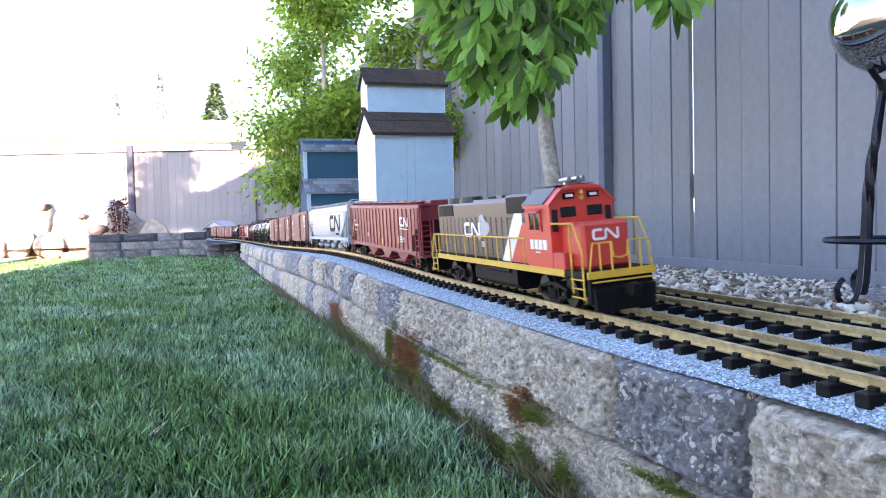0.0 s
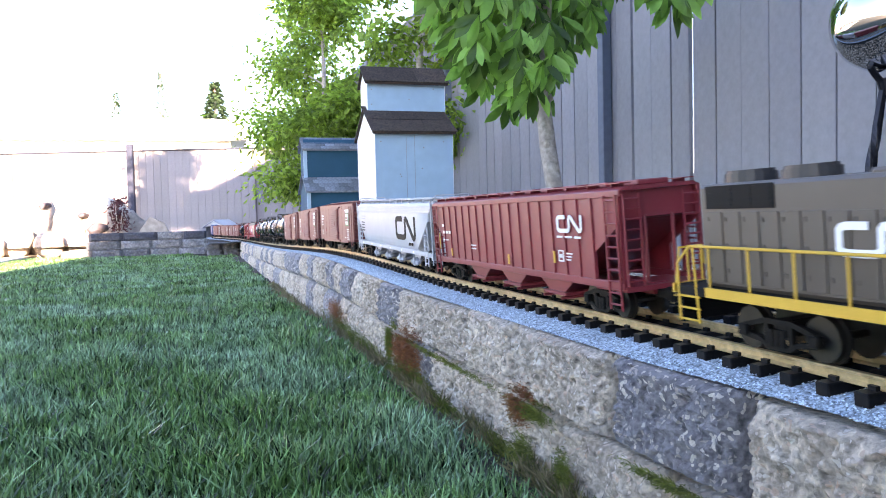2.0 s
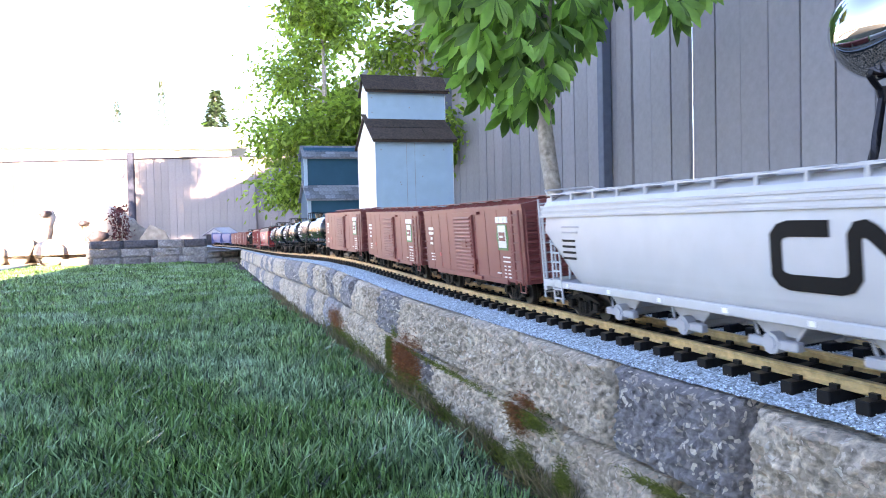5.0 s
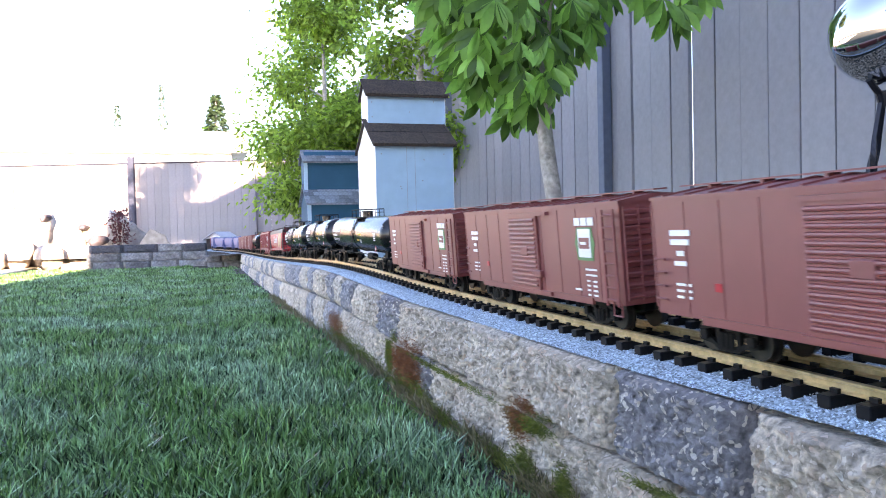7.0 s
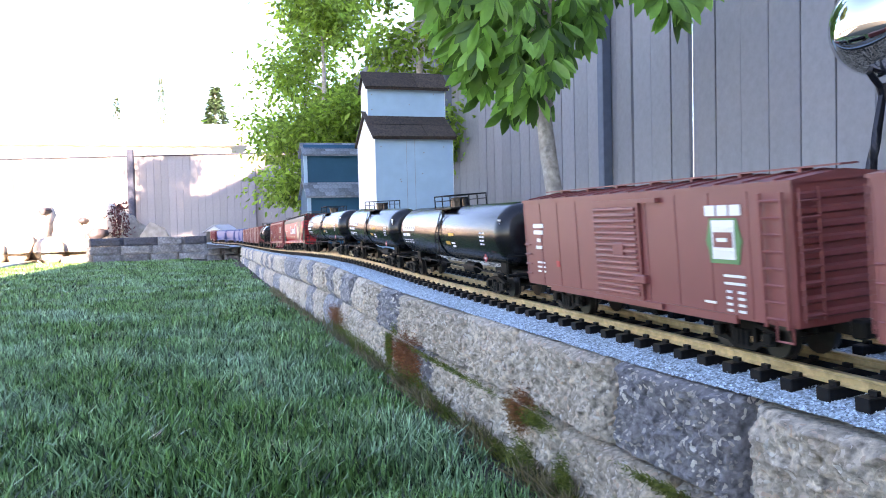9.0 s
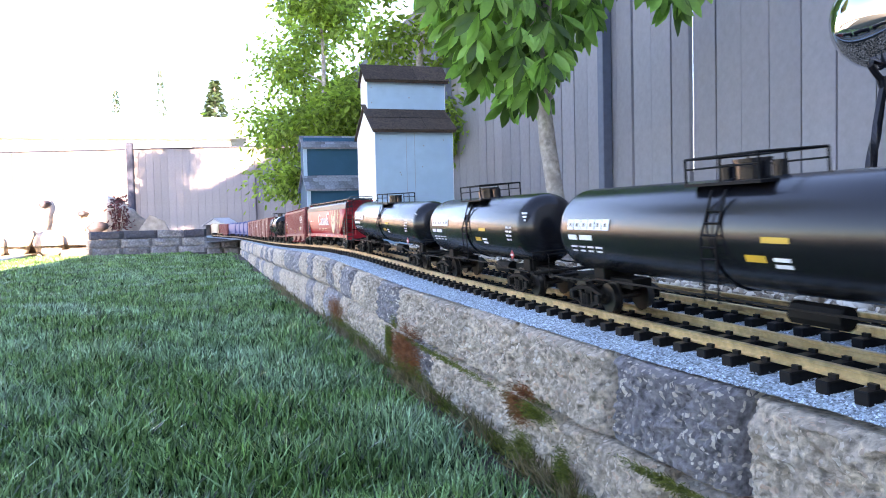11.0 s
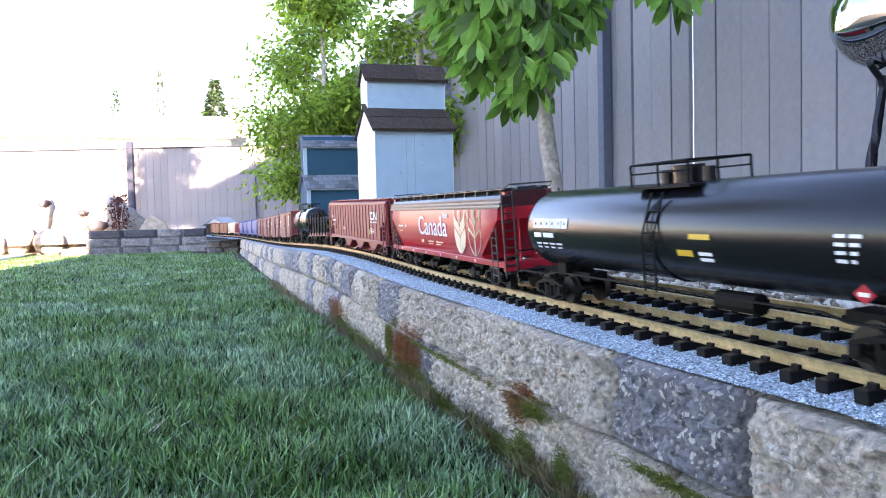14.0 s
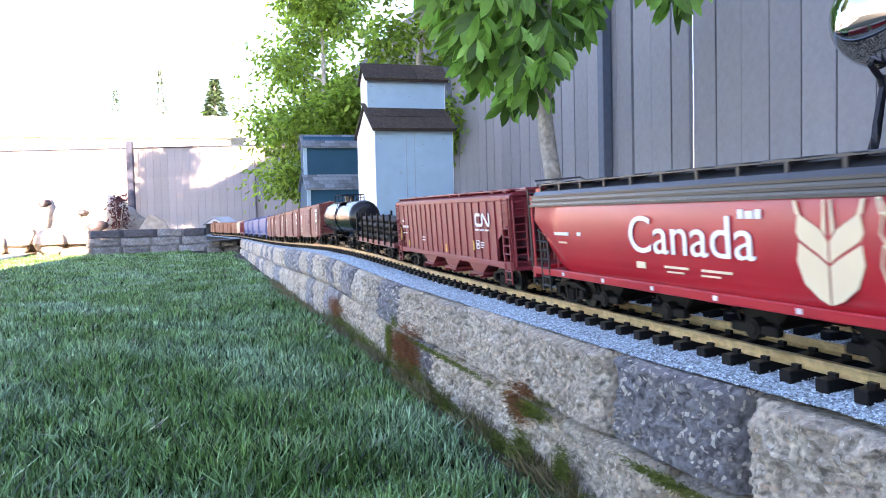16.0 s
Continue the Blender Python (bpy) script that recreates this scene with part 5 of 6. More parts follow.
    prism(bm, [(-0.031, 0.1408), (-0.054, 0.1222), (-0.054, 0.1228), (-0.031, 0.1418)], c0 - 0.003, c1 - 0.012, "y")
    prism(bm, [(0.031, 0.1408), (0.054, 0.1222), (0.054, 0.1238), (0.031, 0.1424)], c0 - 0.003, c1 - 0.012, "y")
    box(bm, -0.031, 0.031, c0 - 0.003, c1 - 0.012, 0.1438, 0.1446)
    part("roof_panel", bm, M["loco_grey"], car)
    for sx in (-1, 1):
        bm = bmesh.new()
        box(bm, sx * 0.0505 - 0.0012, sx * 0.0505 + 0.0012, c0 + 0.014, c0 + 0.046, 0.092, 0.114)
        win = part("window", bm, M["glass_dark"], car)
        bm = bmesh.new()
        for z in (0.0915, 0.1145):
            box(bm, sx * 0.0513 - 0.0016, sx * 0.0513 + 0.0016, c0 + 0.012, c0 + 0.048, z - 0.0012, z + 0.0012)
        for y in (c0 + 0.013, c0 + 0.03, c0 + 0.047):
            box(bm, sx * 0.0513 - 0.0016, sx * 0.0513 + 0.0016, y - 0.0012, y + 0.0012, 0.0915, 0.1145)
        part("window_frame", bm, M["loco_red"], car)
        bm = bmesh.new()
        prism(bm, [(sx * 0.0508, 0.1165), (sx * 0.061, 0.113), (sx * 0.0612, 0.1138), (sx * 0.0508, 0.118)], c0 + 0.012, c0 + 0.05, "y")
        part("sunshade", bm, M["loco_red"], car)
        bm = bmesh.new()
        box(bm, sx * 0.021 - 0.0125, sx * 0.021 + 0.0125, c1 - 0.001, c1 + 0.0012, 0.106, 0.118, 0.001)
        box(bm, sx * 0.0425 - 0.005, sx * 0.0425 + 0.005, c1 - 0.001, c1 + 0.0012, 0.09, 0.116, 0.001)
        part("windscreen", bm, M["glass_dark"], car)
        bm = bmesh.new()
        box(bm, sx * 0.019 - 0.009, sx * 0.019 + 0.009, c1, c1 + 0.002, 0.1275, 0.1345)
        part("number_board", bm, M["black"], car)
    for sx in (-1, 1):
        bm = bmesh.new()
        box(bm, sx * 0.019 - 0.0055, sx * 0.019 + 0.0055, c1 + 0.0018, c1 + 0.0026, 0.1295, 0.1328)
        part("lettering", bm, M["white"], car)
    for z in (0.128, 0.1345):
        bm = bmesh.new()
        rod(bm, (0, c1, z), (0, c1 + 0.004, z), 0.003, 12)
        part("headlight", bm, M["lamp_glow_amber"], car)
    bars(car, [(c0 + 0.0115 + 0.0125 * k, c0 + 0.021 + 0.0125 * k, 0.0685, 0.0805) for k in range(4)], M["white"], 0.051)
    bars(car, [(c0 + 0.026, c0 + 0.038, 0.0645, 0.0658)], M["white"], 0.051)
    bm = bmesh.new()
    for x, y in ((-0.012, c1 - 0.02), (0.0, c1 - 0.014), (0.012, c1 - 0.018)):
        rod(bm, (x, y - 0.012, 0.15), (x, y + 0.012, 0.15), 0.0022, 8, 0.004)
    box(bm, -0.012, 0.012, c1 - 0.022, c1 - 0.016, 0.144, 0.15)
    part("horn", bm, M["steel"], car)
    # short hood, steps, fuel tank
    bm = bmesh.new()
    box(bm, -0.036, 0.036, c1, h - 0.03, 0.047, 0.1, 0.004)
    part("short_hood", bm, M["loco_red"], car)
    bm = bmesh.new()
    box(bm, -0.0505, -0.036, c1, c1 + 0.03, 0.047, 0.066, 0.001)
    part("battery_box", bm, M["loco_red"], car)
    bm = bmesh.new()
    box(bm, 0.036, 0.0505, c1, c1 + 0.03, 0.047, 0.066, 0.001)
    part("battery_box", bm, M["loco_red"], car)
    for k, s in enumerate(railway_mark(0.022, 0.079, 0.013)):
        bm = bmesh.new()
        prism(bm, [(a, b) for a, b in s], h - 0.031, h - 0.0288, "y")
        part("emblem", bm, M["white"], car)
    bm = bmesh.new()
    prism(bm, [(-0.04, 0.037), (0.04, 0.037), (0.04, 0.016), (0.03, 0.009), (-0.03, 0.009), (-0.04, 0.016)], -0.085, 0.08, "y")
    part("fuel_tank", bm, M["black"], car)
    bm = bmesh.new()
    rod(bm, (0.041, -0.07, 0.034), (0.041, 0.06, 0.034), 0.003, 8)
    part("air_pipe", bm, M["black"], car)
    bm = bmesh.new()
    prism(bm, [(-0.045, 0.03), (0.045, 0.03), (0.042, 0.004), (-0.042, 0.004)], h - 0.005, h + 0.004, "y")
    part("snow_plough", bm, M["black"], car)
    # railings
    bm = bmesh.new()
    for sx in (-1, 1):
        x = sx * 0.0505
        zt = 0.081
        n = 9
        for k in range(n):
            y = -h + 0.055 + (0.13 - (-h + 0.055)) * k / (n - 1)
            rod(bm, (x, y, 0.042), (x, y, zt), 0.0012, 6)
        rod(bm, (x, -h + 0.03, zt), (x, 0.135, zt), 0.0012, 6)
        path_rod(bm, [(x, -h + 0.03, zt), (x, -h + 0.012, 0.066), (x, -h + 0.012, 0.016)], 0.0013, 6)
        path_rod(bm, [(x, -h + 0.038, 0.016), (x, -h + 0.034, zt)], 0.0013, 6)
        path_rod(bm, [(x, h - 0.012, 0.016), (x, h - 0.012, 0.07), (x, h - 0.03, 0.1), (x, c1 + 0.002, 0.1)], 0.0013, 6)
        path_rod(bm, [(x, h - 0.038, 0.022), (x, h - 0.038, 0.1)], 0.0013, 6)
        for k in range(3):
            rod(bm, (sx * 0.0505, h - 0.042, 0.018 + 0.01 * k), (sx * 0.0505, h - 0.01, 0.018 + 0.01 * k), 0.001, 5)
            rod(bm, (sx * 0.0505, -h + 0.01, 0.018 + 0.01 * k), (sx * 0.0505, -h + 0.04, 0.018 + 0.01 * k), 0.001, 5)
    part("side_railing", bm, M["yellow"], car)
    for sy in (-1, 1):
        bm = bmesh.new()
        y = sy * (h - 0.003)
        for sx in (-1, 1):
            path_rod(bm, [(sx * 0.047, y, 0.045), (sx * 0.04, y, 0.078), (sx * 0.012, y, 0.078), (sx * 0.01, y, 0.062), (0, y, 0.06)], 0.0012, 6)
            rod(bm, (sx * 0.03, y, 0.045), (sx * 0.03, y, 0.078), 0.0012, 6)
            rod(bm, (sx * 0.013, y, 0.045), (sx * 0.013, y, 0.078), 0.0012, 6)
        rod(bm, (-0.046, y + sy * 0.004, 0.036), (0.046, y + sy * 0.004, 0.036), 0.001, 6)
        part("end_railing", bm, M["yellow"], car)
    truck_parts(car, h - 0.115, 0.0165, 0.036)
    truck_parts(car, -h + 0.115, 0.0165, 0.036)
    coupler(car, h - 0.004, 1)
    coupler(car, -h + 0.004, -1)
    return car


def make_caboose(length):
    car = start_car("caboose", "red-brown caboose with a pale lower band")
    h = length / 2
    bm = bmesh.new()
    box(bm, -0.05, 0.05, -h + 0.03, h - 0.03, 0.033, 0.125, 0.001)
    part("body", bm, M["orange_car"], car)
    bm = bmesh.new()
    prism(bm, [(-0.054, 0.124), (0.054, 0.124), (0, 0.137)], -h, h, "y")
    box(bm, -0.03, 0.03, -0.03, 0.03, 0.13, 0.155, 0.001)
    part("roof", bm, M["box_brown"], car)
    bars(car, [(-h + 0.03, h - 0.03, 0.036, 0.06)], M["white"], 0.0505, "pale_band")
    bars(car, [(-h + 0.06 + 0.08 * k, -h + 0.1 + 0.08 * k, 0.085, 0.105) for k in range(3)], M["glass_dark"], 0.0505, "window")
    bm = bmesh.new()
    box(bm, -0.048, 0.048, -h, h, 0.03, 0.035)
    for sy in (-1, 1):
        for x in (-0.046, 0.046):
            rod(bm, (x, sy * (h - 0.003), 0.035), (x, sy * (h - 0.003), 0.125), 0.0013, 5)
    part("platform", bm, M["black"], car)
    running_gear(car, length)
    return car


TRAIN = []      # car, distance of its front along the line at the start, length


def add_car(car, front, length):
    TRAIN.append((car, front, length))
    return car


add_car(make_loco(0.597), 0.728, 0.597)
add_car(make_rib_hopper(0.627, "oxide-red ribbed covered hopper car with white emblem", M["car_red"]), 1.395, 0.627)
add_car(make_smooth_hopper(0.635, "light grey round-sided covered hopper with black emblem", M["car_grey"], M["car_grey"], "grey"), 2.069, 0.635)
proto = make_box_car(0.455, "red-brown boxcar with green and white emblem", M["box_brown"])
add_car(proto, 2.755, 0.455)
add_car(copy_thing(proto, Matrix()), 3.268, 0.455)
add_car(copy_thing(proto, Matrix()), 3.788, 0.455)
for _front, _length in ((4.31, 0.626), (4.974, 0.492), (5.512, 0.636)):
    add_car(make_tank(_length, "satin black tank car with white and yellow lettering"), _front, _length)
add_car(make_smooth_hopper(0.653, "bright red grain hopper with cream wheat emblems and dark roof", M["canada_red"], M["dark_roof"], "wheat"), 6.19, 0.653)
add_car(make_rib_hopper(0.627, "oxide-red ribbed covered hopper car with white emblem", M["car_red"]), 6.9, 0.627)
add_car(make_log_flat(0.36), 7.585, 0.36)
add_car(make_tank(0.43, "short black tank car without lettering", 0.047, False), 7.985, 0.43)
for k in range(4):
    add_car(copy_thing(proto, Matrix()), 8.46 + 0.493 * k, 0.455)
blue = make_smooth_hopper(0.55, "blue round-sided hopper car", M["blue_car"], M["blue_car"], "plain")
add_car(blue, 10.44, 0.55)
for k in range(1, 4):
    add_car(copy_thing(blue, Matrix()), 10.44 + 0.6 * k, 0.55)
add_car(make_rib_hopper(0.53, "oxide-red open hopper car without lettering", M["car_red"], 0), 12.85, 0.53)
add_car(make_smooth_hopper(0.53, "cream yellow covered hopper car", M["cream"], M["cream"], "plain"), 13.43, 0.53)
brown = make_box_car(0.455, "plain orange-brown boxcar without lettering", M["orange_car"], False)
add_car(brown, 14.01, 0.455)
for k in range(1, 4):
    add_car(copy_thing(brown, Matrix()), 14.01 + 0.5 * k, 0.455)
add_car(make_caboose(0.42), 16.03, 0.42)
# bring the models to their measured height and width
_done = set()
WIDE = {"diesel_locomotive": 0.82, "box_car": 0.82, "hopper_car": 0.87}
for _car, _front, _length in TRAIN:
    for _ob in _car.children_recursive:
        if _ob.name.startswith("wheelset") or _ob.data.name in _done:
            continue
        _done.add(_ob.data.name)
        if _ob.name.startswith("lettering") and _ob.matrix_basis.col[0].y == 1:
            _ob.location.x *= 0.88
            _ob.location.z *= 0.99
        else:
            _ob.data.transform(Matrix.Diagonal((WIDE.get(_car.name.split(".")[0], 0.94), 1, 0.975 if _car.name.startswith("box_car") else 0.99, 1)))
SPEED = 0.3735


def car_pose(front, length, t):
    mid = front + length / 2 - SPEED * t
    d = length / 2 - 0.08
    a, b = line_pose(mid - d), line_pose(mid + d)
    pa, pb = a.translation, b.translation
    fwd = (pa - pb).normalized()
    up = (a.col[2].xyz + b.col[2].xyz).normalized()
    right = fwd.cross(up).normalized()
    up = right.cross(fwd)
    m = Matrix((right, fwd, up)).transposed().to_4x4()
    m.translation = (pa + pb) / 2
    return m


def motions():
    for car, front, length in TRAIN:
        walk(car, [(t / 2, car_pose(front, length, t / 2)) for t in range(33)])
    # wheels of the cars that pass close by, turning as they roll
    for car, front, length in TRAIN[:10]:
        for ws in [o for o in car.children if o.name.startswith("wheelset")]:
            place = ws.location.copy()
            rows = []
            for k in range(16 * 30 + 1):
                turn = -SPEED * (k / 30) / place.z
                rows.append((k / 30, Matrix.Translation(place) @ Matrix.Rotation(turn, 4, "X")))
            walk(ws, rows)


# ---- model buildings ----
def gable_roof(bm, x0, x1, y0, y1, z_eave, z_ridge, over, thick):
    ym = (y0 + y1) / 2
    k = (z_ridge - z_eave) / (ym - y0)
    a, b = y0 - over, y1 + over
    prism(bm, [(a, z_eave - over * k), (ym, z_ridge), (b, z_eave - over * k), (b, z_eave - over * k + thick), (ym, z_ridge + thick), (a, z_eave - over * k + thick)], x0 - over * 0.7, x1 + over * 0.7)


def shingles(parent, mat, x0, x1, y0, z0, y1, z1, rows, width, seed):
    """Courses of shingles on the slope from (y0, z0) up to (y1, z1)."""
    rnd = random.Random(seed)
    slope = math.atan2(z1 - z0, y1 - y0)
    run = math.hypot(z1 - z0, y1 - y0)
    step = run / rows
    made = {}
    for r in range(rows):
        x = x0 - (width * 0.5 if r % 2 else 0)
        while x < x1 - 0.002:
            a, b = max(x, x0), min(x + width - 0.002, x1)
            x += width
            if b - a < 0.004:
                continue
            key = round(b - a, 4)
            if key not in made:
                bm = bmesh.new()
                prism(bm, [(0, 0.0), (step * 1.15, -0.001), (step * 1.15, 0.0015), (0, 0.0045)], 0, b - a)
                me = bpy.data.meshes.new("shingle")
                bmesh.ops.recalc_face_normals(bm, faces=bm.faces)
                bm.to_mesh(me)
                bm.free()
                me.materials.append(mat)
                made[key] = me
            ob = new("shingle", made[key])
            ob.parent = parent
            ob.matrix_basis = pose(a, y0 + math.cos(slope) * r * step, z0 + math.sin(slope) * r * step + rnd.uniform(0, 0.001), math.degrees(slope), 0, 0)


def build_elevator():
    e = thing("grain_elevator", "pale blue wooden model grain elevator with brown shingle roofs", "model building")
    x0, x1, y0, y1, base = 0.424, 0.845, 3.9, 4.365, -0.09
    bm = bmesh.new()
    ym = (y0 + y1) / 2
    prism(bm, [(y0, base), (y1, base), (y1, 0.55), (ym, 0.69), (y0, 0.55)], x0, x1)
    part("lower_wall", bm, M["blue_paint"], e)
    bm = bmesh.new()
    prism(bm, [(4.1, 0.6), (4.27, 0.6), (4.27, 0.845), (4.185, 0.915), (4.1, 0.845)], x0 + 0.008, x1 + 0.024)
    part("upper_wall", bm, M["blue_paint"], e)
    # white gable panels: the side's brightness in sun is put into the colour
    for sx, xa in ((-1, x0), (1, x1)):
        bm = bmesh.new()
        prism(bm, [(y0, base), (y1, base), (y1, 0.55), (ym, 0.69), (y0, 0.55)], xa - 0.002 if sx < 0 else xa, xa if sx < 0 else xa + 0.002)
        part("gable_wall", bm, M["white_and_sunlit_side"], e, "gable side coloured white for its sunlit brightness")
        bm = bmesh.new()
        xu = x0 + 0.008 if sx < 0 else x1 + 0.024
        prism(bm, [(4.1, 0.66), (4.27, 0.66), (4.27, 0.845), (4.185, 0.915), (4.1, 0.845)], xu - 0.002 if sx < 0 else xu, xu if sx < 0 else xu + 0.002)
        part("gable_wall", bm, M["white_and_sunlit_side"], e, "gable side coloured white for its sunlit brightness")
    bm = bmesh.new()
    # boards' joints on the front
    for k in (0.165, 0.21):
        box(bm, x0 + k, x0 + k + 0.0015, y0 - 0.0012, y0, base, 0.535)
        part("board_joint", bm, M["far_wood"], e)
        bm = bmesh.new()
    for xx, zz in ((0.03, 0.5), (0.03, 0.1), (0.26, 0.47), (0.37, 0.5), (0.13, 0.33), (0.135, 0.318), (0.25, 0.36)):
        rod(bm, (x0 + xx, y0 - 0.002, zz), (x0 + xx, y0 + 0.001, zz), 0.0035, 8)
        part("nail_head", bm, M["far_wood"], e)
        bm = bmesh.new()
    for xx, zz in ((0.03, 0.8), (0.03, 0.72), (0.24, 0.75), (0.38, 0.81)):
        rod(bm, (x0 + xx, 4.098, zz), (x0 + xx, 4.101, zz), 0.0035, 8)
        part("nail_head", bm, M["far_wood"], e)
        bm = bmesh.new()
    bm.free()
    for zlow, zhigh, ya, yb, xa, xb, seed in ((0.55, 0.69, y0, y1, x0, x1, 1), (0.845, 0.915, 4.1, 4.27, x0 + 0.008, x1 + 0.024, 2)):
        bm = bmesh.new()
        gable_roof(bm, xa, xb, ya, yb, zlow, zhigh, 0.022, 0.012)
        r = part("roof", bm, M["shingle"], e, "brown asphalt shingle roof")
        k = (zhigh - zlow) / ((yb - ya) / 2)
        shingles(r, M["shingle"], xa - 0.021, xb + 0.021, ya - 0.024, zlow - 0.024 * k + 0.013, (ya + yb) / 2, zhigh + 0.013, 2 if seed == 1 else 1, 0.3, seed)


def build_teal_house():
    e = thing("model_depot", "teal wooden model building with weathered grey shake roofs", "model building")
    x0, x1, y0, y1, base = 0.376, 0.9, 6.25, 6.75, -0.1
    ym = (y0 + y1) / 2
    bm = bmesh.new()
    prism(bm, [(y0, base), (y1, base), (y1, 0.335), (ym, 0.48), (y0, 0.335)], x0, x1)
    part("lower_wall", bm, M["teal_paint"], e)
    bm = bmesh.new()
    prism(bm, [(6.42, 0.4), (6.68, 0.4), (6.68, 0.69), (ym, 0.775), (6.42, 0.69)], x0, x1 - 0.02)
    part("upper_wall", bm, M["teal_paint"], e)
    for xa, z0, z1, yy in ((x0, base, 0.33, y0), (x0, 0.45, 0.69, 6.42)):
        bm = bmesh.new()
        box(bm, xa - 0.008, xa + 0.02, yy - 0.006, yy + 0.02, z0, z1)
        part("corner_trim", bm, M["blue_paint"], e, "pale blue corner board")
    for zlow, zhigh, ya, yb, xa, xb, seed in ((0.335, 0.48, y0, y1, x0, x1, 3), (0.69, 0.775, 6.42, 6.68, x0, x1 - 0.02, 4)):
        bm = bmesh.new()
        gable_roof(bm, xa, xb, ya, yb, zlow, zhigh, 0.03, 0.014)
        r = part("roof", bm, M["grey_shake"], e, "weathered grey shake roof")
        k = (zhigh - zlow) / ((yb - ya) / 2)
        shingles(r, M["grey_shake"], xa - 0.022, xb + 0.022, ya - 0.032, zlow - 0.032 * k + 0.015, (ya + yb) / 2, zhigh + 0.015, 5 if seed == 3 else 4, 0.08, seed)


def build_shed():
    e = thing("model_station", "small open train shelter with a pale gable roof over the track", "model building", at=pose(-0.22, 10.6, -0.1, 0, 0, 62))
    for sy in (-1, 1):
        bm = bmesh.new()
        box(bm, -0.2, 0.2, sy * 0.125 - 0.008, sy * 0.125 + 0.008, 0, 0.14, 0.002)
        part("wall", bm, M["far_wood"], e)
    for x in (-0.19, 0.19):
        bm = bmesh.new()
        prism(bm, [(-0.13, 0.14), (0.13, 0.14), (0, 0.215)], x - 0.008, x + 0.008)
        part("gable", bm, M["white_and_sunlit_side"], e, "white gable over the open end")
    bm = bmesh.new()
    gable_roof(bm, -0.2, 0.2, -0.13, 0.13, 0.14, 0.215, 0.035, 0.012)
    part("roof", bm, M["map_grey"], e, "pale grey roof")


# ---- trees ----
def leaf_faces(verts, faces, base, d, side, length, width, fold, rounded=False):
    """One pointed leaf from base along d, folded a little along its midrib."""
    up = side.cross(d).normalized()
    b = len(verts)
    for s, w in ((0.0, 0.0), (0.3, 0.36), (0.65, 0.5), (1.0, 0.0)):
        mid = base + d * (length * s) - up * (fold * length * s * s * 0.6)
        if w == 0:
            verts.append(mid)
        else:
            verts.extend((mid - side * (width * w) + up * fold * width * 0.6, mid, mid + side * (width * w) + up * fold * width * 0.6))
    if rounded:
        del verts[b:]
        for s, w in ((0.0, 0.03), (0.22, 0.25), (0.46, 0.46), (0.68, 0.5), (0.86, 0.3), (1.0, 0.015)):
            mid = base + d * (length * s) - up * (fold * length * s * s * 0.6)
            verts.extend((mid - side * (width * w) + up * fold * width * w, mid, mid + side * (width * w) + up * fold * width * w))
        for k in range(5):
            r = b + 3 * k
            faces.extend(((r, r + 3, r + 4, r + 1), (r + 1, r + 4, r + 5, r + 2)))
        return
    faces.extend(((b, b + 1, b + 2), (b, b + 2, b + 3), (b + 1, b + 4, b + 5, b + 2), (b + 2, b + 5, b + 6, b + 3), (b + 4, b + 7, b + 5), (b + 5, b + 7, b + 6)))


def limb(bm, pts, r0, r1):
    n = len(pts) - 1
    for k in range(n):
        rod(bm, pts[k], pts[k + 1], r0 + (r1 - r0) * k / n, 9, r0 + (r1 - r0) * (k + 1) / n)


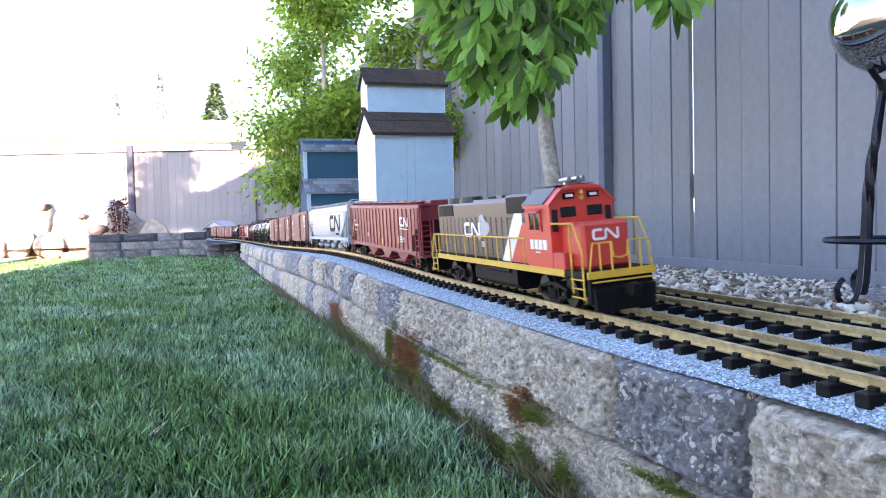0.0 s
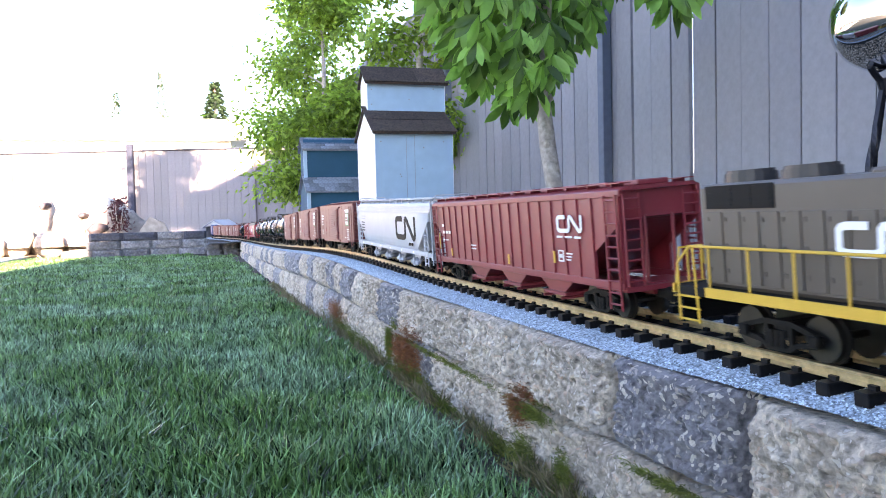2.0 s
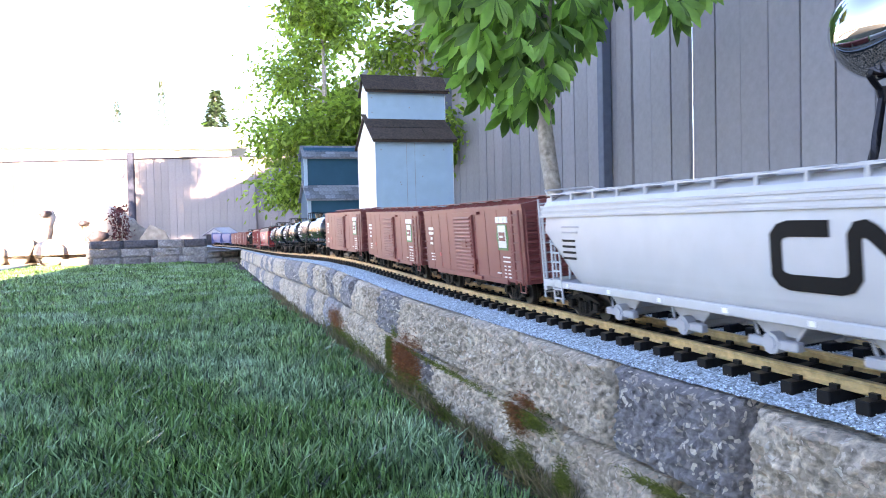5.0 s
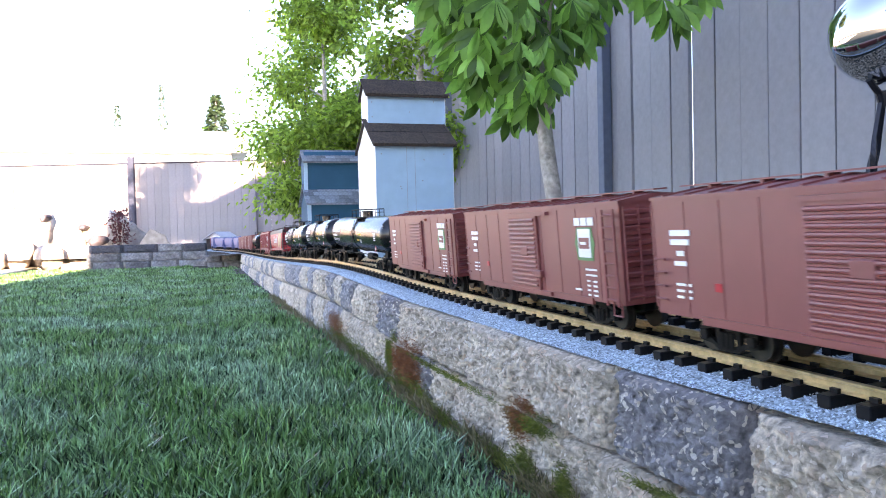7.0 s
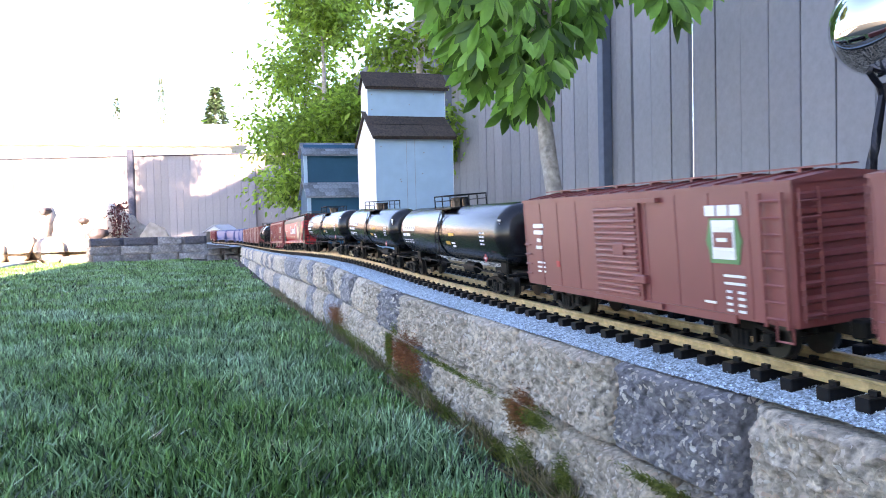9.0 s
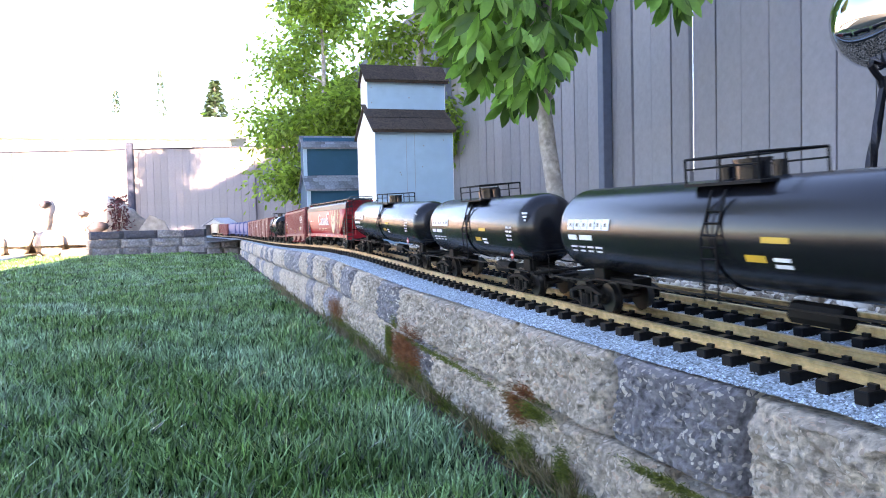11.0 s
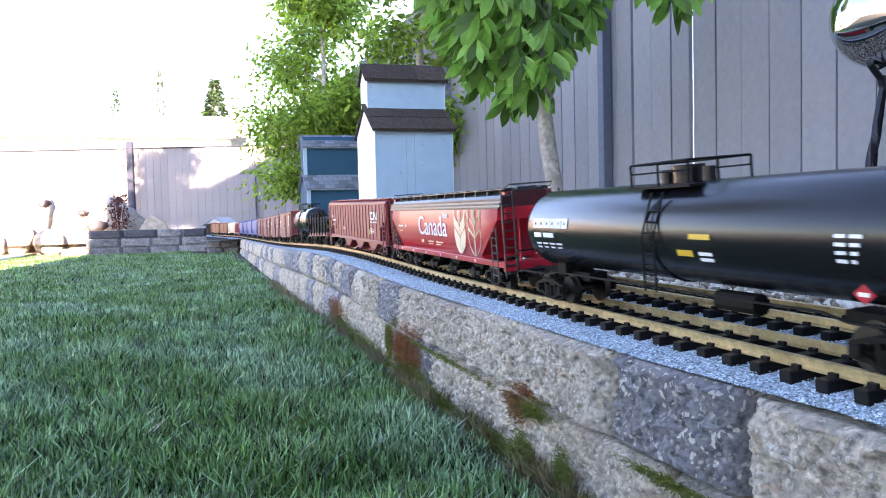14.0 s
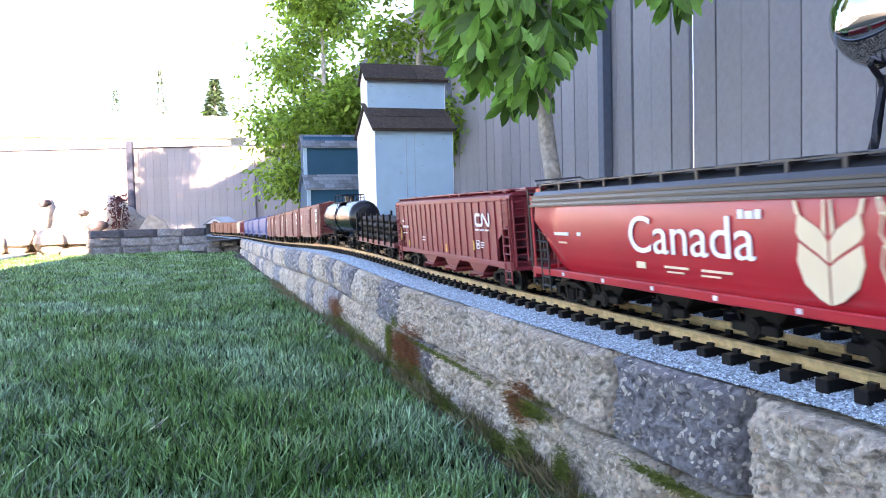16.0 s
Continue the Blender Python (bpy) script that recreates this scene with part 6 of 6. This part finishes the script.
def build_near_tree():
    t = thing("chestnut_tree", "young tree with grey bark and large drooping palmate leaves", "tree")
    rnd = random.Random(61)
    across = Vector((math.cos(radians(17.2)), -math.sin(radians(17.2)), 0))
    away = Vector((math.sin(radians(17.2)), math.cos(radians(17.2)), 0))
    foot = Vector((0.635, 2.17, -0.08))
    trunk = [foot, foot + across * -0.016 + Vector((0, 0, 0.2)), foot + across * -0.044 + Vector((0, 0, 0.4)), foot + across * -0.062 + Vector((0, 0, 0.6)), foot + across * -0.08 + Vector((0, 0, 0.85)), foot + across * -0.1 + Vector((0, 0, 1.3))]
    verts, faces = [], []
    fine = []
    for k in range(51):
        s = k / 50 * (len(trunk) - 1)
        i = min(int(s), len(trunk) - 2)
        fine.append(trunk[i].lerp(trunk[i + 1], s - i))
    for k, c in enumerate(fine):
        r = 0.029 - 0.010 * k / 50
        for a in range(14):
            q = 6.28318 * a / 14
            rr = r * (1 + 0.07 * noise.noise((math.cos(q) * 2, math.sin(q) * 2, k * 0.35)) + 0.05 * noise.noise((math.cos(q) * 5, math.sin(q) * 5, k * 0.9)))
            verts.append(c + Vector((rr * math.cos(q), rr * math.sin(q), 0)))
    for k in range(50):
        for a in range(14):
            p, q = k * 14 + a, k * 14 + (a + 1) % 14
            faces.append((p, q, q + 14, p + 14))
    raw("trunk", verts, faces, M["bark"], t, smooth=True)
    bm = bmesh.new()
    rod(bm, trunk[2] + across * -0.005 - away * 0.026, trunk[2] + across * -0.005 - away * 0.03, 0.012, 10, 0.006)
    part("knot", bm, M["bark"], t)
    tips = []
    for k in range(13):
        z = rnd.uniform(0.5, 1.15)
        c = foot + across * (-0.03 - 0.04 * (z - 0.5)) + Vector((0, 0, z))
        lat, dep = rnd.uniform(-0.36, 0.18), rnd.uniform(-0.25, 0.2)
        end = c + across * lat + away * dep + Vector((0, 0, rnd.uniform(0.1, 0.3)))
        mid = c.lerp(end, 0.5) + Vector((0, 0, 0.05))
        bm = bmesh.new()
        limb(bm, [c, mid, end], 0.009, 0.003)
        part("branch", bm, M["bark"], t)
        tips += [c.lerp(mid, 0.7), mid, mid.lerp(end, 0.5), end]
    reach = foot + across * 0.38 + away * -0.1 + Vector((0, 0, 1.0))
    bm = bmesh.new()
    limb(bm, [trunk[4], trunk[4] + across * 0.2 + Vector((0, 0, 0.2)), reach], 0.009, 0.003)
    part("branch", bm, M["bark"], t)

    verts, faces = [], []
    def compound(at, size, out):
        n = rnd.choice((5, 5, 6, 7))
        for k in range(n):
            ang = (k - (n - 1) / 2) * rnd.uniform(0.4, 0.55)
            d = (across * math.sin(ang) * 0.75 + out * 0.35 + Vector((0, 0, -0.55 - 0.5 * math.cos(ang) + 0.0))).normalized()
            d = (d + Vector((rnd.uniform(-0.2, 0.2), rnd.uniform(-0.2, 0.2), rnd.uniform(-0.15, 0.25)))).normalized()
            side = d.cross(Vector((rnd.uniform(-0.5, 0.5), -1, rnd.uniform(-0.4, 0.4)))).normalized()
            ln = size * rnd.uniform(0.75, 1.1) * (0.7 + 0.3 * math.cos(ang))
            leaf_faces(verts, faces, at + d * 0.006, d, side, ln, ln * rnd.uniform(0.26, 0.34), rnd.uniform(0.1, 0.5), True)
    for k in range(390):
        lat = rnd.uniform(-0.36, 0.1)
        zmin = 0.475 + 3.4 * (lat + 0.05) ** 2 + (0.9 * max(0, lat + 0.02))
        zmin += 0.09 * max(0.0, 1 - abs(lat - 0.02) / 0.09)
        z = zmin + rnd.random() ** 1.1 * 0.75
        dep = rnd.uniform(-0.26, 0.2)
        at = foot + across * (lat - 0.03) + away * dep + Vector((0, 0, z + 0.06))
        out = (across * lat * 2 + away * dep * 2).normalized()
        compound(at, rnd.uniform(0.075, 0.118), out)
    for lat, z in ((0.2, 0.95), (0.24, 0.9), (0.3, 0.86), (0.335, 0.83), (0.36, 0.85), (0.4, 0.92), (0.17, 0.93), (0.44, 0.93), (0.28, 1.0), (0.12, 0.9), (0.38, 0.98)):
        compound(foot + across * lat + away * rnd.uniform(-0.15, 0.05) + Vector((0, 0, z)), 0.12, away * -1)
    for lat, z in ((-0.86, 1.0), (-0.89, 1.02)):
        compound(foot + across * lat + away * -0.1 + Vector((0, 0, z)), 0.11, away * -1)
    raw("crown", verts, faces, M["leaf"], t, smooth=True)


def build_leafy_tree(x, y, base, height, radius, low, n, leaf, seed, label, trunks=1, foliage="leaf_far"):
    t = thing("garden_tree", label, "tree", "trees by the fence")
    rnd = random.Random(seed)
    ends = []
    bm = bmesh.new()
    for j in range(trunks):
        fx = x + rnd.uniform(-0.12, 0.12) * (trunks > 1)
        fy = y + rnd.uniform(-0.12, 0.12) * (trunks > 1)
        c = [Vector((fx, fy, base))]
        for k in range(6):
            c.append(c[-1] + Vector((rnd.uniform(-0.06, 0.06), rnd.uniform(-0.06, 0.06), height / 6.5)))
        limb(bm, c, 0.035 * height / 2.6, 0.008)
        for k in range(26):
            s = rnd.uniform(0.12 if low < 1 else 0.58, 0.95) * 6
            p = c[int(s)].lerp(c[min(6, int(s) + 1)], s % 1)
            a = rnd.uniform(0, 6.28)
            up = rnd.uniform(0.1, 0.5)
            q = p + Vector((math.cos(a), math.sin(a), up)) * radius * rnd.uniform(0.5, 1.0) * (1 - 0.45 * (s / 6) ** 2)
            if q.z < low:
                q.z = low + rnd.uniform(0, 0.2)
            m = p.lerp(q, 0.5) + Vector((0, 0, 0.04))
            limb(bm, [p, m, q], 0.010, 0.003)
            ends += [(m, 0.16), (q, 0.2), (p.lerp(q, 0.75), 0.16)]
    part("trunk", bm, M["bark"], t)
    verts, faces = [], []
    per = n // len(ends)
    for c, spread in ends:
        sp = spread * radius / 0.6
        for k in range(per):
            v = Vector((rnd.gauss(0, 1), rnd.gauss(0, 1), rnd.gauss(0, 0.8))) * sp * 0.6
            d = (v.normalized() * 0.5 + Vector((rnd.uniform(-1, 1), rnd.uniform(-1, 1), rnd.uniform(-1.1, 0.2)))).normalized()
            side = d.orthogonal().normalized()
            side.rotate(Matrix.Rotation(rnd.uniform(0, 6.28), 3, d))
            ln = leaf * rnd.uniform(0.7, 1.3)
            leaf_faces(verts, faces, c + v, d, side, ln, ln * 0.42, 0.25)
    raw("crown", verts, faces, M[foliage], t)


def build_conifer(x, y, base, height, radius, seed, count):
    t = thing("conifer", "distant dark green conifer beyond the fence", "tree", "far conifers")
    rnd = random.Random(seed)
    bm = bmesh.new()
    limb(bm, [(x, y, base), (x, y, base + height)], radius * 0.12, 0.02)
    part("trunk", bm, M["bark"], t)
    verts, faces = [], []
    for k in range(count):
        s = rnd.random() ** 0.8
        a = rnd.uniform(0, 6.28)
        r = radius * (1 - s) * rnd.uniform(0.3, 1.1) + 0.01
        p = Vector((x + r * math.cos(a), y + r * math.sin(a), base + height * (0.08 + 0.92 * s) - r * 0.25))
        d = Vector((math.cos(a), math.sin(a), rnd.uniform(-0.5, 0.2))).normalized()
        side = d.cross(Vector((0, 0, 1))).normalized()
        leaf_faces(verts, faces, p, d, side, rnd.uniform(0.24, 0.4) * radius * (1.15 - 0.6 * s), 0.16 * radius * (1.15 - 0.6 * s), 0.3)
    raw("crown", verts, faces, M["conifer"], t)


# ---- mirror ball on its iron stand ----
def build_ball():
    b = Vector((0.65, 1.0, 0.413))
    st = thing("gazing_ball", "mirrored garden globe on a twisted black iron stand", "garden ornament")
    bm = bmesh.new()
    bmesh.ops.create_uvsphere(bm, u_segments=64, v_segments=36, radius=0.084)
    bmesh.ops.translate(bm, vec=b, verts=bm.verts)
    part("globe", bm, M["mirror"], st, "mirror-bright silver globe", True)
    for k in range(3):
        a = radians(188 + 120 * k)
        o = Vector((math.cos(a), math.sin(a), 0))
        bm = bmesh.new()
        path_rod(bm, [b + o * 0.038 + Vector((0, 0, -0.079)), b + o * 0.026 + Vector((0, 0, -0.09)), b + o * 0.012 + Vector((0, 0, -0.1)), b + o * 0.004 + Vector((0, 0, -0.118))], 0.0055, 8)
        part("cradle_arm", bm, M["iron"], st)
    bm = bmesh.new()
    rod(bm, b + Vector((0, 0, -0.122)), b + Vector((0, 0, -0.096)), 0.008, 10, 0.014)
    part("collar", bm, M["iron"], st)
    # three twisted legs, each ending in a scroll foot
    for k in range(3):
        a = radians(188 + 120 * k)
        o = Vector((math.cos(a), math.sin(a), 0))
        way = [(0.006, 0.3), (0.022, 0.24), (0.042, 0.17), (0.052, 0.1), (0.056, 0.051), (0.062, 0.0), (0.066, -0.025), (0.074, -0.043), (0.088, -0.052), (0.103, -0.049), (0.115, -0.036), (0.117, -0.022), (0.11, -0.011), (0.103, -0.009)]
        pts = []
        for n in range(len(way) * 6 - 5):
            i = min(n // 6, len(way) - 2)
            f = n / 6 - i
            pts.append(Vector((b.x, b.y, 0)) + o * (way[i][0] * (1 - f) + way[i + 1][0] * f) + Vector((0, 0, way[i][1] * (1 - f) + way[i + 1][1] * f)))
        bm = bmesh.new()
        rings = []
        side = Vector((0, 0, 1)).cross(o)
        for n, p in enumerate(pts):
            d = (pts[min(n + 1, len(pts) - 1)] - pts[max(n - 1, 0)]).normalized()
            e = side.cross(d)
            twist = 0.785 + 0.32 * min(max(n - 6, 0), 12)
            rings.append([bm.verts.new(p + (side * math.cos(twist + 1.5708 * q) + e * math.sin(twist + 1.5708 * q)) * 0.0056) for q in range(4)])
        for q, w in zip(rings, rings[1:]):
            for c in range(4):
                bm.faces.new((q[c], q[(c + 1) % 4], w[(c + 1) % 4], w[c]))
        bm.faces.new(rings[0]), bm.faces.new(rings[-1])
        part("leg", bm, M["iron"], st)
    bm = bmesh.new()
    c = Vector((b.x, b.y, 0.053))
    ring = [c + Vector((0.09 * math.cos(a), 0.09 * math.sin(a), 0)) for a in [6.28318 * k / 36 for k in range(37)]]
    path_rod(bm, ring, 0.0048, 6)
    part("ring", bm, M["iron"], st)
    slab = thing("paving_slab", "dark flat slab under the ornament's stand", "slab")
    bm = bmesh.new()
    box(bm, 0.46, 0.88, 0.8, 1.22, -0.085, -0.058, 0.004)
    part("slab", bm, M["block_dark"], slab)


# ---- rocks and moss ----
def build_rocks():
    rnd = random.Random(71)
    spots = [(-0.95, 8.95, 0.16, 0.2), (-1.2, 8.75, 0.2, 0.42), (-1.5, 8.9, 0.26, 0.6), (-1.78, 8.7, 0.2, 0.45), (-2.05, 8.8, 0.22, 0.6), (-2.4, 8.9, 0.26, 0.66), (-2.8, 9.0, 0.3, 0.62), (-1.35, 9.1, 0.24, 0.55),
             (-3.3, 9.1, 0.36, 0.6), (-2.2, 8.4, 0.16, 0.3), (-2.6, 8.5, 0.2, 0.36), (-1.9, 8.35, 0.14, 0.22), (-1.62, 8.4, 0.12, 0.2), (-2.35, 8.2, 0.12, 0.18)]
    for x, y, r, h in spots:
        bm = bmesh.new()
        bmesh.ops.create_icosphere(bm, subdivisions=3, radius=1.0)
        sd = rnd.random() * 90
        for v in bm.verts:
            n = 1 + 0.28 * noise.noise(v.co * 1.3 + Vector((sd, 0, 0))) + 0.12 * noise.noise(v.co * 3.5 + Vector((sd, 5, 0)))
            v.co = Vector((v.co.x * r * n, v.co.y * r * 0.8 * n, v.co.z * h * 0.62 * n))
        ob = tagged(link("boulder", bm, M["rock"], None, "", True), "sunlit pale field stone in the rockery", "rock", "rockery stones")
        ob.matrix_world = pose(x, y, -0.16 + h * 0.3, 0, 0, rnd.uniform(0, 360))
    # dark stones added between the pale ones, standing in for shaded gaps
    for x, y, z, r in ((-1.5, 8.62, 0.06, 0.075), (-1.63, 8.62, 0.2, 0.04), (-1.98, 8.6, 0.3, 0.045)):
        bm = bmesh.new()
        bmesh.ops.create_icosphere(bm, subdivisions=3, radius=1.0)
        sd = rnd.random() * 90
        for v in bm.verts:
            n = 1 + 0.35 * noise.noise(v.co * 1.5 + Vector((sd, 0, 0)))
            v.co = Vector((v.co.x * r * 1.3 * n, v.co.y * 0.14 * n, v.co.z * r * 0.8 * n))
        ob = tagged(link("stone", bm, M["gap_shade_rock"], None, "", True), "dark stone standing for a shaded gap between pale boulders", "rock", "rockery stones")
        ob.matrix_world = pose(x, y + 0.08, z, 0, rnd.uniform(-20, 20), 0)
    shrub = thing("red_shrub", "small dark red leafed shrub growing in the rockery", "shrub")
    bm = bmesh.new()
    for k in range(7):
        a = 0.9 * k
        limb(bm, [(-1.27, 8.45, -0.12), (-1.27 + 0.04 * math.cos(a), 8.45 + 0.04 * math.sin(a), 0.1), (-1.27 + 0.09 * math.cos(a), 8.45 + 0.08 * math.sin(a), 0.3)], 0.008, 0.003)
    part("stem", bm, M["bark"], shrub)
    verts, faces = [], []
    for k in range(420):
        z = rnd.uniform(0.02, 0.36)
        at = Vector((-1.27 + rnd.gauss(0, 0.045), 8.45 + rnd.gauss(0, 0.045), z))
        d = Vector((rnd.uniform(-1, 1), rnd.uniform(-1, 1), rnd.uniform(-0.6, 0.8))).normalized()
        leaf_faces(verts, faces, at, d, d.orthogonal().normalized(), rnd.uniform(0.03, 0.05), 0.018, 0.3)
    raw("crown", verts, faces, M["red_leaf"], shrub)
    bm = bmesh.new()
    prism(bm, [(-0.12, -0.02), (0.13, -0.02), (0.07, 0.1), (-0.02, 0.14), (-0.08, 0.07)], -0.05, 0.05, "y")
    bmesh.ops.subdivide_edges(bm, edges=bm.edges, cuts=3, use_grid_fill=True)
    for v in bm.verts:
        v.co += Vector((0, 0, 1)) * 0.01 * noise.noise(v.co * 20) + v.normal * 0.008 * noise.noise(v.co * 30)
    ob = tagged(link("standing_stone", bm, M["rock"]), "grey angular stone standing on the terrace wall", "rock", "rockery stones")
    ob.matrix_world = pose(-0.93, 8.35, -0.06)
    ob.scale = (1.5, 1.5, 1.6)

    # moss and weeds that grow along the wall's joints and foot
    rnd = random.Random(72)
    patches = [(1.3, 0.075, -0.132, 0.036, 3600, 0.7), (1.28, 0.09, -0.168, 0.024, 2200, 0.1), (1.41, 0.02, -0.13, 0.035, 1300, 0.1), (0.815, 0.03, -0.112, 0.02, 1000, 0.7), (0.775, 0.04, -0.112, 0.009, 700, 0.1),
               (0.8, 0.03, -0.165, 0.02, 600, 0.1), (0.7, 0.018, -0.165, 0.026, 800, 0.1), (0.52, 0.06, -0.112, 0.004, 500, 0.1), (1.95, 0.1, -0.13, 0.03, 900, 0.7), (1.9, 0.2, -0.16, 0.02, 900, 0.1),
               (1.15, 0.12, -0.18, 0.014, 1500, 0.1), (1.65, 0.2, -0.17, 0.02, 1200, 0.1), (0.9, 0.1, -0.18, 0.014, 1200, 0.1), (0.62, 0.06, -0.18, 0.014, 900, 0.1), (1.1, 0.25, -0.108, 0.003, 600, 0.1)]
    for yc, ys, zc, zs, n, red in patches:
        verts, faces = [], []
        for k in range(int(n * 2.2)):
            y = yc + rnd.gauss(0, ys * 0.5)
            z = zc + rnd.gauss(0, zs * 0.5)
            top = shelf_z(-0.08, y) - 0.105
            x = smooth_at(WALL, y) - (0.006 if z > top + 0.004 else 0.016) - rnd.random() * 0.006
            d = Vector((-rnd.uniform(0.2, 1), rnd.uniform(-0.7, 0.7), rnd.uniform(-0.5, 0.9))).normalized()
            side = d.orthogonal().normalized()
            side.rotate(Matrix.Rotation(rnd.uniform(0, 6.28), 3, d))
            leaf_faces(verts, faces, Vector((x, y, z)), d, side, rnd.uniform(0.003, 0.0075), 0.0009, 0.2)
        tagged(raw("moss", verts, faces, M["moss_red"] if red > 0.5 else M["moss"]), "green and rusty moss clinging to the block wall", "moss", kind="stuff")


def build_dry_grass():
    """Straw and weeds between the lawn and the wall's foot."""
    rnd = random.Random(75)
    for name, label, mat, count, high in (("dry_grass", "straw-coloured dry grass along the wall's foot", "straw", 9000, 0.03), ("weeds", "low green weeds along the wall's foot", "moss", 5000, 0.016)):
        verts, faces = [], []
        for k in range(count):
            y = 0.4 + 3.2 * rnd.random() ** 1.3
            if noise.noise((y * 9, 2.0 if mat == "moss" else 7.0, 0)) < -0.15:
                continue
            x = smooth_at(WALL, y) - 0.012 - abs(rnd.gauss(0, 0.014))
            d = Vector((-rnd.uniform(-0.3, 1.2), rnd.uniform(-1.0, 1.0), rnd.uniform(0.1, 1.3))).normalized()
            side = d.orthogonal().normalized()
            side.rotate(Matrix.Rotation(rnd.uniform(0, 6.28), 3, d))
            leaf_faces(verts, faces, Vector((x, y, smooth_at(LAWN, y) + 0.004)), d, side, high * rnd.uniform(0.5, 1.2), 0.0022 if mat == "moss" else 0.0016, 0.3)
        tagged(raw(name, verts, faces, M[mat]), label, "grass", kind="stuff")


M["moss_red"] = leafy("rusty_moss", (0.25, 0.085, 0.035), (0.16, 0.17, 0.035), 0.25)


# ---- the house and its lower wing, out of view, that shade the garden; houses beyond ----
def build_houses():
    h = thing("house", "pale stucco house with a dark gable roof behind the lawn", "house")
    bm = bmesh.new()
    prism(bm, [(-2.64, -0.3), (9, -0.3), (9, 3.83), (3.2, 6.18), (-2.64, 3.83)], -12, -2.5, "y")
    part("wall", bm, M["stucco"], h)
    for x0, x1, z0, z1 in ((-2.7, 3.2, 3.83, 6.2), (9.06, 3.2, 3.83, 6.2)):
        bm = bmesh.new()
        prism(bm, [(x0, z0), (x1, z1), (x1, z1 + 0.12), (x0, z0 + 0.12)], -12.3, -2.45, "y")
        part("roof", bm, M["shingle"], h)
    n = thing("neighbour_house", "pale house with a low roof beyond the far fence", "house")
    bm = bmesh.new()
    box(bm, -12, 0.6, 30, 37, -0.3, 3.15)
    part("wall", bm, M["white_and_sunlit_side"], n)
    bm = bmesh.new()
    prism(bm, [(29.4, 3.1), (37.6, 3.1), (33.5, 4.35)], -12.6, 1.2)
    part("roof", bm, M["white_and_sunlit_side"], n)


build_elevator()
build_teal_house()
build_shed()
build_near_tree()
build_leafy_tree(0.66, 7.4, -0.08, 2.9, 0.58, 0.25, 14000, 0.062, 81, "bushy light green tree in front of the fence")
build_leafy_tree(1.0, 5.2, -0.08, 2.9, 0.58, 0.5, 9500, 0.058, 82, "slender light green tree behind the model elevator")
build_leafy_tree(0.9, 9.4, -0.08, 3.2, 0.75, 0.3, 7000, 0.072, 83, "sunlit leafy tree further along the fence")
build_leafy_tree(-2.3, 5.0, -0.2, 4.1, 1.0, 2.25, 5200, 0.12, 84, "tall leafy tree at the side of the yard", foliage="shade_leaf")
build_conifer(0.3, 42.0, 0.0, 7.35, 1.9, 91, 1500)
build_conifer(-2.4, 43.0, 0.0, 8.0, 0.8, 92, 1300)
build_conifer(-4.7, 44.0, 0.0, 7.0, 0.9, 93, 900)
build_ball()
build_rocks()
build_dry_grass()
build_houses()


build_track("railway_track", 0.0, -5.0, 16.9, "main model track with brass rails on black ties", 0.05, 11.9)
build_track("railway_track", 0.116, -5.0, 6.0, "siding track with brass rails on black ties", 0.2, 3.0)
motions()
